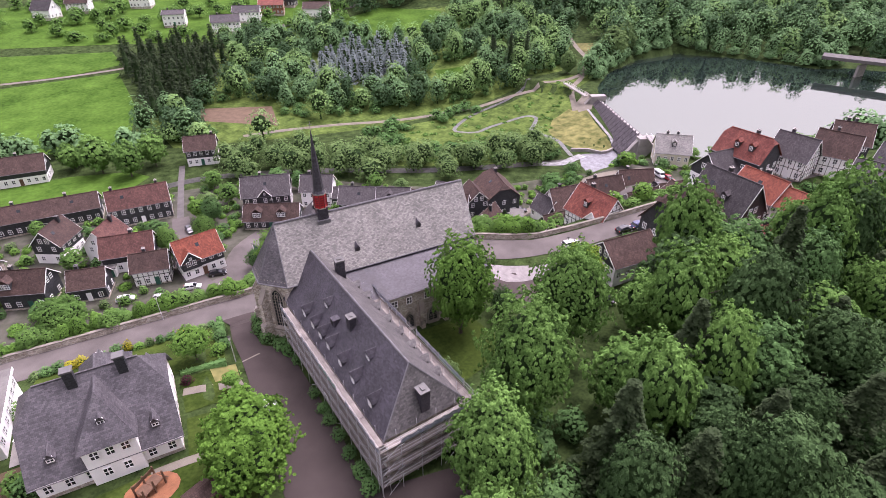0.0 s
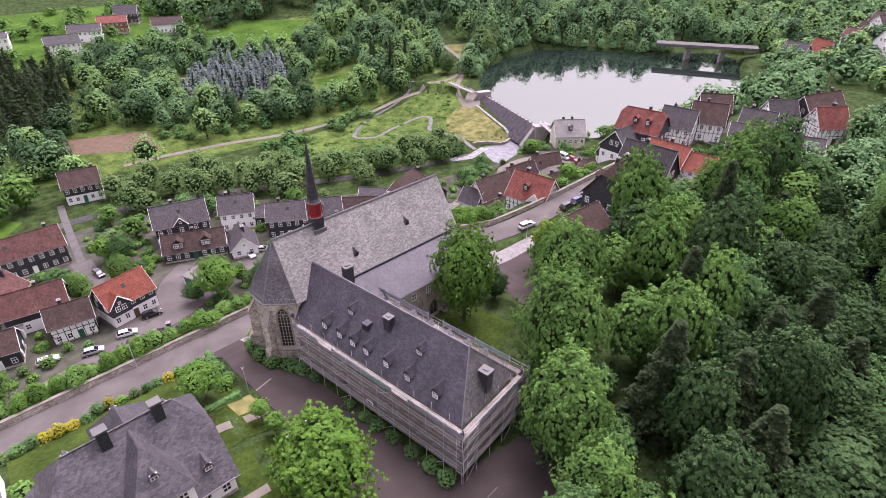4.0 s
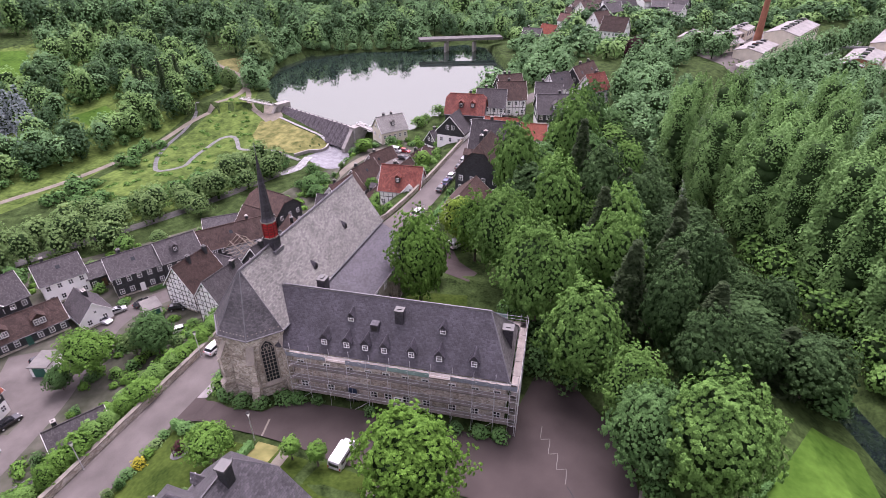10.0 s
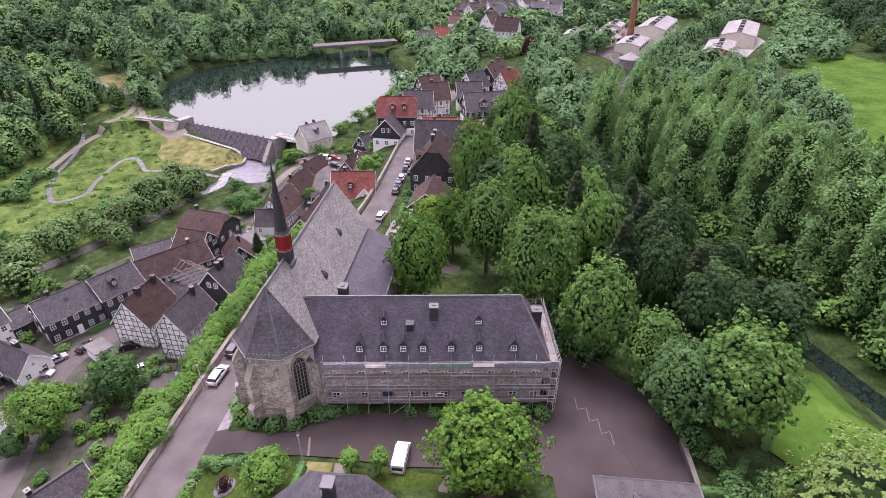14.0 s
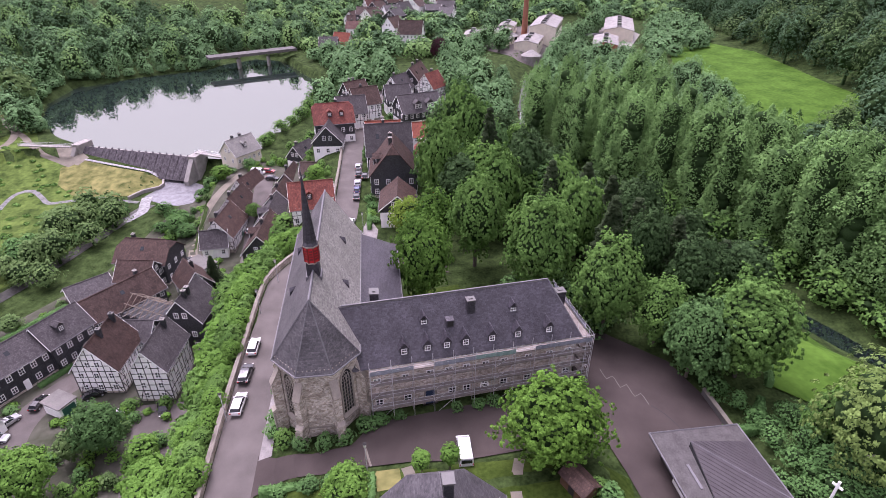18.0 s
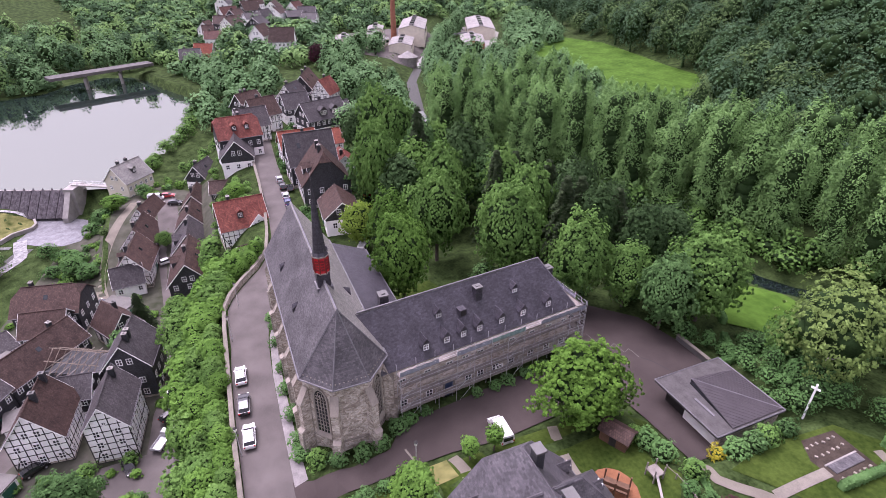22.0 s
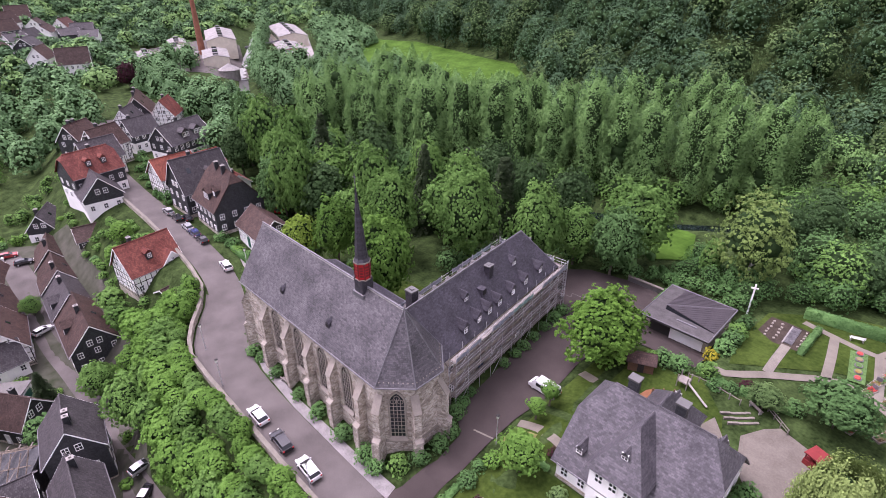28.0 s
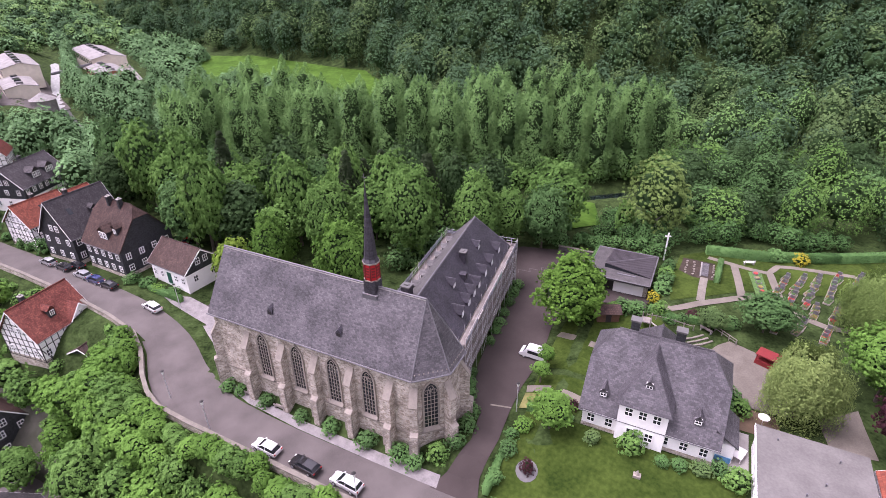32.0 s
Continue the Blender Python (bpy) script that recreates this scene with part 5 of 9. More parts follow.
ROOFS = {"rust": TILE_RUST, "pale": SLATE_PALE, "red": TILE_RED, "orange": TILE_ORANGE, "brown": TILE_BROWN, "grey": TILE_GREY, "slate": SLATE, "rectory": SLATE_RECTORY}
RNAME = {"rust": "dull rust tile", "pale": "pale lichened slate", "red": "red tile", "orange": "orange tile", "brown": "brown tile", "grey": "dark grey tile", "slate": "slate", "rectory": "slate"}
WNAME = {"slate": "slate-hung", "white": "white rendered", "timber": "half-timbered", "cream": "cream rendered", "stone": "stone", "brick": "brick"}


HOUSES = []


def built_on(x, y, margin):
    """Whether a place lies in a house or near its walls."""
    for hx, hy, yaw, a, b in HOUSES:
        c, s = math.cos(radians(yaw)), math.sin(radians(yaw))
        u, v = (x - hx) * c + (y - hy) * s, -(x - hx) * s + (y - hy) * c
        if abs(u) < a + margin and abs(v) < b + margin:
            return True
    return False


def house(x, y, z, yaw, L, W, eave, ridge, wall="slate", roof="brown", skirt=None, dormers=(), chimneys=(0.25,), hip=0.0, gable_win=True, rows=2, shutters=False, extra="", over=0.4, skylights=0, name="house", cross=None):
    """A gabled house: x along its ridge, centred at x, y; z is the floor of the street side. skirt: render below the cladding."""
    label = f"{WNAME[wall]} village house with {RNAME[roof]} roof" + (" " + extra if extra else "")
    h = thing(name, label, "house", pose(x, y, z, 0, 0, yaw))
    HOUSES.append((x, y, yaw, L / 2 + 0.6, W / 2 + 0.6))
    wm, rm = WALLS[wall], ROOFS[roof]
    away = x < -70 or y < -62
    hx, hy = L / 2, W / 2
    base = 2.7 if skirt else 0
    up = MB()
    gz = ridge - 0.12
    hh = hip * (ridge - eave)
    prof = [(-hy, base), (hy, base), (hy, eave), (hy * hip, ridge - hh * 1.0 - 0.12), (-hy * hip, ridge - hh - 0.12), (-hy, eave)] if hip else [(-hy, base), (hy, base), (hy, eave), (0, gz), (-hy, eave)]
    n = len(prof)
    up.add([(-hx, a, b) for a, b in prof] + [(hx, a, b) for a, b in prof], [tuple(range(n - 1, -1, -1)), tuple(range(n, 2 * n))] + [(i, (i + 1) % n, n + (i + 1) % n, n + i) for i in range(n)])
    part("wall", up, wm, h)
    bz = -3.0
    if skirt:
        part("ground_floor_wall", MB().box(-hx + 0.03, hx - 0.03, -hy + 0.03, hy - 0.03, bz, base), WALLS[skirt], h, "white ground floor" if skirt == "white" else "")
    else:
        part("plinth", MB().box(-hx - 0.03, hx + 0.03, -hy - 0.03, hy + 0.03, bz, 0.5), STONE, h)
    sl = (ridge - eave) / hy
    ey, ez = hy + over, eave - sl * over
    rx = hx + over
    cut = hip * hy
    for s in (-1, 1):
        if hip:
            quad = [(-rx, s * ey, ez), (rx, s * ey, ez), (rx, s * cut, ridge - sl * cut), (rx - cut * 0.9, 0, ridge), (-rx + cut * 0.9, 0, ridge), (-rx, s * cut, ridge - sl * cut)]
        else:
            quad = [(-rx, s * ey, ez), (rx, s * ey, ez), (rx, 0, ridge), (-rx, 0, ridge)]
        if s > 0:
            quad = quad[::-1]
        part("roof_slope", MB().slab(quad, 0.16), rm, h)
    if hip:
        for s in (-1, 1):
            tri_ = [(s * rx, -cut * s, ridge - sl * cut), (s * rx, cut * s, ridge - sl * cut), (s * (rx - cut * 0.9), 0, ridge)]
            part("half_hip", MB().slab(tri_, 0.16), rm, h)
    part("ridge_tile", MB().rod((-rx + (cut * 0.9 if hip else 0), 0, ridge + 0.02), (rx - (cut * 0.9 if hip else 0), 0, ridge + 0.02), 0.12, 5), rm, h)
    if not hip:
        for sx in (-1, 1):
            ln = [(-ey, ez - 0.02), (0, ridge - 0.02), (ey, ez - 0.02), (ey, ez - 0.26), (0, ridge - 0.26), (-ey, ez - 0.26)]
            x0, x1 = sx * rx, sx * (rx + 0.05)
            part("bargeboard", MB().add([(x0, a, b) for a, b in ln] + [(x1, a, b) for a, b in ln], [(0, 1, 4, 5), (1, 2, 3, 4), (6, 11, 10, 7), (7, 10, 9, 8)] + [(i, 6 + i, 6 + (i + 1) % 6, (i + 1) % 6) for i in range(6)]), PAINT, h)
    for s in (-1, 1):
        part("gutter", MB().rod((-rx, s * (ey + 0.05), ez - 0.1), (rx, s * (ey + 0.05), ez - 0.1), 0.07, 5), LEAD, h)
    # windows by storeys
    storey = 2.65 if rows < 3 else 2.3
    fl = [0.9 + storey * k for k in range(rows) if 0.9 + storey * k + 1.25 < eave - 0.1]
    nw = max(2, int(L / 1.85))
    away_u = Vector((-x, -y)).normalized() if math.hypot(x, y) > 55 else Vector((0, 0))
    ca, sa = math.cos(radians(yaw)), math.sin(radians(yaw))

    def seen(nx, ny):
        """Whether a side looks toward the church hill, not to the hidden back."""
        return (nx * ca - ny * sa) * away_u.x + (nx * sa + ny * ca) * away_u.y > -0.45
    for zf in fl:
        for s in (-1, 1):
            if not seen(0, s):
                continue
            for i in range(nw):
                xx = -hx + L * (i + 0.5) / nw
                if zf < 1 and i == nw // 2 and s < 0:
                    continue
                off = 0.0 if (skirt and zf < 2) else 0.03
                window("cross", h, pose(xx, s * (hy + off), zf, 0, 0, 0 if s < 0 else 180), away)
        ng = max(1, int(W / 2.6))
        for s in (-1, 1):
            if not seen(s, 0):
                continue
            for i in range(ng):
                yy = -hy + W * (i + 0.5) / ng
                window("cross", h, pose(s * (hx + 0.03), yy, zf, 0, 0, 90 if s > 0 else -90), away)
    if gable_win and not hip:
        for s in (-1, 1):
            if not seen(s, 0):
                continue
            for yy in ((-0.8, 0.8) if W > 6 else (0,)):
                window("cross" if W > 6 else "small", h, pose(s * (hx + 0.03), yy, eave + 0.25, 0, 0, 90 if s > 0 else -90), away)
    dm = DOOR.setdefault("d" + str(int(abs(x * 7)) % 3), door_mesh(1.0, 2.1, (GREENPAINT, PAINT, BROWNWOOD)[int(abs(x * 7)) % 3]))
    d_ = part("door", dm, PAINT, h, m=pose(-hx + L * (nw // 2 + 0.5) / nw, -hy - 0.03, 0.1, 0, 0, 180))
    if wall == "timber":
        tb = MB()
        b = 0.062
        for s in (-1, 1):
            yy = s * (hy + 0.02)
            for zf in [base + 0.1] + [k for k in (2.75, 5.4) if base + 0.4 < k < eave] + [eave - 0.15]:
                tb.box(-hx, hx, yy - 0.03, yy + 0.03, zf - b, zf + b)
            m_ = int(L / 1.05)
            for i in range(m_ + 1):
                xx = -hx + L * i / m_
                tb.box(xx - b, xx + b, yy - 0.028, yy + 0.028, base, eave - 0.1)
            for i in (0, m_ - 1):
                for k, zf in enumerate((0.2, 2.8)):
                    if zf + 2.2 < eave and zf >= base:
                        xa, xb = -hx + L * (i + (0 if i else 1)) / m_, -hx + L * (i + (1 if i else 0)) / m_
                        tb.rod((xa, yy, zf), (xb, yy, zf + 2.4), 0.08, 4)
            xx = s * (hx + 0.02)
            g_ = int(W / 1.05)
            for i in range(g_ + 1):
                yy = -hy + W * i / g_
                tb.box(xx - 0.028, xx + 0.028, yy - b, yy + b, base, eave + (ridge - eave) * (1 - abs(yy) / hy) - 0.2)
            zf = base + 0.1
            while zf < ridge - 0.8:
                half = hy if zf < eave else hy * (ridge - zf) / (ridge - eave)
                tb.box(xx - 0.03, xx + 0.03, -half, half, zf - b, zf + b)
                zf += 1.25
            for sy in (-1, 1):
                tb.rod((xx, sy * hy * 0.95, base + 0.2), (xx, sy * (hy - 1.0), base + 2.4), 0.08, 4)
        part("timber_frame", tb, BLACKWOOD, h, "black oak framing")
    for c in chimneys:
        xx = -hx + L * c
        zz = ridge - 0.6
        ch = part("chimney", MB().box(-0.32, 0.32, -0.38, 0.38, zz - 0.9, ridge + 0.75, pose(xx, 0.5, 0)), SHINGLE, h)
        part("chimney_cap", MB().box(-0.38, 0.38, -0.44, 0.44, ridge + 0.75, ridge + 0.86, pose(xx, 0.5, 0)).box(-0.13, 0.13, -0.13, 0.13, ridge + 0.86, ridge + 1.1, pose(xx, 0.5, 0)), CONCRETE if int(abs(x * 3 + y)) % 3 else CHIMNEYTOP, ch)
    if cross:
        cx, sg, cw = -hx + L * cross[0], cross[1], cross[2] / 2
        top = min(ridge - 0.5, eave + cw * 1.15)
        out = hy + 0.35
        back = hy - (top - eave) / sl
        m_ = pose(cx, 0, 0, 0, 0, 0 if sg < 0 else 180)
        cg = part("cross_gable", MB().add([(-cw, -out, 2.7), (cw, -out, 2.7), (cw, -out, eave + 0.05), (0, -out, top - 0.1), (-cw, -out, eave + 0.05), (-cw, -hy + 0.3, 2.7), (cw, -hy + 0.3, 2.7), (cw, -hy + 0.3, eave + 0.05), (0, -back, top - 0.1), (-cw, -hy + 0.3, eave + 0.05)],
                                          [(0, 1, 2, 3, 4), (1, 6, 7, 2), (5, 0, 4, 9), (0, 5, 6, 1)]), wm, h, m=m_)
        ce = cw + 0.3
        lo_ = eave + 0.05 - 0.3 * (top - eave) / cw
        bk_ = hy + 0.05 + (eave - lo_) / sl - 0.3
        for q in ([(-ce, -out - 0.3, lo_), (0, -out - 0.3, top), (0, -back + 0.3, top), (-ce, -bk_, lo_)], [(0, -out - 0.3, top), (ce, -out - 0.3, lo_), (ce, -bk_, lo_), (0, -back + 0.3, top)]):
            part("cross_roof", MB().slab(q[::-1], 0.12), rm, cg)
        part("bargeboard", MB().rod((-ce, -out - 0.32, lo_), (0, -out - 0.32, top), 0.1, 4).rod((0, -out - 0.32, top), (ce, -out - 0.32, lo_), 0.1, 4), PAINT, cg)
        for w_ in ((-0.65, 0.65) if cw > 1.7 else (0,)):
            window("cross", cg, pose(w_, -out - 0.03, 3.6))
        window("small", cg, pose(0, -out - 0.03, eave + 0.1))
    for xx, s in dormers:
        big = s in (2, -2)
        sg = 1 if s > 0 else -1
        fr_ = 0.86 if big else 0.72
        yy, zz = sg * hy * fr_, eave + sl * hy * (1 - fr_)
        wd_ = 2.2 if big else 1.1
        dd = part("dormer", MB().prism([(-wd_ / 2, 0), (wd_ / 2, 0), (wd_ / 2, 1.5), (-wd_ / 2, 1.5)], -0.3, 1.45), SHINGLE if wall != "white" else WHITE, h, m=pose(-hx + L * xx, yy, zz, 0, 0, 0 if sg < 0 else 180))
        e_ = wd_ / 2 + 0.2
        tp = 1.45 + e_ * 0.8
        part("dormer_roof", MB().slab([(-e_, -0.25, 1.4), (0, -0.25, tp), (0, 2.2, tp), (-e_, 2.0, 1.4)][::-1], 0.06).slab([(e_, -0.25, 1.4), (e_, 2.0, 1.4), (0, 2.2, tp), (0, -0.25, tp)][::-1], 0.06)
             .add([(-e_, -0.05, 1.38), (e_, -0.05, 1.38), (0, -0.05, tp - 0.05)], [(0, 1, 2)]), rm, dd)
        for w_ in ((-0.55, 0.55) if big else (0,)):
            fr, gl, _ = WIN["cross" if big else "dorm"]
            wv = part("window", fr, PAINT, dd, m=pose(w_, -0.04, 0.12 if big else 0.4, 0, 0, 180))
            part("pane", gl, GLASS, wv)
    for k in range(skylights):
        xx, s = -hx + L * (0.25 + 0.5 * k / max(1, skylights - 1) if skylights > 1 else 0.5), -1 if k % 2 == 0 else 1
        a0, a1 = 0.35, 0.52
        q = [(xx - 0.4, s * hy * a1, ridge - sl * hy * a1 + 0.06), (xx + 0.4, s * hy * a1, ridge - sl * hy * a1 + 0.06), (xx + 0.4, s * hy * a0, ridge - sl * hy * a0 + 0.06), (xx - 0.4, s * hy * a0, ridge - sl * hy * a0 + 0.06)]
        part("skylight", MB().slab(q if s < 0 else q[::-1], 0.05), GLASS, h)
    return h


# ---- trees ----
def crown_points(rs, n, shape, lumps, aspect=1.0, ruffle=0.65):
    """Places and outward turns of leaf clumps on a crown, for a crown of radius 1 and height 2 around the origin; and
    the dark bodies standing in for its inner shade.
    """
    if shape == "round":
        # boughs raise lobes on the dome, and many small sprays of leaves cover it
        def spread(m, jit):
            k = np.arange(m) + 0.5
            zz, aa = 1 - 2 * k / m, k * 2.39996
            d = np.stack([np.sqrt(1 - zz * zz) * np.cos(aa), np.sqrt(1 - zz * zz) * np.sin(aa), zz], 1) + jit * rs.normal(size=(m, 3))
            return d / np.linalg.norm(d, axis=1)[:, None]
        nb = int(np.clip(lumps / 12, 12, 90))
        bough, high = spread(nb, 0.16), 0.45 + 0.55 * rs.random(nb)
        wide, ph = 1.0 / nb, rs.random(3) * 6.3
        def reach(d):
            lobe = high[None, :] * np.exp((d @ bough.T - 1) / wide)
            lean = 1 + 0.09 * np.sin(2.3 * d[:, 0] + ph[0]) + 0.08 * np.sin(2.9 * d[:, 1] + ph[1]) + 0.07 * np.sin(3.7 * d[:, 2] + ph[2])
            return (0.57 + 0.36 * np.clip(lobe.max(1), 0, 1)) * lean
        egg = np.array([1, 1, 0])
        def shaped(c):
            c = c * np.where(egg > 0, 1.08 - 0.3 * np.clip(c[:, 2:3], -0.2, 1.0), 1.06 * aspect)
            return c
        d = spread(lumps, 0.5 / math.sqrt(lumps))
        c = shaped(d * (reach(d) + 0.05 * rs.normal(size=lumps))[:, None])
        r = 1.7 / math.sqrt(lumps) * (0.45 + 1.1 * rs.random(lumps) ** 1.5)
        pick = rs.integers(0, lumps, n)
        out = d[pick]
        u = rs.normal(size=(n, 3))
        u /= np.linalg.norm(u, axis=1)[:, None]
        u = u + 0.75 * out + np.array([0, 0, 0.35])
        u /= np.linalg.norm(u, axis=1)[:, None]
        p = c[pick] + u * (r[pick] * (0.55 + 0.5 * rs.random(n)))[:, None]
        u = 0.62 * out + ruffle * u + np.array([0, 0, 0.2])
        u /= np.linalg.norm(u, axis=1)[:, None]
        return p, u, shaped(bough * (reach(bough) * 0.4)[:, None]), np.full(nb, 0.26)
    elif shape == "tall":
        # upright plumes of small leaves, one above another up the stem, feathered at their tips
        ss, ww = [0, 0.12, 0.4, 0.7, 0.86, 0.95, 1], [0.6, 0.86, 1.0, 0.96, 0.82, 0.55, 0.22]
        tip = np.concatenate([np.linspace(0.22, 0.97, lumps - 3), [0.99, 1.02, 0.96]]) + 0.02 * rs.normal(size=lumps)
        a0 = np.arange(lumps) * 2.39996 + 0.5 * rs.normal(size=lumps)
        far_ = np.interp(tip - 0.06, ss, ww) * (0.62 + 0.3 * rs.random(lumps))
        long_ = (0.2 + 0.14 * rs.random(lumps)) * (0.7 + 0.3 * tip)
        pick, t = rs.integers(0, lumps, n), rs.random(n) ** 0.8
        q = rs.normal(size=(n, 3))
        q /= np.linalg.norm(q, axis=1)[:, None]
        wide = (0.4 * np.sin(np.pi * np.clip(t, 0.06, 1) ** 0.75) + 0.03) * (0.75 + 0.3 * rs.random(n))
        rad = far_[pick] * (0.62 + 0.38 * t)
        p = np.stack([rad * np.cos(a0[pick]) + wide * q[:, 0], rad * np.sin(a0[pick]) + wide * q[:, 1], ((tip[pick] - long_[pick] * (1 - t)) * 2 - 1) * 3.2 + 0.1 * q[:, 2]], 1)
        u = q * np.array([1, 1, 0.4]) + 0.5 * np.stack([np.cos(a0[pick]), np.sin(a0[pick]), 0 * t], 1) + np.stack([0 * t, 0 * t, 0.35 + 0.8 * t ** 2], 1)
        u /= np.linalg.norm(u, axis=1)[:, None]
        cs = np.linspace(0.06, 0.86, 11)
        return p, u, np.stack([0 * cs, 0 * cs, (cs * 2 - 1) * 3.2], 1), 0.5 * np.interp(cs, ss, ww)
    elif shape == "weep":
        # a dome of limbs from which long strands of leaves hang
        m = n // 24
        a, e = rs.random(m) * 2 * np.pi, np.arccos(rs.random(m) * 0.95)
        wob = 0.82 + 0.18 * np.sin(a * 3 + 1.3) * np.sin(e * 4)
        top = np.stack([np.sin(e) * np.cos(a) * 0.9, np.sin(e) * np.sin(a) * 0.9, np.cos(e) * 0.95], 1) * (wob * (0.62 + 0.38 * rs.random(m)))[:, None]
        f = np.tile(np.linspace(0, 1, 24), m)
        ln = np.repeat(0.25 + 1.0 * rs.random(m), 24)
        p = np.repeat(top, 24, 0)
        p[:, :2] *= (1 + 0.12 * np.sqrt(f))[:, None]
        p[:, 2] = np.maximum(p[:, 2] - f * ln, -0.95)
        p += rs.normal(size=p.shape) * 0.03
        u = p * np.array([1, 1, 0.3])
        u /= np.linalg.norm(u, axis=1)[:, None] + 1e-9
        return p, u, top[:30] * 0.55, np.full(min(30, m), 0.14)
    raise ValueError(shape)


def leaf_quads(rs, p, u, size, tilt=0.3):
    """One folded leaf clump, two triangles, at every place."""
    n = len(p)
    nrm = u + tilt * rs.normal(size=(n, 3)) + np.array([0, 0, 0.15])
    nrm /= np.linalg.norm(nrm, axis=1)[:, None]
    t = np.cross(nrm, rs.normal(size=(n, 3)))
    t /= np.linalg.norm(t, axis=1)[:, None] + 1e-9
    b = np.cross(nrm, t)
    s = size * (0.6 + 0.8 * rs.random((n, 1)))
    v = np.stack([p - t * s, p + b * s * 0.62 - nrm * s * 0.18, p + t * s, p - b * s * 0.62 - nrm * s * 0.18], 1).reshape(-1, 3)
    q = np.arange(4 * n).reshape(-1, 4)
    return v, q


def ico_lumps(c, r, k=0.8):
    """Inner bodies of a crown, coloured dark as its shade, to close it against the light."""
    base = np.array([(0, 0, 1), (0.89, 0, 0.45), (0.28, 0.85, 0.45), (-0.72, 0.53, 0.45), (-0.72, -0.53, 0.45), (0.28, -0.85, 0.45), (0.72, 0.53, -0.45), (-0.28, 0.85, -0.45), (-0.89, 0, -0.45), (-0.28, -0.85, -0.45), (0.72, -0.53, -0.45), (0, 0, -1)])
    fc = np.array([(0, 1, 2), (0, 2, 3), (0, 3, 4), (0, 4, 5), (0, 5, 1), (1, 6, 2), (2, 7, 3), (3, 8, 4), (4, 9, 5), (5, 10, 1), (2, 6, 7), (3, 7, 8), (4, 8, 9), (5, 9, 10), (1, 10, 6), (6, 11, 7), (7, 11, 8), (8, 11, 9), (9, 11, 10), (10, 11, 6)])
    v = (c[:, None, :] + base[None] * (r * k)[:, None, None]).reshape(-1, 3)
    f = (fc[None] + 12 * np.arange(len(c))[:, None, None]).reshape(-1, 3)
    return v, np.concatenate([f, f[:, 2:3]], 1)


def conifer_points(rs, n, tiers=16):
    """Drooping boughs of needles in tiers for a conifer of radius 1 and height 1, foot at the origin."""
    arms = 9
    turn, long_ = rs.random((tiers, arms)) * 0.6, 0.72 + 0.4 * rs.random((tiers, arms))
    lv = np.minimum((rs.random(n) ** 1.35 * tiers).astype(int), tiers - 1)
    k = rs.integers(0, arms, n)
    lev = lv / tiers
    s = np.sqrt(rs.random(n))
    full = (1 - lev) ** 0.82 * long_[lv, k] + 0.02
    a = (k + turn[lv, k] + 0.37 * lv) * 2 * np.pi / arms
    side = 0.085 * (1 - 0.6 * lev) * rs.normal(size=n) * (0.4 + 0.6 * s)
    rad = full * s
    z = 0.06 + 0.9 * lev + 0.035 * rs.random(n) + 0.05 * full * s - 0.15 * full * s ** 3 - 0.12 * np.abs(side)
    p = np.stack([rad * np.cos(a) - side * np.sin(a), rad * np.sin(a) + side * np.cos(a), z], 1)
    u = np.stack([np.cos(a) * 0.45, np.sin(a) * 0.45, 0.8 + 0 * a], 1)
    return p, u


def quad_mesh(name, v, q, material):
    tri_only = q[:, 2] == q[:, 3]
    me = bpy.data.meshes.new(name)
    qs, ts = q[~tri_only], q[tri_only][:, :3]
    loops = np.concatenate([qs.ravel(), ts.ravel()]).astype(np.int32)
    starts = np.concatenate([np.arange(len(qs)) * 4, len(qs) * 4 + np.arange(len(ts)) * 3]).astype(np.int32)
    me.vertices.add(len(v))
    me.vertices.foreach_set("co", np.ascontiguousarray(v, np.float32).ravel())
    me.loops.add(len(loops))
    me.loops.foreach_set("vertex_index", loops)
    me.polygons.add(len(starts))
    me.polygons.foreach_set("loop_start", starts)
    me.materials.append(material)
    me.materials.append(CROWN_SHADE)
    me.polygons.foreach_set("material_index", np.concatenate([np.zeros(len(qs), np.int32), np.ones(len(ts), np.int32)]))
    me.update(calc_edges=True)
    return me


CROWNS = {}


def crown_mesh(kind, shape, seed, n, lumps, size, rx, rz):
    key = (kind, shape, seed, n)
    if key not in CROWNS:
        rs = np.random.default_rng(seed)
        if shape == "conifer":
            p, u = conifer_points(rs, n)
            sc = np.array([rx, rx, rz])
            v, q = leaf_quads(rs, p * sc, u, size, 0.3)
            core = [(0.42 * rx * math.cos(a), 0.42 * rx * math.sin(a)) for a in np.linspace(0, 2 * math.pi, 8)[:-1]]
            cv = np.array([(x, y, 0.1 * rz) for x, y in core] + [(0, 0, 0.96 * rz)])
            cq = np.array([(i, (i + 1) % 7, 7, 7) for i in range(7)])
        else:
            asp = 1.5 if shape == "round" and seed < 10 else 1.0
            p, u, c, r = crown_points(rs, n, shape, lumps, asp)
            sc = np.array([rx, rx, rz / (3.2 if shape == "tall" else asp)])
            v, q = leaf_quads(rs, p * sc, u, size)
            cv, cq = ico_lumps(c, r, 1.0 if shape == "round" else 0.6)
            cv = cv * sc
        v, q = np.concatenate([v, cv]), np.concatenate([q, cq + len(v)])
        CROWNS[key] = quad_mesh("crown", v, q, LEAF[kind])
    return CROWNS[key]


TRUNKS = {}


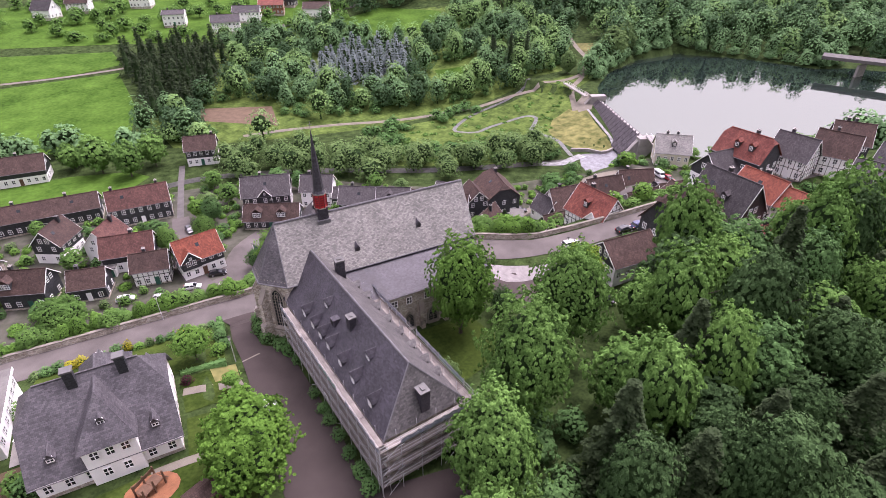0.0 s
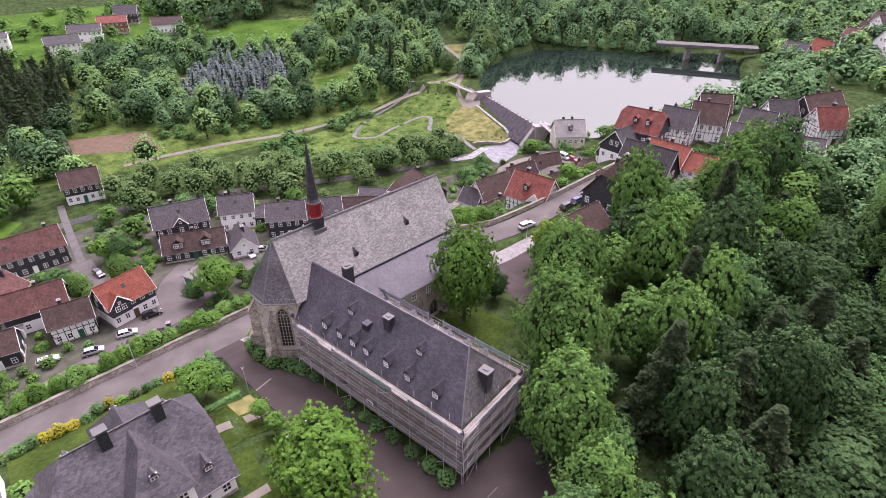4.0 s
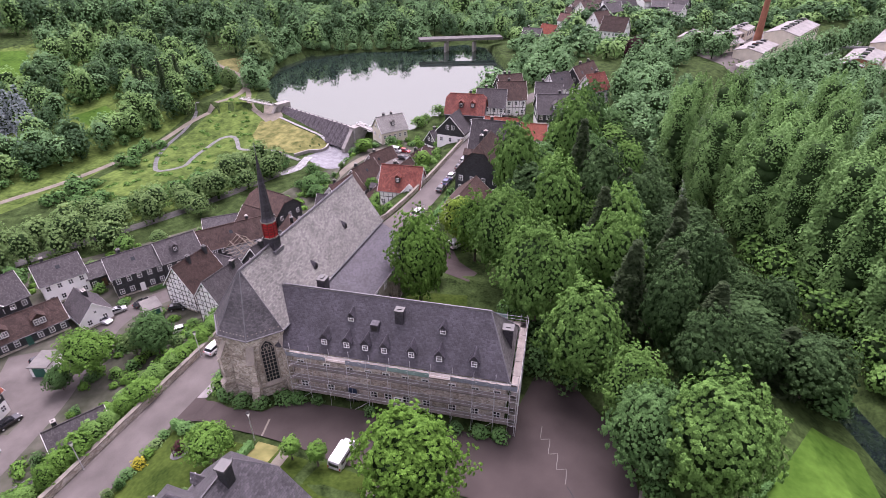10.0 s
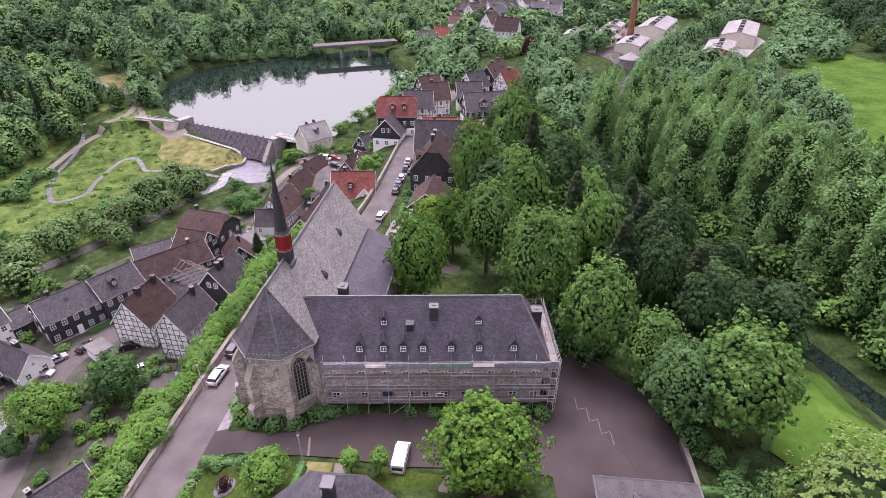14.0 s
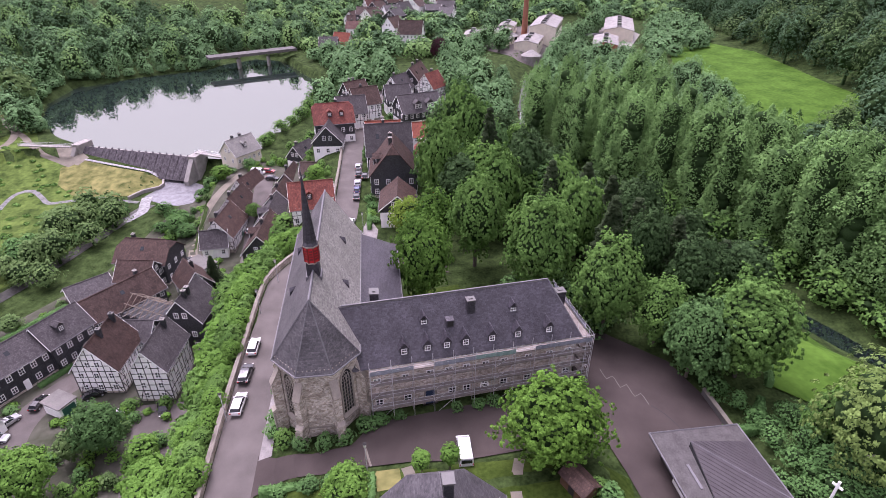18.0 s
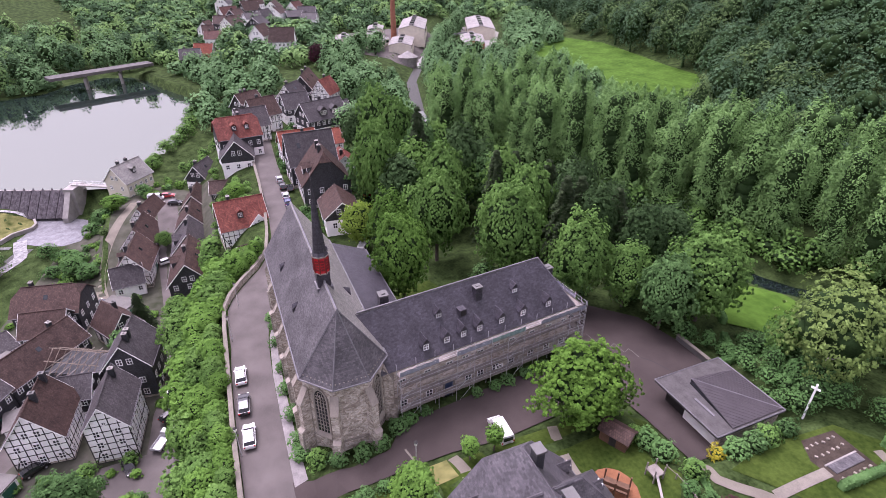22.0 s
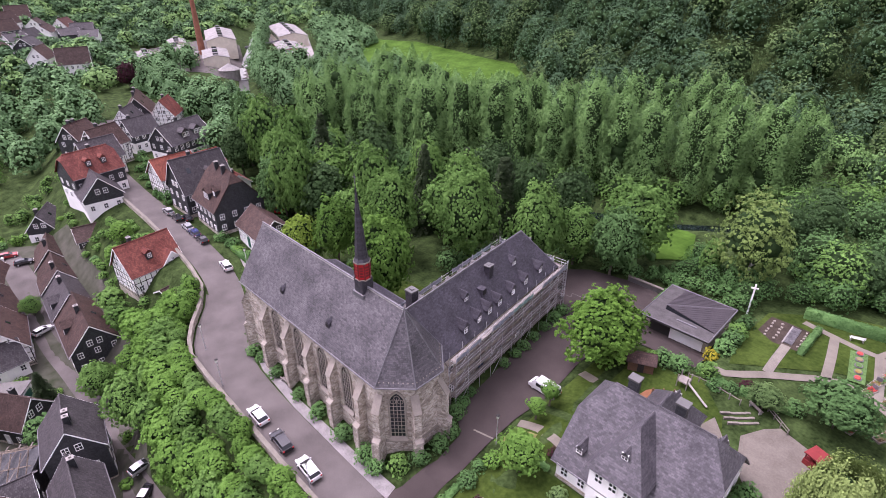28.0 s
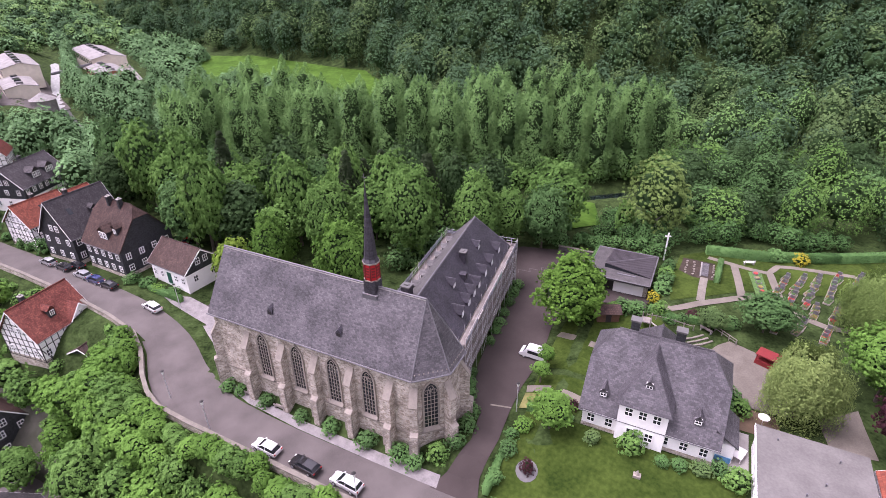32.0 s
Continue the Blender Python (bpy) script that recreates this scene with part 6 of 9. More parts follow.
def trunk_mesh(h, r, seed, material, limbs=6):
    key = (round(h), round(r, 1), seed % 3, material.name)
    if key not in TRUNKS:
        rs = random.Random(seed)
        mb = MB()
        a = Vector((0, 0, -0.5))
        for k in range(4):
            b = Vector((rs.uniform(-0.15, 0.15) * k * r, rs.uniform(-0.15, 0.15) * k * r, h * (k + 1) / 4))
            mb.rod(a, b, r * (1 - 0.17 * k), 7, r * (1 - 0.17 * (k + 1)))
            a = b
        for k in range(limbs):
            ang = 2 * math.pi * k / limbs + rs.uniform(-0.3, 0.3)
            z0 = h * rs.uniform(0.45, 0.95)
            ln = h * rs.uniform(0.35, 0.6)
            mb.rod((0, 0, z0), (ln * 0.7 * math.cos(ang), ln * 0.7 * math.sin(ang), z0 + ln * 0.7), r * 0.38, 5, r * 0.1)
        TRUNKS[key] = mb.mesh("trunk", material)
    return TRUNKS[key]


def tree(x, y, radius, height, kind="ash", shape="round", seed=1, dense=2.6, label=None, z=None, clear=0.08, bark=None, group="", size=None):
    """A tree with a tapered trunk, limbs and a leafy crown. height: to its top; clear: the bare part of the trunk."""
    z = ground_z(x, y) if z is None else z
    names = {"lime": "bright green lime tree", "linden": "deep green lime tree", "birch": "airy light green birch", "shade": "tall dull green broadleaf tree", "ash": "broad leafy ash tree", "dark": "dense dark green broadleaf tree", "olive": "grey-green willow tree", "willow": "weeping willow tree", "yellow": "yellow-green maple tree", "purple": "purple-leaved tree",
             "spruce": "dark tall spruce", "blue": "blue spruce", "shrub": "rounded green shrub", "gold": "golden round shrub", "wood": "woodland tree", "poplar": "slender poplar"}
    t = thing("conifer" if shape == "conifer" else "tree", label or (names[kind] + " in full summer leaf"), "tree", pose(x, y, z, 0, 0, (seed * 77) % 360), group)
    bark = bark or BARK
    part("trunk", trunk_mesh(height * (0.5 if shape != "conifer" else 0.9), max(0.14, height * 0.018), seed, bark, 6 if shape != "conifer" else 0), bark, t)
    if shape == "conifer":
        n = int(5200 * min(dense, 1.6))
        me = crown_mesh(kind, shape, seed % 3, n, 0, 0.2 if size is None else size, 4.0, 20.0)
        part("crown", me, LEAF[kind], t, m=Matrix.Diagonal((radius / 4.0, radius / 4.0, height / 20.0, 1)))
    else:
        n = int(10000 * dense * (1.0 if size is not None else (1.7 if radius > 4 else 0.8)))
        lumps = int(np.clip(n / 20, 120, 2200)) if shape == "round" else 60
        me = crown_mesh(kind, shape, seed % 4, n, lumps, (0.115 if radius > 4 else 0.165) if size is None else size * 1.0, 5.0, 5.0 if shape != "tall" else 9.0)
        rz = height * (1 - clear) / 2
        part("crown", me, LEAF[kind], t, m=Matrix.Translation((0, 0, height - rz * 0.97)) @ Matrix.Diagonal((radius / 5.0 * 1.02, radius / 5.0 * 1.02, rz / (5.0 if shape != "tall" else 9.0) * 1.05, 1)))
    return t


def shrub(x, y, r, h, kind="shrub", seed=1, label=None, z=None):
    z = ground_z(x, y) if z is None else z
    lab = label or {"shrub": "rounded green leafy garden shrub", "gold": "golden yellow-green clipped shrub", "dark": "dark dense evergreen garden shrub", "ash": "light green leafy garden shrub", "purple": "purple-leaved shrub in a bed", "olive": "grey-green leafy garden shrub", "lime": "bright green leafy garden shrub"}.get(kind, "dense green leafy garden shrub")
    t = thing("shrub", lab, "shrub", pose(x, y, z, 0, 0, (seed * 53) % 360))
    me = crown_mesh(kind, "round", 10 + seed % 3, 900, 70, 0.095, 1.0, 1.0)
    part("foliage", me, LEAF[kind], t, m=Matrix.Translation((0, 0, h * 0.42)) @ Matrix.Diagonal((r * 1.05, r * 1.05, h * 0.58, 1)))
    return t


def wood(name, places, kind, material, label, n_leaf, size, shape="round", variants=5, aspect=1.0, seed=1):
    """A stand of trees too many to count, in one mesh: places are x, y, radius, height."""
    rs = np.random.default_rng(seed)
    protos = []
    for k in range(variants):
        if shape == "conifer":
            p, u = conifer_points(rs, n_leaf, 12)
            core = [(0.4 * math.cos(a), 0.4 * math.sin(a)) for a in np.linspace(0, 2 * math.pi, 7)[:-1]]
            cv = np.array([(x, y, 0.08) for x, y in core] + [(0, 0, 0.95)])
            cq = np.array([(i, (i + 1) % 6, 6, 6) for i in range(6)])
        else:
            p, u, c, r = crown_points(rs, n_leaf, shape, int(np.clip(n_leaf / 6, 60, 400)) if shape == "round" else 30, 1.25, 0.45)
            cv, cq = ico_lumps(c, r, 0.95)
        if shape == "round":
            # skirts of the crown spread toward the ground
            p = p * np.stack([1 + 0.4 * np.clip(-p[:, 2], 0, 1)] * 2 + [np.ones(len(p))], 1)
        protos.append((p, u, cv, cq))
    vs, qs, off = [], [], 0
    for i, (x, y, r, h) in enumerate(places):
        p, u, cv, cq = protos[i % variants]
        a = rs.random() * 2 * np.pi
        rot = np.array([[math.cos(a), -math.sin(a), 0], [math.sin(a), math.cos(a), 0], [0, 0, 1]])
        if shape == "conifer":
            sc, lift = np.array([r, r, h]), 0.0
        else:
            rz = h * 0.5
            r *= 1.25 if shape == "tall" else 1.08
            sc, lift = np.array([r, r, rz / (3.2 if shape == "tall" else 1.25)]), h - rz
        z = ground_z(x, y)
        base = np.array([x, y, z + lift])
        v, q = leaf_quads(rs, (p * sc) @ rot.T + base, u @ rot.T, size * (0.85 + 0.3 * rs.random()), {"round": 0.28, "tall": 0.3, "conifer": 0.3}[shape])
        vs.append(v)
        qs.append(q + off)
        off += len(v)
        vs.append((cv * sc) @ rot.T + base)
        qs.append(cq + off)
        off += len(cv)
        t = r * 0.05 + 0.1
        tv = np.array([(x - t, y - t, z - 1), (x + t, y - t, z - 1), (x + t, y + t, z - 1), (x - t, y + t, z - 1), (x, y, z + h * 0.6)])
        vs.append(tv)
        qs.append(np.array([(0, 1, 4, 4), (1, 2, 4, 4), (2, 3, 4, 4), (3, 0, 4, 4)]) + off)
        off += 5
    return tagged(new(name, quad_mesh(name, np.concatenate(vs), np.concatenate(qs), material)), label, "wood", kind="stuff")


def mixed_wood(name, places, kinds, shares, label, n_leaf, size, seed=1):
    """A wood of trees of several greens, one mesh for each green."""
    rs = random.Random(seed)
    pick = [rs.choices(range(len(kinds)), shares)[0] for _ in places]
    for k, kind in enumerate(kinds):
        some = [p for p, i in zip(places, pick) if i == k]
        wood(name, some, kind, LEAF[kind], label[k], n_leaf, size, seed=seed + 100 * k)


def scatter(poly, gap, r, h, seed, keep=1.0, jitter=0.42, avoid=()):
    """Jittered places inside an outline, as x, y, radius, height."""
    rs = random.Random(seed)
    xs, ys = [p[0] for p in poly], [p[1] for p in poly]
    out = []
    y = min(ys)
    row = 0
    while y < max(ys):
        x = min(xs) + (gap / 2 if row % 2 else 0)
        while x < max(xs):
            px, py = x + rs.uniform(-jitter, jitter) * gap, y + rs.uniform(-jitter, jitter) * gap
            k = rs.uniform(0.72, 1.3)
            hk = rs.uniform(0.68, 1.28)
            if rs.random() < keep and inside(np.array(px), np.array(py), poly) and not any(math.hypot(px - a, py - b) < c for a, b, c in avoid):
                out.append((px, py, r * k, h * hk))
            x += gap
        y += gap * 0.87
        row += 1
    return out


# ---- village houses on the valley floor ----
V = -18.0
house(50, -94, V, 178, 24, 7, 4.3, 7.2, "slate", "brown", skylights=3, extra="in a row", chimneys=(0.2, 0.7))
house(28, -86.5, V, 178, 14.5, 7.5, 5.6, 9.2, "slate", "rust", skylights=2, chimneys=(0.1, 0.85))
house(59.5, -129.5, V, 175, 14, 8, 4.6, 8.2, "slate", "brown", skirt="white", chimneys=(0.5,))
house(7.8, -119, V, 167, 9.5, 7, 5.6, 9.0, "slate", "brown", skirt="white", chimneys=(0.9,))
house(-4, -76, V, 163, 12.5, 8, 5.8, 9.8, "slate", "grey", skirt="white", cross=(0.48, -1, 3.2), skylights=1, chimneys=(0.4,))
house(-17.5, -72, V, 152, 8.5, 7.5, 5.6, 8.8, "white", "grey", skylights=1, extra="beside a garden")
house(-22.6, -68.6, V, 152, 4.0, 6.0, 3.4, 5.2, "slate", "grey", chimneys=(), rows=1)
house(-25.5, -59, V, 147, 10.5, 7.5, 5.6, 8.8, "slate", "grey", skylights=1, extra="and green shutters", chimneys=(0.3,))
house(-33, -53.5, V, 150, 8.5, 7.5, 5.8, 9.2, "slate", "grey", dormers=((0.4, -1),), chimneys=())
house(-3, -66, V, 155, 14, 7, 3.0, 6.0, "slate", "brown", dormers=((0.25, -2), (0.7, -2)), rows=1, chimneys=(0.5,))
house(-12, -59, V, 70, 8, 6, 2.8, 5.8, "white", "grey", rows=1, chimneys=(0.4, 0.5))
house(47, -75, V, 60, 8, 7, 5.4, 9.0, "slate", "brown", skirt="white", skylights=2)
house(36, -69, V, 60, 8, 7, 5.2, 9.0, "white", "rust", skirt="white", chimneys=(0.2,))
house(31.5, -62.5, V, 170, 11, 7, 4.8, 8.2, "slate", "rust", skirt="white", chimneys=(0.6,))
house(27.5, -53.5, V, 170, 7.5, 6.2, 4.4, 7.2, "timber", "brown", chimneys=(0.4,))
house(40, -53.5, V, 167, 7.0, 6, 3.8, 6.6, "slate", "brown", rows=1)
house(51.5, -57, V, 160, 9, 7, 4.6, 8.0, "slate", "brown", dormers=((0.2, -2),), extra="and green door")
house(62, -67, V, 150, 8, 7, 5.4, 8.8, "stone", "grey", chimneys=(0.4,))
house(70, -80, V, 170, 9, 7, 5.4, 8.8, "slate", "brown")
house(66, -55, V, 168, 9, 7, 5.0, 8.2, "slate", "brown", skylights=1)
house(17.5, -53, V, -169, 9.5, 7, 5.0, 8.8, "slate", "orange", skirt="white", skylights=1, chimneys=(), extra="and small cross gable", cross=(0.22, -1, 4.0))
house(13, -33.5, V, 150, 8, 6, 2.6, 5.0, "slate", "grey", rows=1, chimneys=(0.2,), extra="below the road")
house(24, -30, V, 160, 9, 6, 2.6, 5.0, "slate", "grey", rows=1, chimneys=())
house(45, -32, V, 172, 10, 6.5, 3.0, 5.8, "slate", "brown", rows=1, chimneys=(0.3,))
house(-25.2, -41.8, V, -6, 9, 7.8, 5.8, 10.8, "timber", "brown", skylights=1, chimneys=(0.1, 0.6))
house(-22.2, -31.6, V, -6, 9.4, 6, 7.4, 11.4, "timber", "grey", rows=3, chimneys=(0.2,))
house(-35, -29.4, V, -10, 8.5, 7.5, 7.6, 12.0, "slate", "grey", rows=2, chimneys=(0.6, 0.75))
house(-31.5, -38.5, V, 82, 6, 6, 5.4, 7.8, "slate", "grey", chimneys=())
house(-43, -46, V, 140, 15, 7.5, 5.4, 8.8, "slate", "brown", skylights=1, extra="and white windows", chimneys=(0.8,))
house(-61, -46, V, 78, 12, 9, 5.8, 9.6, "slate", "brown", hip=0.4, skylights=1)
house(-53.6, -46, V, 80, 7.5, 7.0, 5.0, 8.2, "slate", "brown", chimneys=())
house(-52.5, -57, V, 130, 8.5, 6, 2.4, 4.4, "white", "grey", rows=1, chimneys=())
house(-50.8, -34, V, 33, 7, 6.2, 4.2, 7.8, "slate", "brown", chimneys=(0.5,), rows=1, extra="behind the ruined roof")
for sx_, sy_, yaw_, gl, gw_, gh in ((-60.2, -34.6, 54, 6.4, 3.4, 2.8), (-30.4, -47.5, 10, 4.6, 3.0, 2.5), (-17.2, -47.5, 60, 4.2, 3.0, 2.5), (2.5, -53.5, 20, 4.4, 3.2, 2.4), (-48.5, -52.5, 48, 4.0, 2.8, 2.4), (36.5, -60.5, 80, 4.2, 3.0, 2.4)):
    ga = thing("garage", "low rendered garage with a pale flat felt roof", "garage", pose(sx_, sy_, V, 0, 0, yaw_), "village garages")
    part("wall", MB().box(-gl / 2, gl / 2, -gw_ / 2, gw_ / 2, -2, gh), WHITE, ga)
    part("flat_roof", MB().box(-gl / 2 - 0.25, gl / 2 + 0.25, -gw_ / 2 - 0.25, gw_ / 2 + 0.25, gh, gh + 0.18), PALEFELT, ga)
    part("door", MB().box(gl / 2, gl / 2 + 0.05, -1.1, 1.1, 0, 2.1), GREENPAINT, ga)
house(-74.6, -31.6, -17.4, 172, 11.4, 7.2, 4.4, 8.8, "timber", "brown", dormers=((0.3, 1),), skylights=1)
house(-85.6, -30.6, -16.8, 170, 10.4, 7.2, 4.4, 8.8, "timber", "brown", skylights=1)
house(-95.8, -29.2, -16.0, 158, 9.4, 7, 4.2, 8.6, "timber", "brown", skylights=2)
house(-68.8, -33.2, -17.6, 95, 6, 5.4, 3.2, 6.4, "slate", "grey", skirt="white", rows=1, chimneys=())
house(-64.4, -19.6, -17.2, 176, 14, 8.4, 5.2, 9.8, "slate", "brown", dormers=((0.5, 2),), skylights=1, chimneys=(0.5,))
house(-77.2, -19.2, -16.8, 176, 11.2, 8.0, 5.0, 9.4, "slate", "grey", dormers=((0.3, 2),), chimneys=(0.6,))
house(-87.6, -18.4, -16.0, 174, 9.8, 7.8, 4.8, 9.0, "slate", "brown", skylights=1)
house(-97.4, -17.2, -15.0, 170, 9.2, 7.4, 4.4, 8.6, "slate", "brown", chimneys=(0.4,))
house(-110, -14.5, -11.0, 150, 8, 6.2, 4.0, 7.6, "slate", "grey", skirt="white", skylights=1)
house(-89.5, -8.6, -7.5, 82, 8, 5.2, 3.0, 5.2, "slate", "brown", rows=1, chimneys=())
house(-114.6, -34.2, -12.6, 140, 9.5, 7.5, 6.2, 10.2, "cream", "pale", name="mill_house", extra="beside the weir", chimneys=(0.3, 0.6), dormers=((0.5, -1),))

# ---- houses on the upper road ----
house(-60.4, -7.0, -5.0, 97, 9.5, 8.0, 4.6, 9.2, "timber", "red", dormers=((0.45, -1),), cross=(0.8, -1, 3.6), chimneys=(0.3,), extra="beside the road")
house(-51, -6.0, -5.5, 100, 5.0, 4.5, 2.2, 3.4, "slate", "brown", rows=1, chimneys=(), gable_win=False, name="shed")
house(-49.3, 12.4, 0.2, -4, 9.5, 7.2, 3.6, 6.6, "slate", "brown", skirt="white", rows=2, chimneys=(), extra="set behind a hedge")
house(-63.5, 12.2, 0.2, 178, 10.5, 10.5, 5.6, 12.2, "slate", "brown", hip=0.3, dormers=((0.45, 2), (0.2, 1)), chimneys=(0.35, 0.65), rows=3, extra="by the road")
house(-75.5, 11.6, 0.3, 92, 11, 8.6, 5.8, 12.0, "slate", "grey", dormers=((0.4, 1), (0.6, -1)), skylights=2, rows=2, chimneys=(0.4,))
house(-88, 10.6, 0.4, 92, 9, 8, 5.2, 8.8, "timber", "orange", skylights=1, chimneys=(0.5,))
house(-88.6, 18.2, 0.4, 96, 7.5, 7, 5.0, 7.8, "white", "orange", chimneys=())
house(-78.5, 20.2, 0.5, 178, 7, 5.5, 2.6, 4.8, "white", "red", rows=1, chimneys=(0.3,))
house(-101.5, -3.4, 0.0, 98, 11, 9, 6.4, 10.8, "slate", "red", skirt="white", hip=0.25, dormers=((0.4, -1), (0.7, -1)), chimneys=(0.6,))
house(-94, -4.6, -1.0, 176, 7, 8, 4.2, 8.4, "slate", "grey", skirt="white", chimneys=())
house(-112, 1.5, 0.4, 100, 8.5, 7, 5.4, 9.6, "timber", "grey", chimneys=(0.3,))
house(-121, 5.6, 0.4, 112, 8.5, 7.5, 5.6, 10, "timber", "brown", chimneys=(0.4,))
house(-132.5, 2.4, 0.4, 125, 8, 7, 5.4, 9.4, "slate", "brown", chimneys=(0.3, 0.5))
house(-111.5, 22.0, 0.5, 108, 13, 9, 5.6, 9.8, "slate", "grey", skirt="white", dormers=((0.4, -2), (0.7, -2)), chimneys=(0.5,))
house(-124.4, 29.5, 0.5, 110, 8, 6, 3.2, 5.6, "white", "grey", rows=1)
house(-127, 16.5, 0.5, 100, 8, 7, 5.2, 9.0, "slate", "grey", skirt="white")
house(-139.5, 17.8, 0.5, 140, 8, 7, 5.2, 9.4, "timber", "grey", skylights=1)
house(-150, 24.5, 0.5, 158, 14, 8, 5.6, 10.6, "slate", "brown", skylights=3, chimneys=(0.4, 0.8))
house(-140.5, 29.5, 0.5, 140, 8, 7, 5.4, 9.8, "timber", "red", chimneys=(0.6,))

# ---- the far end of the town ----
rt = random.Random(21)
TOWN = [(-301, 1, "white", "rust"), (-299, 11, "white", "brown"), (-276, -6.5, "white", "orange"), (-263, -13.6, "slate", "grey"), (-254, 21.5, "white", "brown"), (-239, 30, "white", "brown"), (-312, 8, "slate", "brown"), (-310, 23, "white", "grey"),
        (-321, 15, "slate", "brown"), (-319, 31, "white", "grey"), (-332, 41, "white", "brown"), (-330, 51, "slate", "grey"), (-326, 60, "white", "grey"), (-350, 26, "slate", "brown"), (-340, 12, "white", "rust"), (-355, 42, "white", "brown"),
        (-345, 62, "slate", "grey"), (-366, 30, "white", "brown"), (-372, 12, "white", "grey"), (-385, 40, "slate", "brown"), (-366, 58, "white", "rust"), (-332, 0, "slate", "brown"), (-290, 24, "slate", "grey"), (-352, -2, "white", "brown")]
for k, (x, y, w, roof_) in enumerate(TOWN):
    house(x, y, ground_z(x, y) + 0.3, rt.uniform(60, 160), rt.uniform(9, 12), rt.uniform(7.5, 9), rt.uniform(5.6, 7.5), rt.uniform(9.5, 12), w, roof_, extra="in the town")
# farmsteads and houses across the valley
for k, (x, y, w, r_) in enumerate([(-26, -259, "white", "grey"), (-40, -273, "white", "grey"), (-3, -279, "white", "grey"), (-56, -282, "brick", "red"), (-79, -269, "white", "brown"), (58, -315, "white", "grey"), (42, -322, "white", "brown"), (-68, -296, "slate", "grey"), (10, -321, "white", "grey")]):
    house(x, y, ground_z(x, y) + 0.3, rt.uniform(140, 175), rt.uniform(11, 15), rt.uniform(8, 9), rt.uniform(4.5, 6.2), rt.uniform(7.5, 9.5), w, r_, extra="across the valley")

# ---- works by the river: halls and brick stack ----
GREYHALL = mat("pale fibre cement roofing", (0.2, 0.19, 0.18), 0.75, 0.35, 3, 2, 0.1)


def hall(x, y, yaw, L, W, eave, ridge, lights=6, walls=None, label="pale sheet-roofed factory hall with roof lights"):
    h = thing("factory_hall", label, "factory", pose(x, y, ground_z(x, y) + 0.2, 0, 0, yaw))
    hx, hy = L / 2, W / 2
    prof = [(-hy, -3), (hy, -3), (hy, eave), (0, ridge - 0.1), (-hy, eave)]
    part("wall", MB().add([(-hx, a, b) for a, b in prof] + [(hx, a, b) for a, b in prof], [(4, 3, 2, 1, 0), (5, 6, 7, 8, 9)] + [(i, (i + 1) % 5, 5 + (i + 1) % 5, 5 + i) for i in range(5)]), walls or CREAM, h)
    for s in (-1, 1):
        q = [(-hx - 0.3, s * (hy + 0.3), eave), (hx + 0.3, s * (hy + 0.3), eave), (hx + 0.3, 0, ridge), (-hx - 0.3, 0, ridge)]
        part("roof_slope", MB().slab(q if s < 0 else q[::-1], 0.2), GREYHALL, h)
    for k in range(lights):
        xx = -hx + L * (k + 0.5) / lights
        part("roof_light", MB().box(xx - L / lights * 0.22, xx + L / lights * 0.22, -1.2, 1.2, ridge - 0.3, ridge + 0.6), GLASS if k % 2 else CHIMNEYTOP, h)
    for s in (-1, 1):
        for k in range(lights):
            part("window", MB().box(-hx + L * (k + 0.2) / lights, -hx + L * (k + 0.8) / lights, s * (hy + 0.02) - 0.03, s * (hy + 0.02) + 0.03, eave * 0.45, eave * 0.85), GLASS, h)
    return h


hall(-281, 114, 157, 44, 15, 7, 9.2, 9)
hall(-244, 93.5, 157, 26, 12, 4.2, 5.6, 4)
hall(-292, 164, 157, 54, 17, 6.5, 8.4, 10)
hall(-250, 139, 157, 30, 13, 4.2, 5.6, 5, BRICK, "low brick annexe of the works under a grey sheet roof")
hall(-238, 131, 157, 12, 10, 3.2, 4.2, 2, BRICK, "low brick annexe of the works under a grey sheet roof")
hall(-252, 82, 140, 16, 8, 3.5, 5, 3)
hall(-264, 78, 120, 14, 9, 5, 6, 3)
hall(-276, 86, 150, 14, 8, 4, 5.2, 3)
hall(-262, 66, 165, 18, 9, 4, 5.6, 3)
hall(-288, 92, 160, 16, 9, 5, 6.4, 3)
silo = thing("works_building", "round works building under a grey conical roof", "factory", pose(-219, 88, ground_z(-219, 88)))
ring_ = [(4.6 * math.cos(a), 4.6 * math.sin(a)) for a in np.linspace(0, 2 * math.pi, 17)[:-1]]
part("wall", MB().prism(ring_, -2, 3.6), CONCRETE, silo)
part("roof", MB().cone([(1.12 * x_, 1.12 * y_) for x_, y_ in ring_], 3.6, (0, 0, 6.4)), GREYHALL, silo)
pipe_ = thing("pipe_bridge", "narrow grey pipe bridge across the river at the works", "bridge")
part("deck", MB().rod((-266, 121, 1.0), (-275, 150, 1.0), 0.7, 6), LEAD, pipe_)
stack = thing("factory_chimney", "tall tapered red brick factory chimney", "chimney", pose(-268, 97, -4))
for k in range(8):
    r0, r1 = 2.0 - 0.14 * k, 2.0 - 0.14 * (k + 1)
    part("shaft", MB().rod((0, 0, -2 + 5.2 * k if k else -4), (0, 0, -2 + 5.2 * (k + 1)), r0, 14, r1), BRICK, stack)
part("rim", MB().rod((0, 0, 39.2), (0, 0, 40.4), 1.15, 14, 1.15), BRICK, stack)
part("ladder", MB().rod((-1.9, 0, 0), (-1.0, 0, 39), 0.06, 4), STEEL, stack)

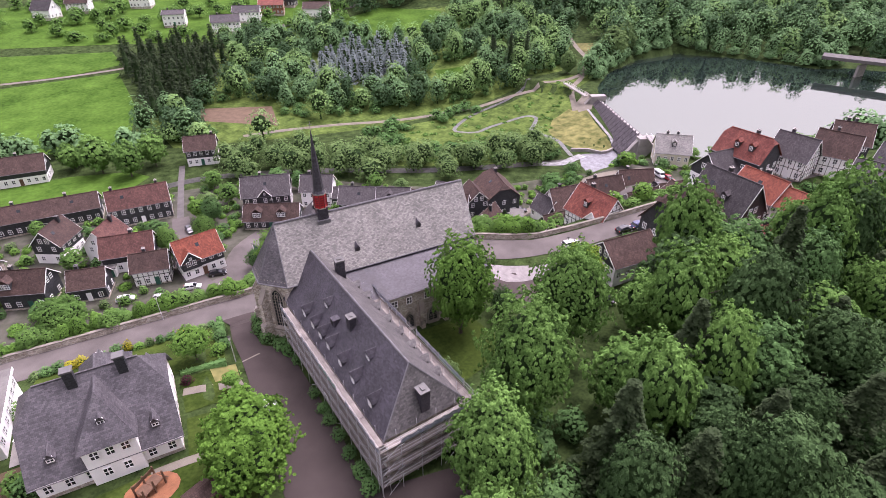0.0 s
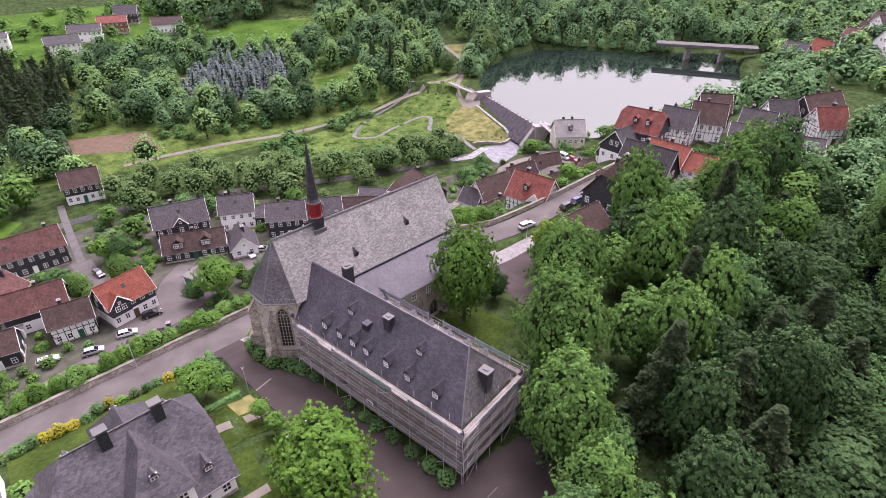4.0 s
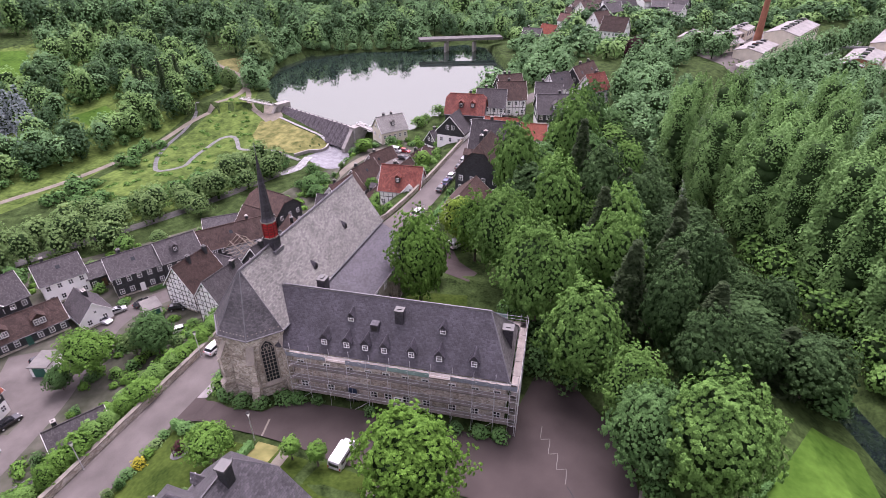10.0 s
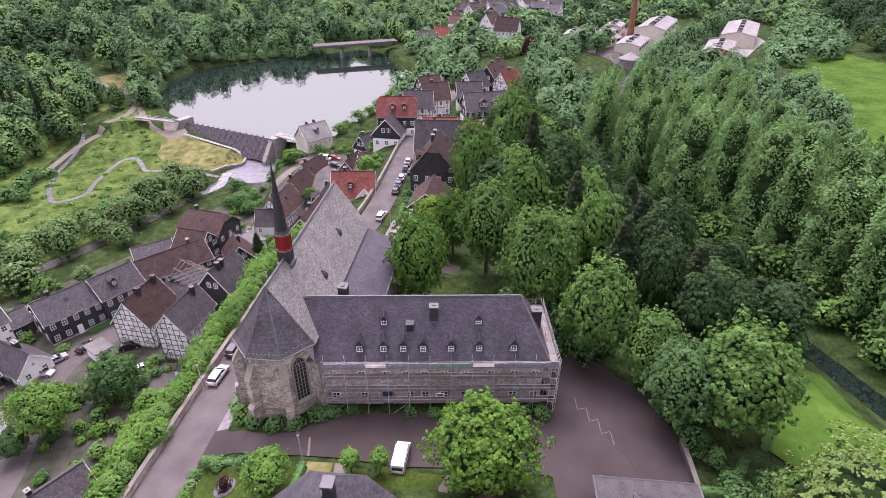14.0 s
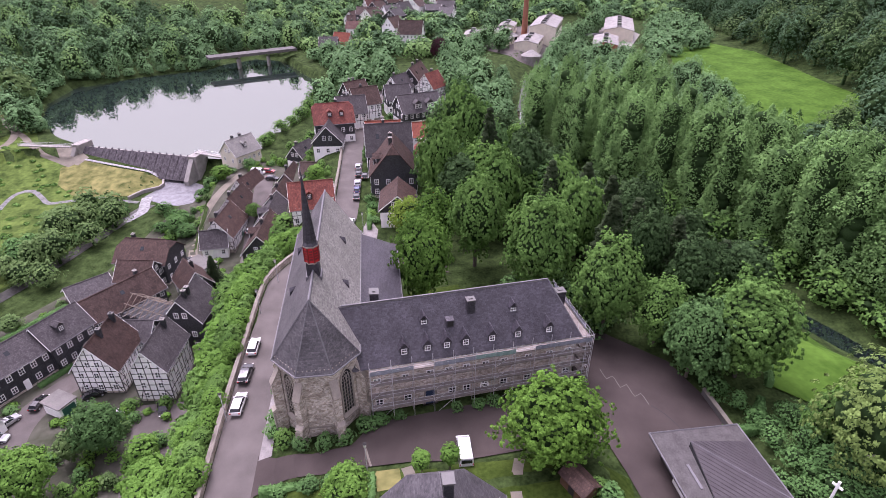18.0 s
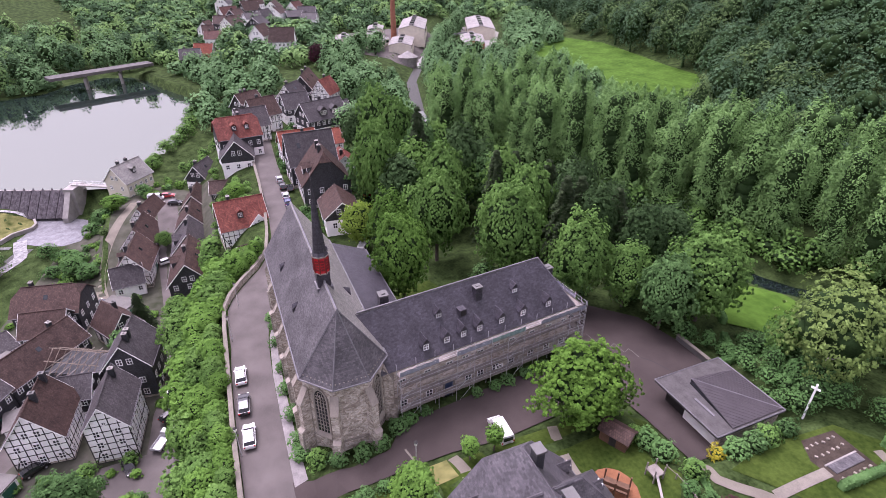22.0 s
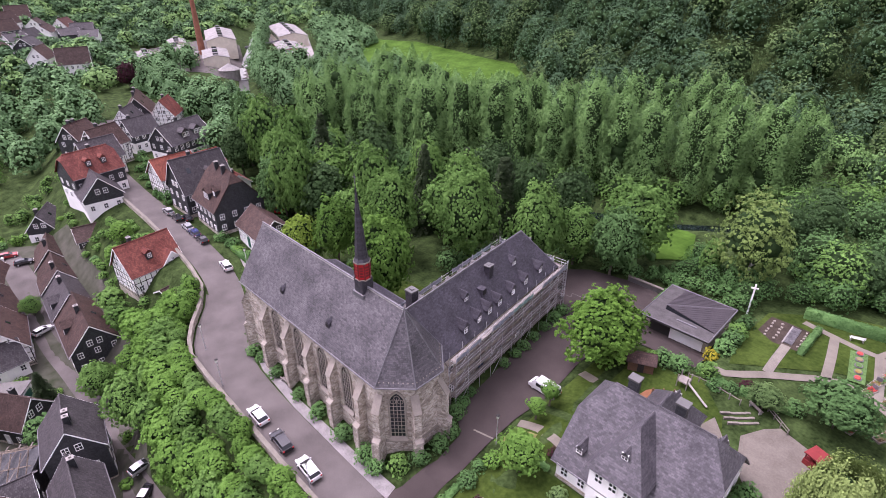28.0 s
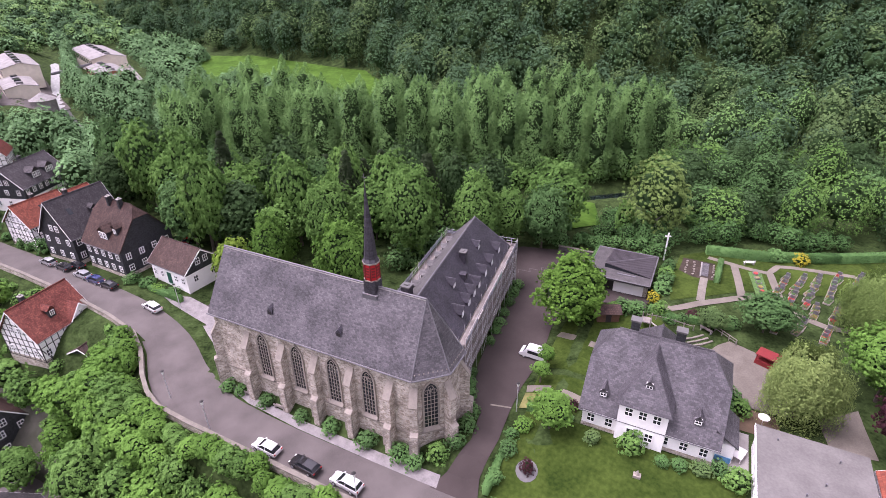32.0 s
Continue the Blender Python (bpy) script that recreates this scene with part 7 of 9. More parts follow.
# ---- woods ----
BANKS = [(float(x_), float(river_y(x_)), 7.0) for x_ in range(-374, -125, 7)] + [(float(x_), float(river_y(x_)) - 13.0, 11.0) for x_ in range(-250, -168, 7)]
WORKS = [(-262 - 0.92 * d_, 103 + 0.39 * d_, 13) for d_ in range(-44, 44, 8)] + [(-272 - 0.92 * d_, 151 + 0.39 * d_, 14) for d_ in range(-44, 50, 8)] + [(-262, 78, 16), (-282, 90, 12)]
hill = scatter([(-420, 262), (-330, 236), (-228, 207), (-190, 200), (-150, 192), (-118, 183), (-98, 168), (-85, 150), (-40, 150), (20, 152), (70, 160), (130, 170), (150, 230), (100, 310), (-100, 330), (-420, 350)], 11.6, 7.2, 20, 1)
mixed_wood("hill_wood", hill, ("beech", "young", "deep"), (5, 2, 2), ("dense mixed beech wood on the hillside", "lighter young beeches among the hillside wood", "deep green trees among the hillside wood"), 1400, 0.36, seed=3)
POPLARS = [(-106, 58), (-93, 52), (-67, 65), (-47, 75), (-28, 83), (-14, 89), (6, 98), (22, 108), (14, 122), (-20, 110), (-50, 100), (-80, 92), (-110, 84)]
rp = random.Random(2)
pop = []
for row in range(4):
    for k in range(18):
        x_ = -104 + 7.3 * k + 3.6 * (row % 2) + rp.uniform(-1.2, 1.2)
        y_ = float(np.interp(x_, [-106, -93, -67, -47, -28, -14, 6, 22], [58, 53, 66, 76, 84, 90, 99, 109])) + 10.0 * row + rp.uniform(-1, 1)
        if inside(np.array(x_), np.array(y_), POPLARS) and rp.random() < 0.95:
            pop.append((x_, y_, 3.9 * rp.uniform(0.85, 1.15), 25 * rp.uniform(0.86, 1.1)))
wood("poplar_wood", pop, "poplar", LEAF["poplar"], "rows of tall slender poplars by the river", 9000, 0.21, "tall", seed=5)
wood("carr_wood", scatter([(-110, 84), (-80, 92), (-50, 100), (-20, 110), (14, 122), (-10, 142), (-50, 135), (-85, 118), (-136, 139), (-182, 141), (-205, 140), (-196, 122), (-150, 88), (-120, 64)], 7.0, 3.7, 11, 61, 0.95, avoid=BANKS + WORKS), "wood", LEAF["wood"], "low leafy wood between the poplars and the meadow", 1200, 0.26, seed=62)
mixed_wood("river_wood", scatter([(24, 118), (36, 112), (120, 146), (150, 170), (60, 162), (-30, 152), (-84, 146), (-80, 124), (-40, 134), (20, 136)], 9.6, 5.4, 17, 7, 0.95), ("beech", "young", "poplar"), (4, 3, 2), ("leafy wood at the foot of the hill", "lighter trees at the foot of the hill", "bright green trees at the foot of the hill"), 1800, 0.27, seed=8)
wood("works_wood", scatter([(-232, 150), (-214, 158), (-232, 196), (-330, 230), (-330, 205), (-262, 168)], 8, 4.5, 9, 17, 0.8, avoid=BANKS + WORKS), "wood", LEAF["wood"], "trees between the works and the hill", 420, 0.55, seed=18)
wood("town_wood", scatter([(-120, 34), (-100, 26), (-92, 30), (-90, 50), (-118, 60), (-150, 86), (-196, 118), (-240, 110), (-250, 70), (-215, 45), (-180, 36), (-155, 36)], 8.0, 4.2, 11, 19, 0.95, avoid=[(-124, 30, 7), (-140, 30, 7)] + BANKS + WORKS), "wood", LEAF["wood"], "trees between the town and the river", 900, 0.36, seed=20)
bank_row = []
for x_ in range(-156, -330, -6):
    slope_ = float(river_y(x_ + 1.0)) - float(river_y(x_ - 1.0))
    n_v = Vector((-slope_, 2.0)).normalized()
    n_v = n_v if n_v.x > 0 else -n_v
    bank_row.append((x_ + n_v.x * 8.6, float(river_y(x_)) + n_v.y * 8.6, 3.6 * rp.uniform(0.85, 1.15), 15 * rp.uniform(0.85, 1.2)))
wood("river_row", bank_row, "wood", LEAF["wood"], "row of trees along the river by the works", 800, 0.36, seed=66)
wood("works_trees", scatter([(-262, 64), (-246, 84), (-240, 108), (-222, 128), (-205, 124), (-225, 100), (-240, 60)], 7.0, 4.4, 10, 63, 0.9, avoid=BANKS + WORKS + [(-266, 86, 9), (-262, 74, 8)]), "wood", LEAF["wood"], "trees in front of the works", 600, 0.42, seed=64)
wood("shore_wood", scatter([(-150, 12), (-154, -6), (-146, -13), (-158, -14), (-178, -12.5), (-197, -8.5), (-216, -8.5), (-240, -18), (-262, -24), (-262, 0), (-225, 0), (-205, 10), (-170, 20)], 8.4, 4.2, 10, 23, 0.75, avoid=[(-150, 24, 12)]), "wood", LEAF["wood"], "gardens and trees along the lake shore", 620, 0.48, seed=24)
far = scatter([(-330, -78), (-264, -86), (-250, -110), (-228, -139), (-196, -138), (-180, -134), (-192, -150), (-205, -190), (-165, -242), (-100, -266), (-70, -310), (-300, -320), (-380, -200), (-380, -60)], 11.4, 6.2, 17, 11, 0.95)
far += scatter([(-290, -78), (-345, -78), (-345, -26), (-292, -28), (-294, -50)], 9.0, 5.1, 15, 13, 0.95)
mixed_wood("lake_wood", far, ("wood", "light", "deep"), (4, 2, 3), ("broadleaf wood on the far lake shore", "light green trees on the far lake shore", "deep green trees on the far lake shore"), 800, 0.48, seed=12)
town_trees = [p_ for p_ in scatter([(-205, 20), (-225, 12), (-262, -26), (-300, -40), (-340, -60), (-520, -110), (-520, 300), (-420, 262), (-330, 232), (-345, 200), (-350, 150), (-312, 110), (-308, 62), (-250, 62), (-222, 44)], 8.6, 4.8, 8.5, 27, 0.92, avoid=BANKS + WORKS + [(-290, 183, 12)]) if not built_on(p_[0], p_[1], 2.0)]
mixed_wood("town_hill_wood", town_trees, ("wood", "light", "deep"), (4, 3, 3), ("trees and wooded slopes round the town", "light green garden trees round the town", "deep green trees round the town"), 260, 0.68, seed=28)
keepoff = [(-72, -180, 25), (-107, -156, 13), (-115, -238, 34), (-30, -262, 17), (-3, -279, 12), (-56, -282, 12), (-79, -269, 10), (4, -195, 22), (4, -222, 26), (-12, -154, 16), (-50, -250, 12), (58, -315, 12), (42, -322, 10), (10, -321, 10), (8, -119, 9), (12, -178, 14)]
keepoff += [(x_, y_, 8.5) for x_, y_ in ((-8, -136), (-22, -135), (-32, -133), (-43, -131), (-54, -128), (-64, -125), (-76, -124), (-89, -123), (-103, -123), (-117, -124), (-130, -121))]
mixed_wood("valley_wood", scatter([(14, -134), (-20, -126), (-60, -119), (-110, -128), (-150, -131), (-172, -150), (-200, -190), (-165, -236), (-100, -262), (-78, -246), (-20, -240), (22, -165), (24, -142)], 8.2, 4.5, 12, 31, 0.82, avoid=keepoff), ("wood", "light", "deep"), (4, 4, 2), ("mixed woodland on the valley side", "light green trees on the valley side", "deep green trees on the valley side"), 900, 0.36, seed=32)
farm_trees = [p_ for p_ in scatter([(-96, -256), (-20, -248), (30, -262), (110, -290), (110, -345), (-96, -330)], 11.0, 4.0, 6.5, 33, 0.5) if not built_on(p_[0], p_[1], 3.0)]
fringe = []
for (x0, y0), (x1, y1) in zip(LAKE[1:8], LAKE[2:9]):
    for f_ in (0.1, 0.35, 0.6, 0.85):
        d_ = Vector((x1 - x0, y1 - y0)).normalized()
        for off_, r_, h_ in ((2.5, 3.0, 6.5), (7.0, 4.4, 11.0)):
            fringe.append((lerp(x0, x1, f_) - d_.y * off_ + rp.uniform(-1.5, 1.5), lerp(y0, y1, f_) + d_.x * off_ + rp.uniform(-1, 1), r_ * rp.uniform(0.8, 1.2), h_ * rp.uniform(0.75, 1.25)))
fringe = [p_ for p_ in fringe if not inside(np.array(p_[0]), np.array(p_[1]), LAKE) and math.hypot(p_[0] + 140, p_[1] + 96) > 16 and p_[0] < -152]
wood("lake_fringe", fringe, "wood", LEAF["wood"], "trees leaning over the far lake shore", 800, 0.36, seed=15)
wood("valley_scrub", scatter([(10, -138), (-20, -130), (-60, -121), (-110, -129), (-150, -132), (-172, -152), (-190, -186), (-160, -228), (-100, -256), (-78, -242), (-20, -236), (20, -165)], 5.4, 2.2, 3.4, 39, 0.6, avoid=keepoff), "shrub", LEAF["shrub"], "bushes between the trees of the valley side", 240, 0.32, seed=40)
wood("weir_shrubs", [(-95, -54, 2.6, 3.5), (-91, -50, 2.2, 3), (-83, -51, 2.4, 3.2), (-89, -67, 3.2, 4.5), (-94, -65.5, 2.6, 3.6), (-98, -67, 2.4, 3), (-88, -46, 2.2, 3), (-104, -45, 2.6, 3.5), (-110, -44, 2.2, 3), (-97, -72, 2.8, 4), (-92, -73, 3, 4.5)], "shrub", LEAF["shrub"], "bushes round the weir pool", 700, 0.22, seed=77)
wood("shore_bushes", [(-123.5, -33.5, 2.4, 3.2), (-129, -29.4, 2.8, 4.0), (-134, -28.4, 2.2, 3.0), (-139, -24.8, 3.0, 4.6), (-145, -21.6, 2.6, 3.6), (-150, -19.2, 3.2, 5.0), (-156, -18.0, 2.6, 3.4), (-161, -17.2, 3.2, 4.6), (-168, -16.6, 3.0, 4.2), (-176, -15.8, 3.4, 5.0)], "shrub", LEAF["ash"], "bushes along the lake shore", 700, 0.24, seed=78)
wood("meadow_tufts", scatter([(-52, -86), (-66, -78), (-90, -69), (-104, -75), (-118, -94), (-132, -106), (-150, -119), (-110, -116), (-72, -116), (-52, -110), (-44, -98)], 3.4, 0.9, 0.6, 79, 0.55, 1.2, avoid=[(-80, -103, 3), (-86, -99, 3), (-94, -101, 3), (-106, -103, 3), (-112, -100, 3), (-108, -93, 3), (-105, -88, 3), (-106, -82, 3), (-106, -76, 3)]), "ash", LEAF["ash"], "tall herbs and reeds standing in the meadow", 70, 0.26, seed=80)
wood("farm_trees", farm_trees, "wood", LEAF["ash"], "garden trees round the farmsteads", 300, 0.5, seed=34)
wood("spruce_stand", scatter([(28, -240), (-18, -238), (-16, -212), (2, -166), (20, -164)], 6.4, 4.3, 12, 35), "spruce", LEAF["spruce"], "dark stand of spruces", 420, 0.5, "conifer", seed=36)
wood("blue_spruce_stand", scatter([(-46, -180), (-58, -164), (-86, -160), (-98, -186), (-70, -203)], 5.2, 4.0, 11.5, 37), "blue", LEAF["blue"], "plantation of silvery blue spruces", 420, 0.42, "conifer", seed=38)
wood("river_trees", scatter([(6, -112), (0, -114), (-26, -108), (-44, -94), (-60, -82), (-76, -80), (-92, -78), (-96, -68), (-84, -62), (-66, -66), (-52, -70), (-40, -76), (-22, -88), (-6, -96), (5, -100)], 6.5, 3.8, 9, 41, 0.85), "olive", LEAF["olive"], "willows and alders along the village river", 1000, 0.28, seed=42)
wood("meadow_shrubs", scatter([(-70, -72), (-92, -66), (-100, -76), (-84, -84), (-60, -92), (-48, -100), (-40, -114), (-60, -118), (-100, -124), (-104, -120), (-60, -108), (-52, -96)], 5.0, 2.6, 4.0, 43, 0.55), "shrub", LEAF["shrub"], "scrub and tall herbs round the meadow", 220, 0.4, seed=44)
wood("field_trees", scatter([(26, -130), (46, -134), (80, -140), (80, -150), (60, -152), (30, -146), (20, -134)], 7.5, 4.2, 10, 45, 0.7), "wood", LEAF["wood"], "trees round the riverside pasture", 420, 0.6, seed=46)


# ---- single trees near the church ----
tree(17.7, 25.9, 6.2, 12.6, "linden", seed=1, dense=3.0, clear=0.04, label="bright green lime tree on the forecourt edge")
tree(-14.9, 14.7, 5.4, 18.5, "lime", seed=2, dense=3.0, clear=0.04, label="tall lime tree in the cloister garden")
tree(-22.5, 14.5, 2.3, 6, "shade", seed=3, label="small dark tree in the cloister garden")
tree(-13.9, 33, 6.2, 21, "ash", seed=0)
tree(-4, 40.4, 5.6, 18, "ash", seed=1)
tree(7.0, 55.2, 6.9, 17.5, "ash", seed=2, dense=3.0, clear=0.03, label="broad ash tree over the court corner")
tree(6.2, 48.6, 5.0, 14.5, "dark", seed=3, dense=3.0, clear=0.03, label="dense dark chestnut tree at the court corner")
tree(-0.5, 47.0, 4.4, 13, "ash", seed=0)
tree(-38.6, 13.6, 3.9, 11, "yellow", seed=0)
tree(-26, 25, 5.8, 20, "ash", seed=3)
tree(-33.5, 18.5, 4.6, 15, "lime", seed=1)
tree(-6.5, 24.5, 2.6, 7, "olive", seed=1)
tree(25.6, 56.5, 6.6, 17.5, "birch", seed=2, bark=BIRCHBARK, label="tall airy birch with pale trunk", dense=0.62)
rt = random.Random(8)
NEAR = [(-14, 12, 8), (-14, 33, 7), (-4, 40, 7), (6, 52, 9), (0, 47, 6), (-38, 13, 6), (-26, 25, 7), (-33, 18, 6), (-49, 12, 8), (-63, 12, 9), (-75, 12, 9), (-80, 20, 7), (-30, 12, 9)]
k = 0
for x, y, r, h in scatter([(-96, 27), (-70, 26), (-52, 19), (-42, 22), (-20, 40), (-10, 50), (1, 55), (-10, 67), (-20, 72), (-45, 62), (-70, 54), (-94, 48)], 7.4, 4.6, 18, 51, 1.0, avoid=NEAR):
    k += 1
    near_river = float(sm((y - river_y(x) + 26) / 18))
    h *= 1 - 0.42 * near_river
    if (k % 6 == 1 and y > 30 and near_river < 0.6) or (k % 4 == 1 and y > 46 and x > -60):
        tree(x, y, 4.8, h, "spruce", "conifer", k, group="trees of the wood")
    else:
        tree(x, y, r * 1.08, h, ("ash", "dark", "ash", "shade")[k % 4] if y < 46 else "shade", seed=k, dense=1.3, size=0.19, group="trees of the wood", label=None)
mixed_wood("riverside_trees", scatter([(22, 78), (27, 66), (34, 61), (46, 64), (66, 70), (110, 92), (110, 130), (60, 112), (30, 100)], 8.4, 4.6, 11.5, 53, 0.95), ("shade", "dark", "ash"), (5, 3, 2), ("dull dark trees along the river behind the gardens", "dense green trees along the river behind the gardens", "light green trees along the river behind the gardens"), 3600, 0.165, seed=54)
for x, y, r, h in scatter([(16, 52), (22, 51), (24, 57), (18, 59)], 5.0, 2.8, 6, 54, 0.9):
    k += 1
    tree(x, y, r, h, ("dark", "ash")[k % 2], seed=k, dense=0.45, size=0.34, group="riverside trees", clear=0.05)
wood("garden_thicket", scatter([(15, 51), (20, 50), (28, 53.5), (36, 57), (46, 60), (60, 66), (50, 70), (26, 68), (17, 66), (15.5, 58)], 3.6, 2.1, 4.2, 55, 0.9), "shrub", LEAF["shrub"], "tangled shrubs behind the parish garage", 1200, 0.13, seed=56)
wood("court_thicket", scatter([(9.5, 50.0), (17, 49.9), (27.5, 49.4), (28, 52.5), (15, 54), (9, 53)], 2.5, 1.5, 2.8, 68, 0.9), "shrub", LEAF["shrub"], "leafy shrubs along the court wall", 700, 0.13, seed=69)
wood("bank_growth", scatter([(-100, 40), (-70, 46), (-45, 54), (-20, 66), (-12, 70), (-18, 77), (-40, 68), (-70, 58), (-100, 52)], 4.6, 2.6, 5.0, 57, 0.95), "dark", LEAF["dark"], "bushes and young trees along the river bank", 500, 0.3, seed=58)
far_bank = [p_ for p_ in scatter([(-90, 58), (60, 60), (60, 150), (-90, 150)], 5.0, 3.0, 7.0, 59, 0.95) if 6.0 < p_[1] - float(river_y(p_[0])) < 17.0]
wood("far_bank_growth", far_bank, "ash", LEAF["ash"], "bushes and young trees on the far river bank", 500, 0.32, seed=60)
# graveyard and garden trees
tree(43.8, 32.8, 4.0, 6.8, "dark", seed=1, clear=0.1)
tree(47, 17.5, 5.2, 11.5, "willow", "weep", seed=2, clear=0.02, label="drooping willow beside the play yard")
tree(56, 24, 5.5, 12, "lime", seed=3, clear=0.1)
tree(57, 15, 4.5, 11, "purple", seed=0, clear=0.1)
tree(36.9, 30.4, 2.1, 3.8, "olive", seed=1, clear=0.1)
tree(21.1, 3.4, 2.7, 6.2, "lime", seed=2, clear=0.12)
tree(17.6, 11.2, 1.25, 3.6, "lime", seed=1, clear=0.35, dense=0.5, size=0.3)
tree(17.4, 14.4, 1.3, 3.8, "lime", seed=2, clear=0.35, dense=0.5, size=0.3)
tree(56.5, 38.5, 4.6, 11, "birch", "weep", seed=3, clear=0.02, label="drooping light green birch beside the graves")
tree(70, 55, 5.0, 12, "ash", seed=3)
tree(-208, 40, 4.6, 11, "purple", seed=2, dense=0.8, size=0.26, label="dark copper beech at the end of the town")
# village trees
tree(1.0, -43.5, 5.0, 11, "lime", seed=0, clear=0.15)
tree(-7.2, -36.5, 4.6, 10.5, "dark", seed=1, clear=0.12)
tree(14.5, -65, 3.0, 8, "ash", seed=2)
tree(11.5, -74, 3.2, 8, "dark", seed=3)
tree(23.6, -63.5, 2.8, 8, "ash", seed=1)
tree(22.5, -58.5, 2.0, 6, "ash", seed=3)
tree(5.7, -46, 2.4, 6, "dark", seed=1)
tree(44, -40, 5.2, 10, "ash", seed=3, clear=0.1)
tree(-53, -30, 2.9, 9, "spruce", "conifer", 1)
tree(-50, -22.5, 3.6, 8, "ash", seed=2, clear=0.1)
tree(-81, -25.6, 2.2, 5, "ash", seed=0)
for x, y, r, h in ((38, -124, 5.4, 13), (30, -117, 4.8, 12), (22.5, -122, 4.8, 12), (46, -131, 4, 9), (72, -132, 4, 9)):
    tree(x, y, r, h, ("ash", "lime")[int(x) % 2], seed=int(x), dense=0.5, size=0.36)
for x, y, h in ((-123, -146, 17), (-130, -143, 18), (-138, -142, 17), (-126, -152, 16)):
    tree(x, y, 4.0, h, "spruce", "conifer", int(-x), dense=0.6)
for x, y, r, h in ((-182, -132, 7, 15), (-192, -137, 7, 16), (-150, -126, 4, 10)):
    tree(x, y, r, h, "olive", seed=int(-x), dense=0.5, size=0.42, clear=0.05)
# shrubs on the bank under the road, and along the gardens
rt = random.Random(12)
kinds = ("ash", "lime", "lime", "ash", "lime")
tree(-34.5, -21.3, 4.6, 11.5, "ash", seed=2, dense=1.2, size=0.15, clear=0.1, label="feathery light green tree on the bank above the lane")
i = 0
for row, (dy, r, h) in enumerate(((1.6, 1.7, 3.4), (4.4, 2.7, 5.4), (8.2, 3.7, 8.0), (12.0, 3.7, 8.2))):
    x = 92.0
    while x > -42:
        x -= r * rt.uniform(0.95, 1.5)
        e = float(np.interp(x, [-43, -38.5, -34, -30.5, -27, -21, -15, 60, 170], [-4.4, -6.6, -10.0, -12.0, -13.2, -13.5, -13.5, -13.6, -15]))
        y = e - dy + rt.uniform(-0.8, 0.8) + (1.5 if row == 2 and -46 < x < -1 else 0)
        if any(math.hypot(x - a, y - b) < c for a, b, c in ((13, -33, 7), (24, -30, 6), (-22, -31, 8), (-22, -26, 5), (-35, -29, 8), (45, -32, 6))):
            continue
        if -46 < x < -1 and y < -23:
            continue
        i += 1
        tree(x, y, r * rt.uniform(0.8, 1.2), h * rt.uniform(0.75, 1.25), kinds[(i * 3 + row) % 5], seed=10 + i, dense=0.7, size=0.25, clear=0.02, group="bank shrubs", label="leafy light green shrub tree on the bank below the road")
for x, y, r, h in ((-44, -9, 2.4, 5), (-47, -12.5, 2.8, 5.5), (-52, -14, 3, 6), (-57, -15, 3, 6), (-42, -6.2, 1.6, 4.5), (-39.5, -10, 2.4, 6), (-36, -13.5, 3, 7), (-33, -17, 3.4, 8), (-63, -14.5, 3, 5), (-69, -10, 2.4, 5), (-74, -7, 2.5, 5)):
    i += 1
    tree(x, y, r, h, kinds[i % 5], seed=10 + i, dense=0.3, size=0.36, clear=0.02, label="leafy garden tree on the slope")

# gardens between the village houses
rt = random.Random(31)
GARDENS = [(95, -32), (60, -30), (20, -28), (-14, -28), (-40, -22), (-60, -14), (-104, -10), (-118, -26), (-104, -48), (-62, -56), (-40, -70), (-18, -88), (10, -97), (60, -100), (95, -101)]
n_ = 0
for x, y, r, h in scatter(GARDENS, 4.6, 1.6, 2.7, 71, 0.8):
    if built_on(x, y, 0.8) or any(float(seg_dist(np.array(x), np.array(y), l_)[0]) < w_ + 1.2 for l_, w_ in STREETS):
        continue
    n_ += 1
    kind = ("ash", "shrub", "lime", "dark", "shrub", "ash", "olive")[n_ % 7]
    if n_ % 5 == 0 and not built_on(x, y, 2.2):
        tree(x, y, r * 1.5, h * 2.1, kind, seed=n_, dense=0.28, size=0.34, clear=0.12, group="garden trees", label="small leafy garden tree among the houses")
    else:
        shrub(x, y, r * 0.85, h * 0.75, kind, n_)
# undergrowth along the edge of the wood and round the cloister garden
wood("undergrowth", [(x, y, r * 1.25, h) for x, y, r, h in scatter([(-15, 27), (-10, 27), (-4, 34), (-6, 42), (1, 50), (6, 56), (0, 58), (-12, 48), (-20, 37)], 4.2, 2.0, 4.2, 73, 0.9)], "dark", LEAF["dark"], "leafy young trees along the wood edge", 700, 0.24, seed=74)
# low shrubs, hedges and herbs filling the gardens
def garden_fill(name, poly, gap, r, h, seed, keep, kind, label):
    places = [(x, y, rr, hh) for x, y, rr, hh in scatter(poly, gap, r, h, seed, keep)
              if not built_on(x, y, 0.5 + rr * 0.5) and not any(float(seg_dist(np.array(x), np.array(y), l_)[0]) < w_ + 0.6 + rr * 0.7 for l_, w_ in STREETS)]
    wood(name, places, kind, LEAF[kind], label, 220, 0.2, seed=seed)


SLOPE = [(-40, -7), (-48, -4.5), (-60, -4), (-76, -3.4), (-96, -3), (-108, -6), (-118, -14), (-112, -24), (-104, -14), (-84, -13), (-60, -14), (-44, -19), (-38, -14)]
UPPER = [(-42, 9), (-47, 6.5), (-58, 6), (-70, 6), (-95, 6), (-112, 9), (-128, 12), (-132, 26), (-112, 32), (-96, 26), (-80, 26), (-56, 20), (-44, 18)]
garden_fill("garden_shrubs", SLOPE, 2.6, 1.15, 1.7, 81, 0.85, "ash", "leafy garden shrubs on the slope below the road")
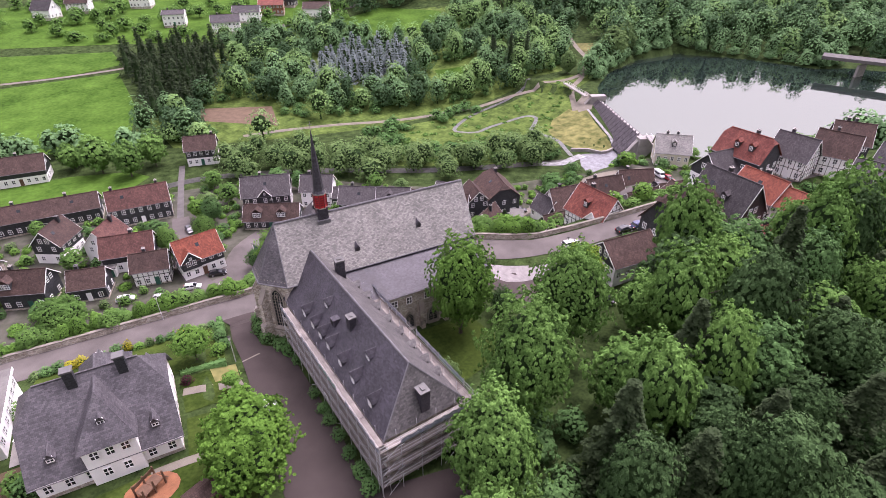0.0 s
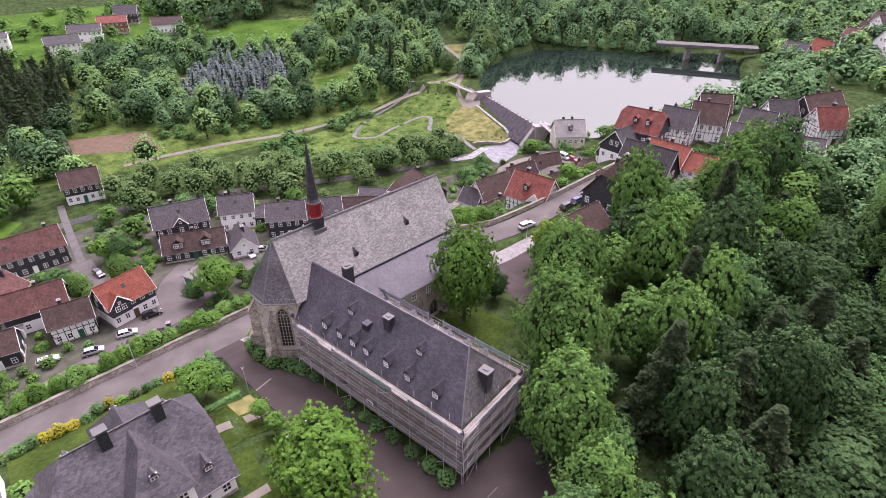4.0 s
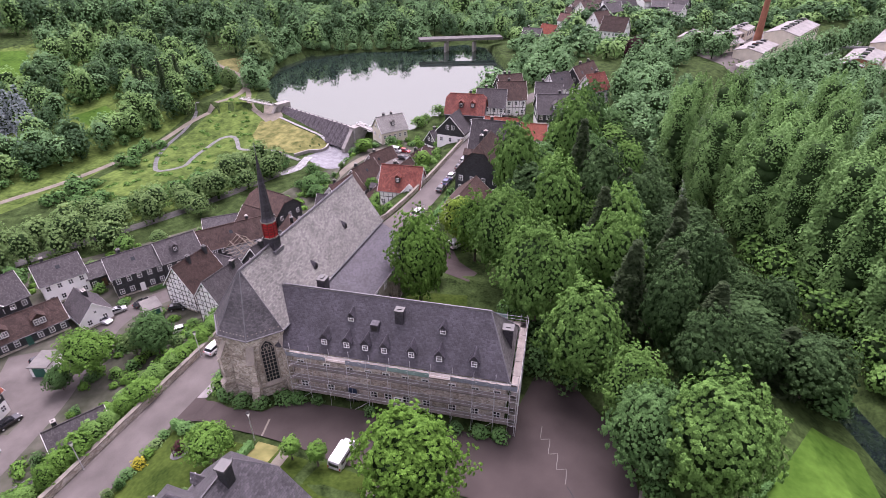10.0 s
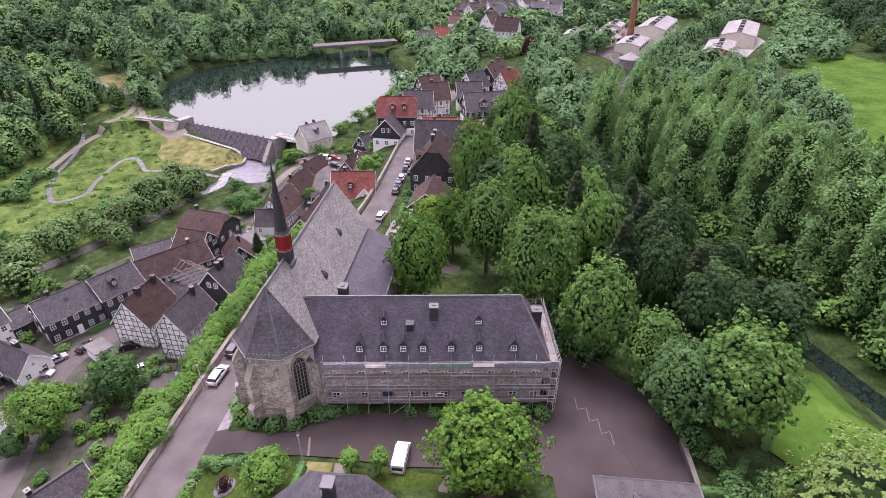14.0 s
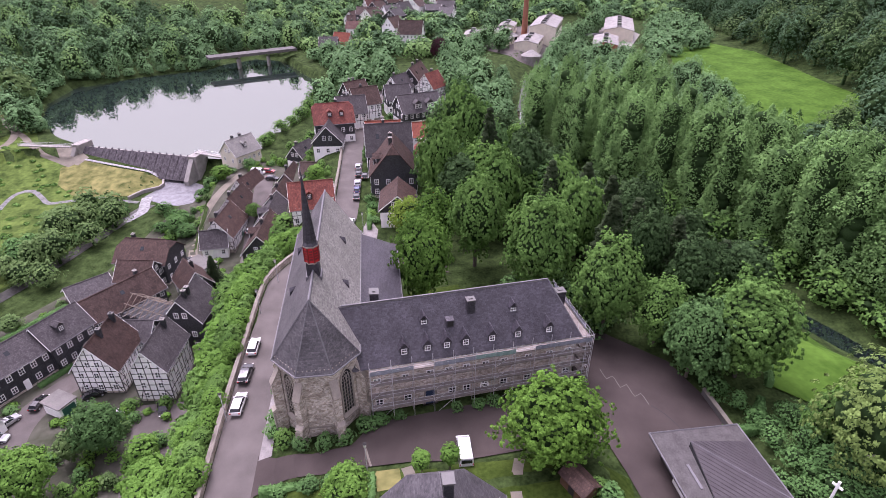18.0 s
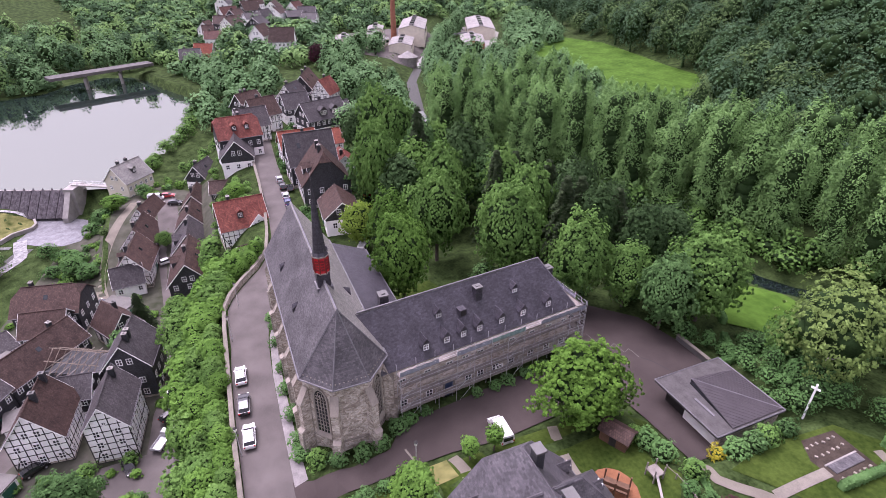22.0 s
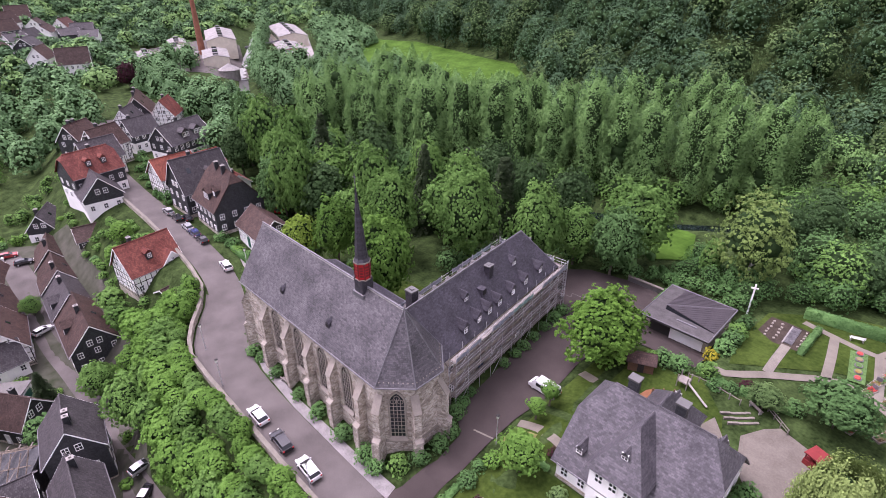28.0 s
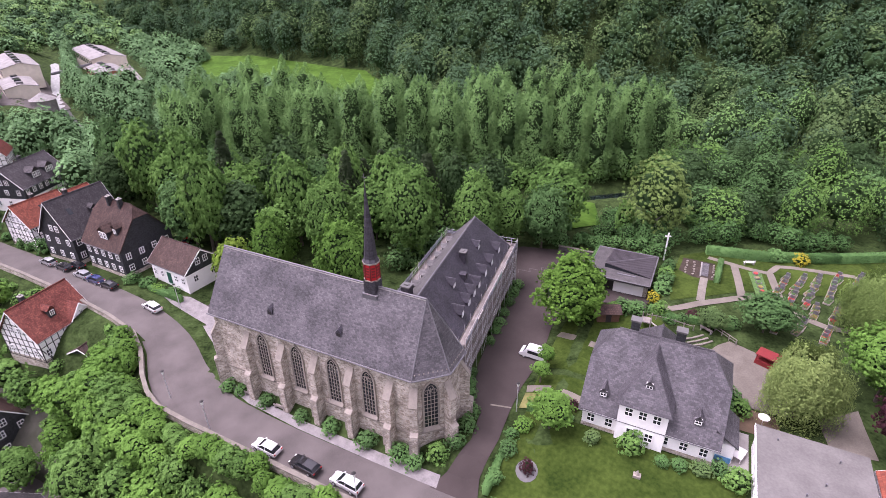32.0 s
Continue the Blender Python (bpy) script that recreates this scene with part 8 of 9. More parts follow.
garden_fill("garden_shrubs", UPPER, 3.0, 1.2, 1.8, 83, 0.7, "shrub", "garden shrubs and hedges beside the upper road")
garden_fill("garden_shrubs", GARDENS, 3.4, 1.0, 1.3, 85, 0.7, "lime", "bright green shrubs and herbs in village gardens")
garden_fill("garden_shrubs", [(-118, -4), (-140, 4), (-150, 12), (-146, 34), (-120, 36), (-134, -14), (-122, -22)], 3.4, 1.5, 2.6, 87, 0.8, "ash", "garden shrubs at the end of the village")


# ---- rectory ----
rect = house(31.4, 12.1, 1.9, 180, 14.2, 13.0, 3.3, 10.3, "white", "rectory", hip=0.42, rows=1, chimneys=(), over=0.5, name="rectory", extra="in a garden")
rect["label"] = "white rendered rectory under a steep grey slate half-hipped roof"
for s in (-1, 1):
    bay = part("cross_gable", MB().box(-2.6, 2.6, min(s * 6.4, s * 7.06), max(s * 6.4, s * 7.06), -1.5, 5.6).box(-2.6, 2.6, min(s * 2.5, s * 6.5), max(s * 2.5, s * 6.5), 3.0, 5.6), WHITE, rect, "white cross gable wall", m=pose(0.6, 0, 0))
    e = [(-3.0, s * 7.45, 5.45), (3.0, s * 7.45, 5.45), (3.0, s * 3.6, 5.45), (-3.0, s * 3.6, 5.45)]
    ap, bk = (0, s * 3.4, 9.9), (0, s * 0.5, 9.9)
    for q in ([e[0], e[1], ap], [e[1], (3.0, s * 0.9, 5.45), bk, ap], [(-3.0, s * 0.9, 5.45), e[0], ap, bk]):
        part("cross_roof", MB().slab(q if s < 0 else q[::-1], 0.16), SLATE_RECTORY, bay)
    for x in (-1.5, 0.0, 1.5):
        window("cross", bay, pose(x, s * 7.08, 3.9, 0, 0, 0 if s < 0 else 180))
    for x in (-1.0, 1.0):
        window("cross", bay, pose(x, s * 7.08, 1.0, 0, 0, 0 if s < 0 else 180))
    dormer(rect, pose(0.6, s * 5.6, 7.2, 0, 0, 0 if s < 0 else 180), 0.5, 0.5, 0.7, 1.0, SLATE_RECTORY)
    for x in (-4.9, 5.2):
        dormer(rect, pose(x, s * 5.7, 4.4, 0, 0, 0 if s < 0 else 180), 0.55, 0.55, 0.8, 1.1, SLATE_RECTORY)
for x in (3.5, -1.5):
    ch = part("chimney", MB().box(-0.5, 0.5, -0.42, 0.42, 8.6, 11.5, pose(x, -0.6, 0)), SHINGLE, rect, "slate-hung chimney with pale cap")
    part("chimney_cap", MB().box(-0.62, 0.62, -0.55, 0.55, 11.5, 11.72, pose(x, -0.6, 0)), CHIMNEYTOP, ch)
ext = part("lean_to", MB().box(-9.0, -7.0, 1.0, 5.5, -2, 2.6), WHITE, rect, "white garden room")
part("lean_to_roof", MB().slab([(-9.3, 0.7, 2.7), (-9.3, 5.8, 2.7), (-6.9, 5.8, 4.4), (-6.9, 0.7, 4.4)][::-1], 0.14), SLATE_RECTORY, ext)
mural = part("mural_board", MB().box(-8.9, -7.3, 5.53, 5.58, -0.6, 0.9), plain("blue painted board", (0.12, 0.35, 0.6), 0.5), ext, "blue painted board")
part("mural_band", MB().box(-8.85, -7.35, 5.58, 5.6, -0.5, -0.1), PAINT, mural)
part("plinth_band", MB().box(-7.15, 7.15, 6.5, 6.56, -1.5, 0.25), STONE, rect)

# ---- white hall with flat felt roof, and its neighbour ----
wh = thing("community_hall", "white flat-roofed hall with bleached roofing felt", "hall", pose(47.5, 4.0, 1.4))
part("wall", MB().box(-5.0, 5.0, -6.0, 6.3, -3, 3.3), WHITE, wh)
part("flat_roof", MB().add([(-5.3, -6.3, 3.3), (5.3, -6.3, 3.3), (5.3, 6.6, 3.3), (-5.3, 6.6, 3.3), (-5.3, -6.3, 3.75), (5.3, -6.3, 3.55), (5.3, 6.6, 3.55), (-5.3, 6.6, 3.75)], [(3, 2, 1, 0), (4, 5, 6, 7), (0, 1, 5, 4), (1, 2, 6, 5), (2, 3, 7, 6), (3, 0, 4, 7)]), PALEFELT, wh)
part("roof_edge", MB().box(-5.36, -5.28, -6.3, 6.6, 3.4, 3.85), PAINT, wh)
for k in range(7):
    window("cross", wh, pose(-5.02, -5.0 + 1.7 * k, 1.6, 0, 0, -90))
for x_, y_ in ((-3.2, 5.0), (-1.0, -1.5), (2.4, 4.4), (0.8, 0.6)):
    part("roof_outlet", MB().rod((x_, y_, 3.5), (x_, y_, 4.0), 0.09, 8), LEAD, wh)
house(57.6, 3.0, 1.4, 90, 12, 8, 3.4, 6.0, "white", "orange", rows=1, chimneys=())

# ---- parish shelter with folded zinc roof and wayside cross ----
ph = thing("parish_shelter", "flat-roofed parish garage with folded zinc roof light", "garage", pose(0, 0, 0))
gz0 = ground_z(22, 43)
part("wall", MB().box(18.4, 26.9, 41.2, 47.6, gz0 - 2, 3.3), CREAM, ph)
part("side_wall", MB().box(26.6, 27.2, 38.6, 47.9, gz0 - 2, 3.3), STONE, ph)
part("garage_door", MB().box(21.8, 26.6, 38.55, 38.7, gz0, 2.55), PAINT, ph, "white panelled garage door")
# Black block fills the open bay to stand in for its shade.
part("garage_back", MB().box(18.6, 26.6, 38.7, 41.2, gz0, 3.3), BLACKWOOD, ph)
part("flat_roof", MB().box(17.4, 27.6, 37.4, 48.2, 3.3, 3.62), BITUMEN, ph, "grey felt roof with metal edge")
for a_, b_ in (((17.4, 37.4), (27.6, 37.4)), ((27.6, 37.4), (27.6, 48.2)), ((27.6, 48.2), (17.4, 48.2)), ((17.4, 48.2), (17.4, 37.4))):
    part("roof_edge", MB().rod((*a_, 3.66), (*b_, 3.66), 0.09, 4), LEAD, ph)
A_, B_, C_, D_ = (19.7, 41.0, 4.45), (19.9, 47.9, 3.75), (27.3, 48.0, 3.75), (27.3, 40.0, 3.75)
part("zinc_plane", MB().slab([A_, C_, B_], 0.1), ZINC, ph, "ribbed zinc roof plane")
part("zinc_plane", MB().slab([A_, D_, C_], 0.1), ZINC, ph, "ribbed zinc roof plane")
for tip, base_ in ((B_, (A_, C_)), (D_, (A_, C_))):
    for k in range(1, 12):
        f = k / 12
        p_ = Vector(base_[0]).lerp(Vector(tip), f)
        q_ = Vector(base_[1]).lerp(Vector(tip), f)
        part("standing_seam", MB().rod(p_ + Vector((0, 0, 0.03)), q_ + Vector((0, 0, 0.03)), 0.03, 4), ZINC, ph)
part("ridge_seam", MB().rod(A_, C_, 0.06, 4), LEAD, ph)
part("clerestory", MB().add([(19.7, 41.0, 3.6), (27.3, 40.0, 3.6), (19.7, 41.0, 4.33)], [(0, 1, 2)]), GLASS, ph)
part("clerestory", MB().add([(19.7, 41.0, 3.6), (19.9, 47.9, 3.6), (19.7, 41.0, 4.33)], [(0, 2, 1)]), GLASS, ph)
part("roof_step", MB().box(22.0, 25.0, 39.4, 39.7, 3.62, 3.72), LEAD, ph)
drape("yard", [(11.5, 33.5), (16.5, 33.6), (20, 34.0), (27.6, 34.6), (28, 39.6), (18.6, 39.6), (18.4, 47.5), (12.5, 47.5)], COURT, "asphalt yard before the parish garage", "yard", 0.17, 1.2)
gw = thing("garden_wall", "low mossy stone wall between the court and the garden", "wall", pose(0, 0, 0))
part("stonework", MB().box(9.6, 17.3, 48.9, 49.3, -1.5, 1.5), DAMP, gw)
part("coping", MB().box(9.5, 17.35, 48.82, 49.38, 1.5, 1.62), COPING, gw)
wc = thing("wayside_cross", "tall white-painted wooden cross above the graveyard", "cross", pose(28.4, 50.8, ground_z(28.4, 50.8), 0, 0, 20))
part("post", MB().box(-0.11, 0.11, -0.11, 0.11, -0.3, 5.2), PAINT, wc)
part("arm", MB().box(-0.5, 0.5, -0.09, 0.09, 4.45, 4.65), PAINT, wc)


# ---- cars ----
def xz(mb, prof, w0, w1=None):
    w1 = w0 if w1 is None else w1
    n = len(prof)
    ws = w1 if isinstance(w1, (list, tuple)) else [w1] * n
    mb.add([(x, -w, z) for (x, z), w in zip(prof, ws)] + [(x, w, z) for (x, z), w in zip(prof, ws)], [tuple(range(n)), tuple(range(2 * n - 1, n - 1, -1))] + [((i + 1) % n, i, n + i, n + (i + 1) % n) for i in range(n)])
    return mb


CARMESH = {}


def car(x, y, yaw, colour="white", kind="hatch", z=None):
    z = ground_z(x, y) + 0.12 if z is None else z
    what = {"hatch": "parked hatchback", "estate": "parked estate car", "van": "parked van", "truck": "parked tipper truck with open bed"}[kind]
    t = thing("van" if kind == "van" else ("truck" if kind == "truck" else "car"), f"{colour} {what} with dark windows", "vehicle", pose(x, y, z, 0, 0, yaw) @ Matrix.Diagonal((0.87, 0.87, 0.87, 1)), "parked vehicles")
    key = (colour, kind)
    if key not in CARMESH:
        paint = CARS[colour]
        if kind == "van":
            body = [(-2.35, 0.4), (-2.4, 1.0), (-2.3, 1.9), (-2.1, 2.0), (1.0, 2.0), (1.3, 1.85), (1.8, 1.15), (2.35, 0.95), (2.45, 0.7), (2.4, 0.4)]
            ws = [0.92, 0.95, 0.86, 0.8, 0.8, 0.82, 0.92, 0.9, 0.9, 0.9]
            glass = xz(MB(), [(1.32, 1.88), (1.36, 1.84), (1.86, 1.16), (1.8, 1.15)], 0.78)
            side = MB()
        elif kind == "truck":
            body = [(0.5, 0.5), (0.5, 1.9), (0.7, 2.0), (1.5, 2.0), (2.0, 1.3), (2.6, 1.15), (2.7, 0.5)]
            ws = [0.95, 0.9, 0.8, 0.8, 0.92, 0.9, 0.9]
            glass = xz(MB(), [(1.53, 1.98), (1.58, 1.95), (2.06, 1.3), (2.0, 1.29)], 0.78)
        else:
            b = -2.15 if kind == "hatch" else -2.35
            body = [(b, 0.32), (b - 0.06, 0.6), (b + 0.04, 0.92), (b + 0.3, 0.98), (0.95, 0.95), (1.75, 0.83), (2.12, 0.66), (2.16, 0.4), (2.1, 0.28)]
            ws = [0.8, 0.86, 0.86, 0.84, 0.86, 0.82, 0.78, 0.78, 0.8]
            top = [(b + 0.1, 0.95), (b + 0.55 if kind == "hatch" else b + 0.4, 1.4), (-0.4, 1.47), (0.25, 1.4), (1.05, 0.94)]
            glass = xz(MB(), top, 0.8, [0.78, 0.62, 0.62, 0.62, 0.78])
        parts = [("body", xz(MB(), body, 0.86, ws).mesh("body", paint), paint), ("windscreen" if kind in ("van", "truck") else "cabin_glass", glass.mesh("glass", CARGLASS), CARGLASS)]
        if kind in ("hatch", "estate"):
            b2 = (b + 0.5 if kind == "hatch" else b + 0.38)
            rf = xz(MB(), [(b2, 1.39), (-0.4, 1.475), (0.28, 1.405), (0.26, 1.43), (-0.4, 1.51), (b2, 1.43)], 0.64)
            parts.append(("roof", rf.mesh("roof", paint), paint))
            for s in (-1, 1):
                parts.append(("pillar", MB().rod((-0.45, s * 0.78, 0.95), (-0.5, s * 0.64, 1.46), 0.05, 4).mesh("pillar", paint), paint))
                parts.append(("pillar", MB().rod((1.03, s * 0.79, 0.95), (0.27, s * 0.64, 1.43), 0.05, 4).mesh("pillar", paint), paint))
                parts.append(("headlight", MB().box(2.0, 2.14, s * 0.62 - 0.14, s * 0.62 + 0.14, 0.58, 0.72).mesh("headlight", LAMPGLASS), LAMPGLASS))
                parts.append(("tail_light", MB().box(b - 0.07, b + 0.05, s * 0.68 - 0.12, s * 0.68 + 0.12, 0.68, 0.86).mesh("tail_light", TAILLIGHT), TAILLIGHT))
                parts.append(("mirror", MB().box(0.75, 0.92, s * 0.95 - 0.08, s * 0.95 + 0.08, 0.92, 1.05).mesh("mirror", paint), paint))
        if kind == "van":
            for s in (-1, 1):
                parts.append(("side_window", MB().box(-1.9, 1.0, s * 0.905 - 0.03, s * 0.905 + 0.03, 1.15, 1.7).mesh("side_window", CARGLASS), CARGLASS))
        if kind == "van":
            parts.append(("rear_window", MB().box(-2.46, -2.38, -0.7, 0.7, 1.15, 1.7).mesh("rear_window", CARGLASS), CARGLASS))
            for s in (-1, 1):
                parts.append(("tail_light", MB().box(-2.45, -2.36, s * 0.84 - 0.07, s * 0.84 + 0.07, 0.75, 1.05).mesh("tail_light", TAILLIGHT), TAILLIGHT))
            for k in range(4):
                parts.append(("roof_rib", MB().box(-2.0, 0.9, -0.6 + 0.4 * k - 0.03, -0.6 + 0.4 * k + 0.03, 2.0, 2.03).mesh("roof_rib", paint), paint))
        if kind == "truck":
            bed = MB().box(-2.8, 0.4, -0.98, 0.98, 0.75, 0.85).box(-2.8, 0.4, -1.0, -0.94, 0.85, 1.25).box(-2.8, 0.4, 0.94, 1.0, 0.85, 1.25).box(-2.84, -2.78, -1, 1, 0.85, 1.25).box(0.38, 0.44, -1, 1, 0.85, 1.4)
            parts.append(("bed", bed.mesh("bed", STEEL), STEEL))
            parts.append(("chassis", MB().box(-2.7, 0.8, -0.4, 0.4, 0.45, 0.75).mesh("chassis", BLACKWOOD), BLACKWOOD))
        CARMESH[key] = parts
        CARMESH.setdefault("wheel", (MB().rod((0, -0.11, 0), (0, 0.11, 0), 0.31, 12).mesh("tyre", TYRE), MB().rod((0, -0.12, 0), (0, 0.12, 0), 0.19, 10).mesh("rim", STEEL)))
    for nm, me, mt in CARMESH[key]:
        part(nm, me, mt, t)
    ax = {"hatch": (-1.35, 1.35), "estate": (-1.4, 1.38), "van": (-1.5, 1.6), "truck": (-1.9, 1.8)}[kind]
    for xx in ax:
        for s in (-1, 1):
            w = part("wheel", CARMESH["wheel"][0], TYRE, t, m=pose(xx, s * 0.78, 0.31))
            part("rim", CARMESH["wheel"][1], STEEL, w)
    return t


car(-9.4, -11.7, 178, "white", "hatch")
car(-3.6, -11.8, 176, "black", "estate")
car(2.2, -11.7, 176, "white", "estate")
car(-46.5, 2.2, 172, "white", "estate")
for x, y, c in ((-76.5, 3.6, "silver"), (-72, 3.7, "black"), (-66.2, 3.5, "silver"), (-62.6, 3.4, "blue"), (-58.8, 3.3, "black"), (-70.5, 5.2, "black")):
    car(x, y, 178, c, "hatch")
car(15.2, 16.4, 178, "white", "van")
car(-37.5, 14, 150, "white", "van")
car(-40.5, 18, 140, "black", "hatch")
for x, y, yw, c, kd in ((-15, -30.5, 20, "black", "hatch"), (-19, -52, 170, "black", "hatch"), (-27, -23.6, 100, "silver", "hatch"), (-23.5, -24.4, 130, "black", "estate"), (-76, -25.5, 110, "white", "hatch"),
                        (-65, -39.6, 150, "black", "hatch"), (-61, -41, 120, "white", "hatch"), (14.5, -47.8, 170, "black", "estate"), (20.5, -44.8, 165, "white", "hatch"), (27, -43.8, 165, "silver", "hatch"), (1.5, -56.5, 150, "black", "hatch"),
                        (-15, -55, 150, "silver", "hatch"), (-11.5, -55, 90, "white", "estate"), (-20, -43.5, 120, "black", "hatch"), (-14.5, -37.5, 140, "white", "hatch"), (34, -47, 170, "white", "hatch"), (18, -72, 100, "black", "hatch"),
                        (-104, -24.5, 80, "red", "hatch"), (-98, -22.6, 80, "black", "hatch"), (-60, 22, 120, "red", "hatch")):
    car(x, y, yw, c, kd)
car(-103.5, -27.5, 80, "white", "van")
car(-18.5, -25.5, 150, "white", "truck")


# ---- street furniture, benches, garden things ----
def lamp(x, y, h=4.2):
    t = thing("street_lamp", "slim grey lamp post with a pale lantern", "lamp", pose(x, y, ground_z(x, y)), "lamp posts")
    part("post", MB().rod((0, 0, -0.2), (0, 0, h), 0.07, 6, 0.045), STEEL, t)
    l_ = part("lantern", MB().rod((0, 0, h), (0, 0, h + 0.5), 0.13, 8, 0.22), LAMPGLASS, t)
    part("cap", MB().rod((0, 0, h + 0.5), (0, 0, h + 0.62), 0.26, 8, 0.06), BLACKWOOD, l_)


for x, y in ((16.4, 5.2), (4.5, -12.9), (-18.5, -12.2), (-27.5, -10.5), (25, -12.8), (-43, 4.8)):
    lamp(x, y)


def bench(x, y, yaw, material=WOOD, label="weathered grey wooden slatted bench"):
    t = thing("bench", label, "bench", pose(x, y, ground_z(x, y) + 0.1, 0, 0, yaw))
    for k in range(3):
        part("seat_slat", MB().box(-0.9, 0.9, -0.25 + 0.16 * k, -0.12 + 0.16 * k, 0.42, 0.46), material, t)
    for k in range(2):
        part("back_slat", MB().box(-0.9, 0.9, 0.24, 0.28, 0.58 + 0.17 * k, 0.71 + 0.17 * k), material, t)
    for s in (-0.75, 0.75):
        part("leg", MB().box(s - 0.05, s + 0.05, -0.22, 0.26, 0, 0.42).box(s - 0.04, s + 0.04, 0.2, 0.26, 0.4, 0.9), CONCRETE, t)


bench(-12.2, -5.9, 180)
bench(-17.6, -5.6, 180)
bench(42, 53.3, 200, PAINT, "white-painted wooden graveyard bench")
bench(36.5, 29.5, 150)

# play yard
hut = thing("play_hut", "brown-roofed wooden garden play shed", "shed", pose(22.8, 27.2, ground_z(22.8, 27.2), 0, 0, 25))
part("wall", MB().box(-1.6, 1.6, -1.1, 1.1, 0, 1.7), BROWNWOOD, hut)
for s in (-1, 1):
    q = [(-1.9, s * 1.4, 1.55), (1.9, s * 1.4, 1.55), (1.9, 0, 2.4), (-1.9, 0, 2.4)]
    part("roof_slope", MB().slab(q if s < 0 else q[::-1], 0.08), TILE_BROWN, hut)
part("door", MB().box(-0.4, 0.4, -1.14, -1.1, 0, 1.5), BLACKWOOD, hut)
drape("sand_ring", [(28 + 2.9 * math.cos(a), 23 + 2.4 * math.sin(a)) for a in np.linspace(0, 2 * math.pi, 15)[:-1]], mat("bark mulch", (0.2, 0.085, 0.04), 0.95, 0.3, 1.0, 10, 0.5), "reddish bark mulch under the play frame", "mulch", 0.14, 1.0)
pf = thing("climbing_frame", "dark wooden climbing frame with two platforms", "playground", pose(28, 23, ground_z(28, 23) + 0.1, 0, 0, 40))
for x in (-1.3, 0, 1.3):
    for y in (-0.7, 0.7):
        part("post", MB().box(x - 0.08, x + 0.08, y - 0.08, y + 0.08, -0.2, 2.1), BROWNWOOD, pf)
for x in (-0.65, 0.65):
    part("platform", MB().box(x - 0.62, x + 0.62, -0.68, 0.68, 0.9, 1.0), BROWNWOOD, pf)
    part("rail", MB().box(x - 0.62, x + 0.62, -0.74, -0.68, 1.4, 1.9), BROWNWOOD, pf)
for k in range(4):
    part("rung", MB().rod((-1.4 - 0.12 * (4 - k), -0.5, 0.2 * k + 0.15), (-1.4 - 0.12 * (4 - k), 0.5, 0.2 * k + 0.15), 0.04, 5), BROWNWOOD, pf)
sl_ = thing("slide", "pale metal slide running down the bank from a small platform", "slide", pose(28.4, 27.7, ground_z(28.4, 27.7)))
part("platform", MB().box(-0.7, 0.7, -0.7, 0.7, 0.9, 1.05), WOOD, sl_)
for x in (-0.62, 0.62):
    for y in (-0.62, 0.62):
        part("post", MB().box(x - 0.06, x + 0.06, y - 0.06, y + 0.06, -0.2, 1.9), WOOD, sl_)
part("chute", MB().slab([(0.6, -0.42, 1.05), (3.7, -2.0, 0.25), (3.82, -1.76, 0.25), (0.7, -0.18, 1.05)], 0.08), CONCRETE, sl_)
lf = thing("garden_fence", "low pale wooden rail fence above the terrace steps", "fence", pose(0, 0, 0))
fp_ = [(28.3 + 1.3 * k, 29.4 + 0.25 * math.sin(k * 0.9)) for k in range(6)]
for (xa, ya), (xb, yb) in zip(fp_, fp_[1:]):
    part("rail", MB().rod((xa, ya, ground_z(xa, ya) + 0.75), (xb, yb, ground_z(xb, yb) + 0.75), 0.06, 5), COPING, lf)
for xa, ya in fp_:
    part("post", MB().box(xa - 0.06, xa + 0.06, ya - 0.06, ya + 0.06, ground_z(xa, ya) - 0.3, ground_z(xa, ya) + 0.9), WOOD, lf)
red = thing("sandbox_house", "red-stained open wooden play house", "playground", pose(44.2, 25.8, ground_z(44.2, 25.8), 0, 0, -20))
part("base", MB().box(-1.3, 1.3, -0.9, 0.9, 0, 0.7), REDWOOD, red)
part("canopy", MB().box(-1.4, 1.4, -1.0, 1.0, 1.5, 1.62), REDWOOD, red)
for x in (-1.2, 1.2):
    part("post", MB().box(x - 0.06, x + 0.06, -0.8, -0.7, 0.7, 1.5), REDWOOD, red)
for k in range(3):
    rk = thing("terrace_step", "low curved stone terrace step in the garden bank", "step", pose(35.0 + 0.62 * k, 27.4 - 0.45 * k, ground_z(35.0 + 0.62 * k, 27.4 - 0.45 * k), 0, 0, 42), "terrace steps")
    for j in range(6):
        part("stone", MB().box(-1.8 + 0.6 * j, -1.23 + 0.6 * j, -0.14 + 0.1 * abs(j - 2.5) / 2.5, 0.14 + 0.1 * abs(j - 2.5) / 2.5, -0.2, 0.2 + 0.03 * (j % 2)), COPING, rk)
fn = thing("fence", "low wooden rail fence beside the play yard", "fence", pose(39, 29.2, ground_z(39, 29), 0, 0, -40))
for k in range(4):
    part("post", MB().box(-1.8 + 1.2 * k - 0.05, -1.8 + 1.2 * k + 0.05, -0.05, 0.05, -0.2, 0.95), WOOD, fn)
for z_ in (0.45, 0.85):
    part("rail", MB().box(-1.9, 1.9, -0.03, 0.03, z_, z_ + 0.1), WOOD, fn)
tb = thing("garden_table", "white plastic garden table on terrace", "table", pose(41.2, 8.0, ground_z(41.2, 8.0) + 0.05, 0, 0, 70))
part("tabletop", MB().box(-0.9, 0.9, -0.5, 0.5, 0.68, 0.74), PAINT, tb)
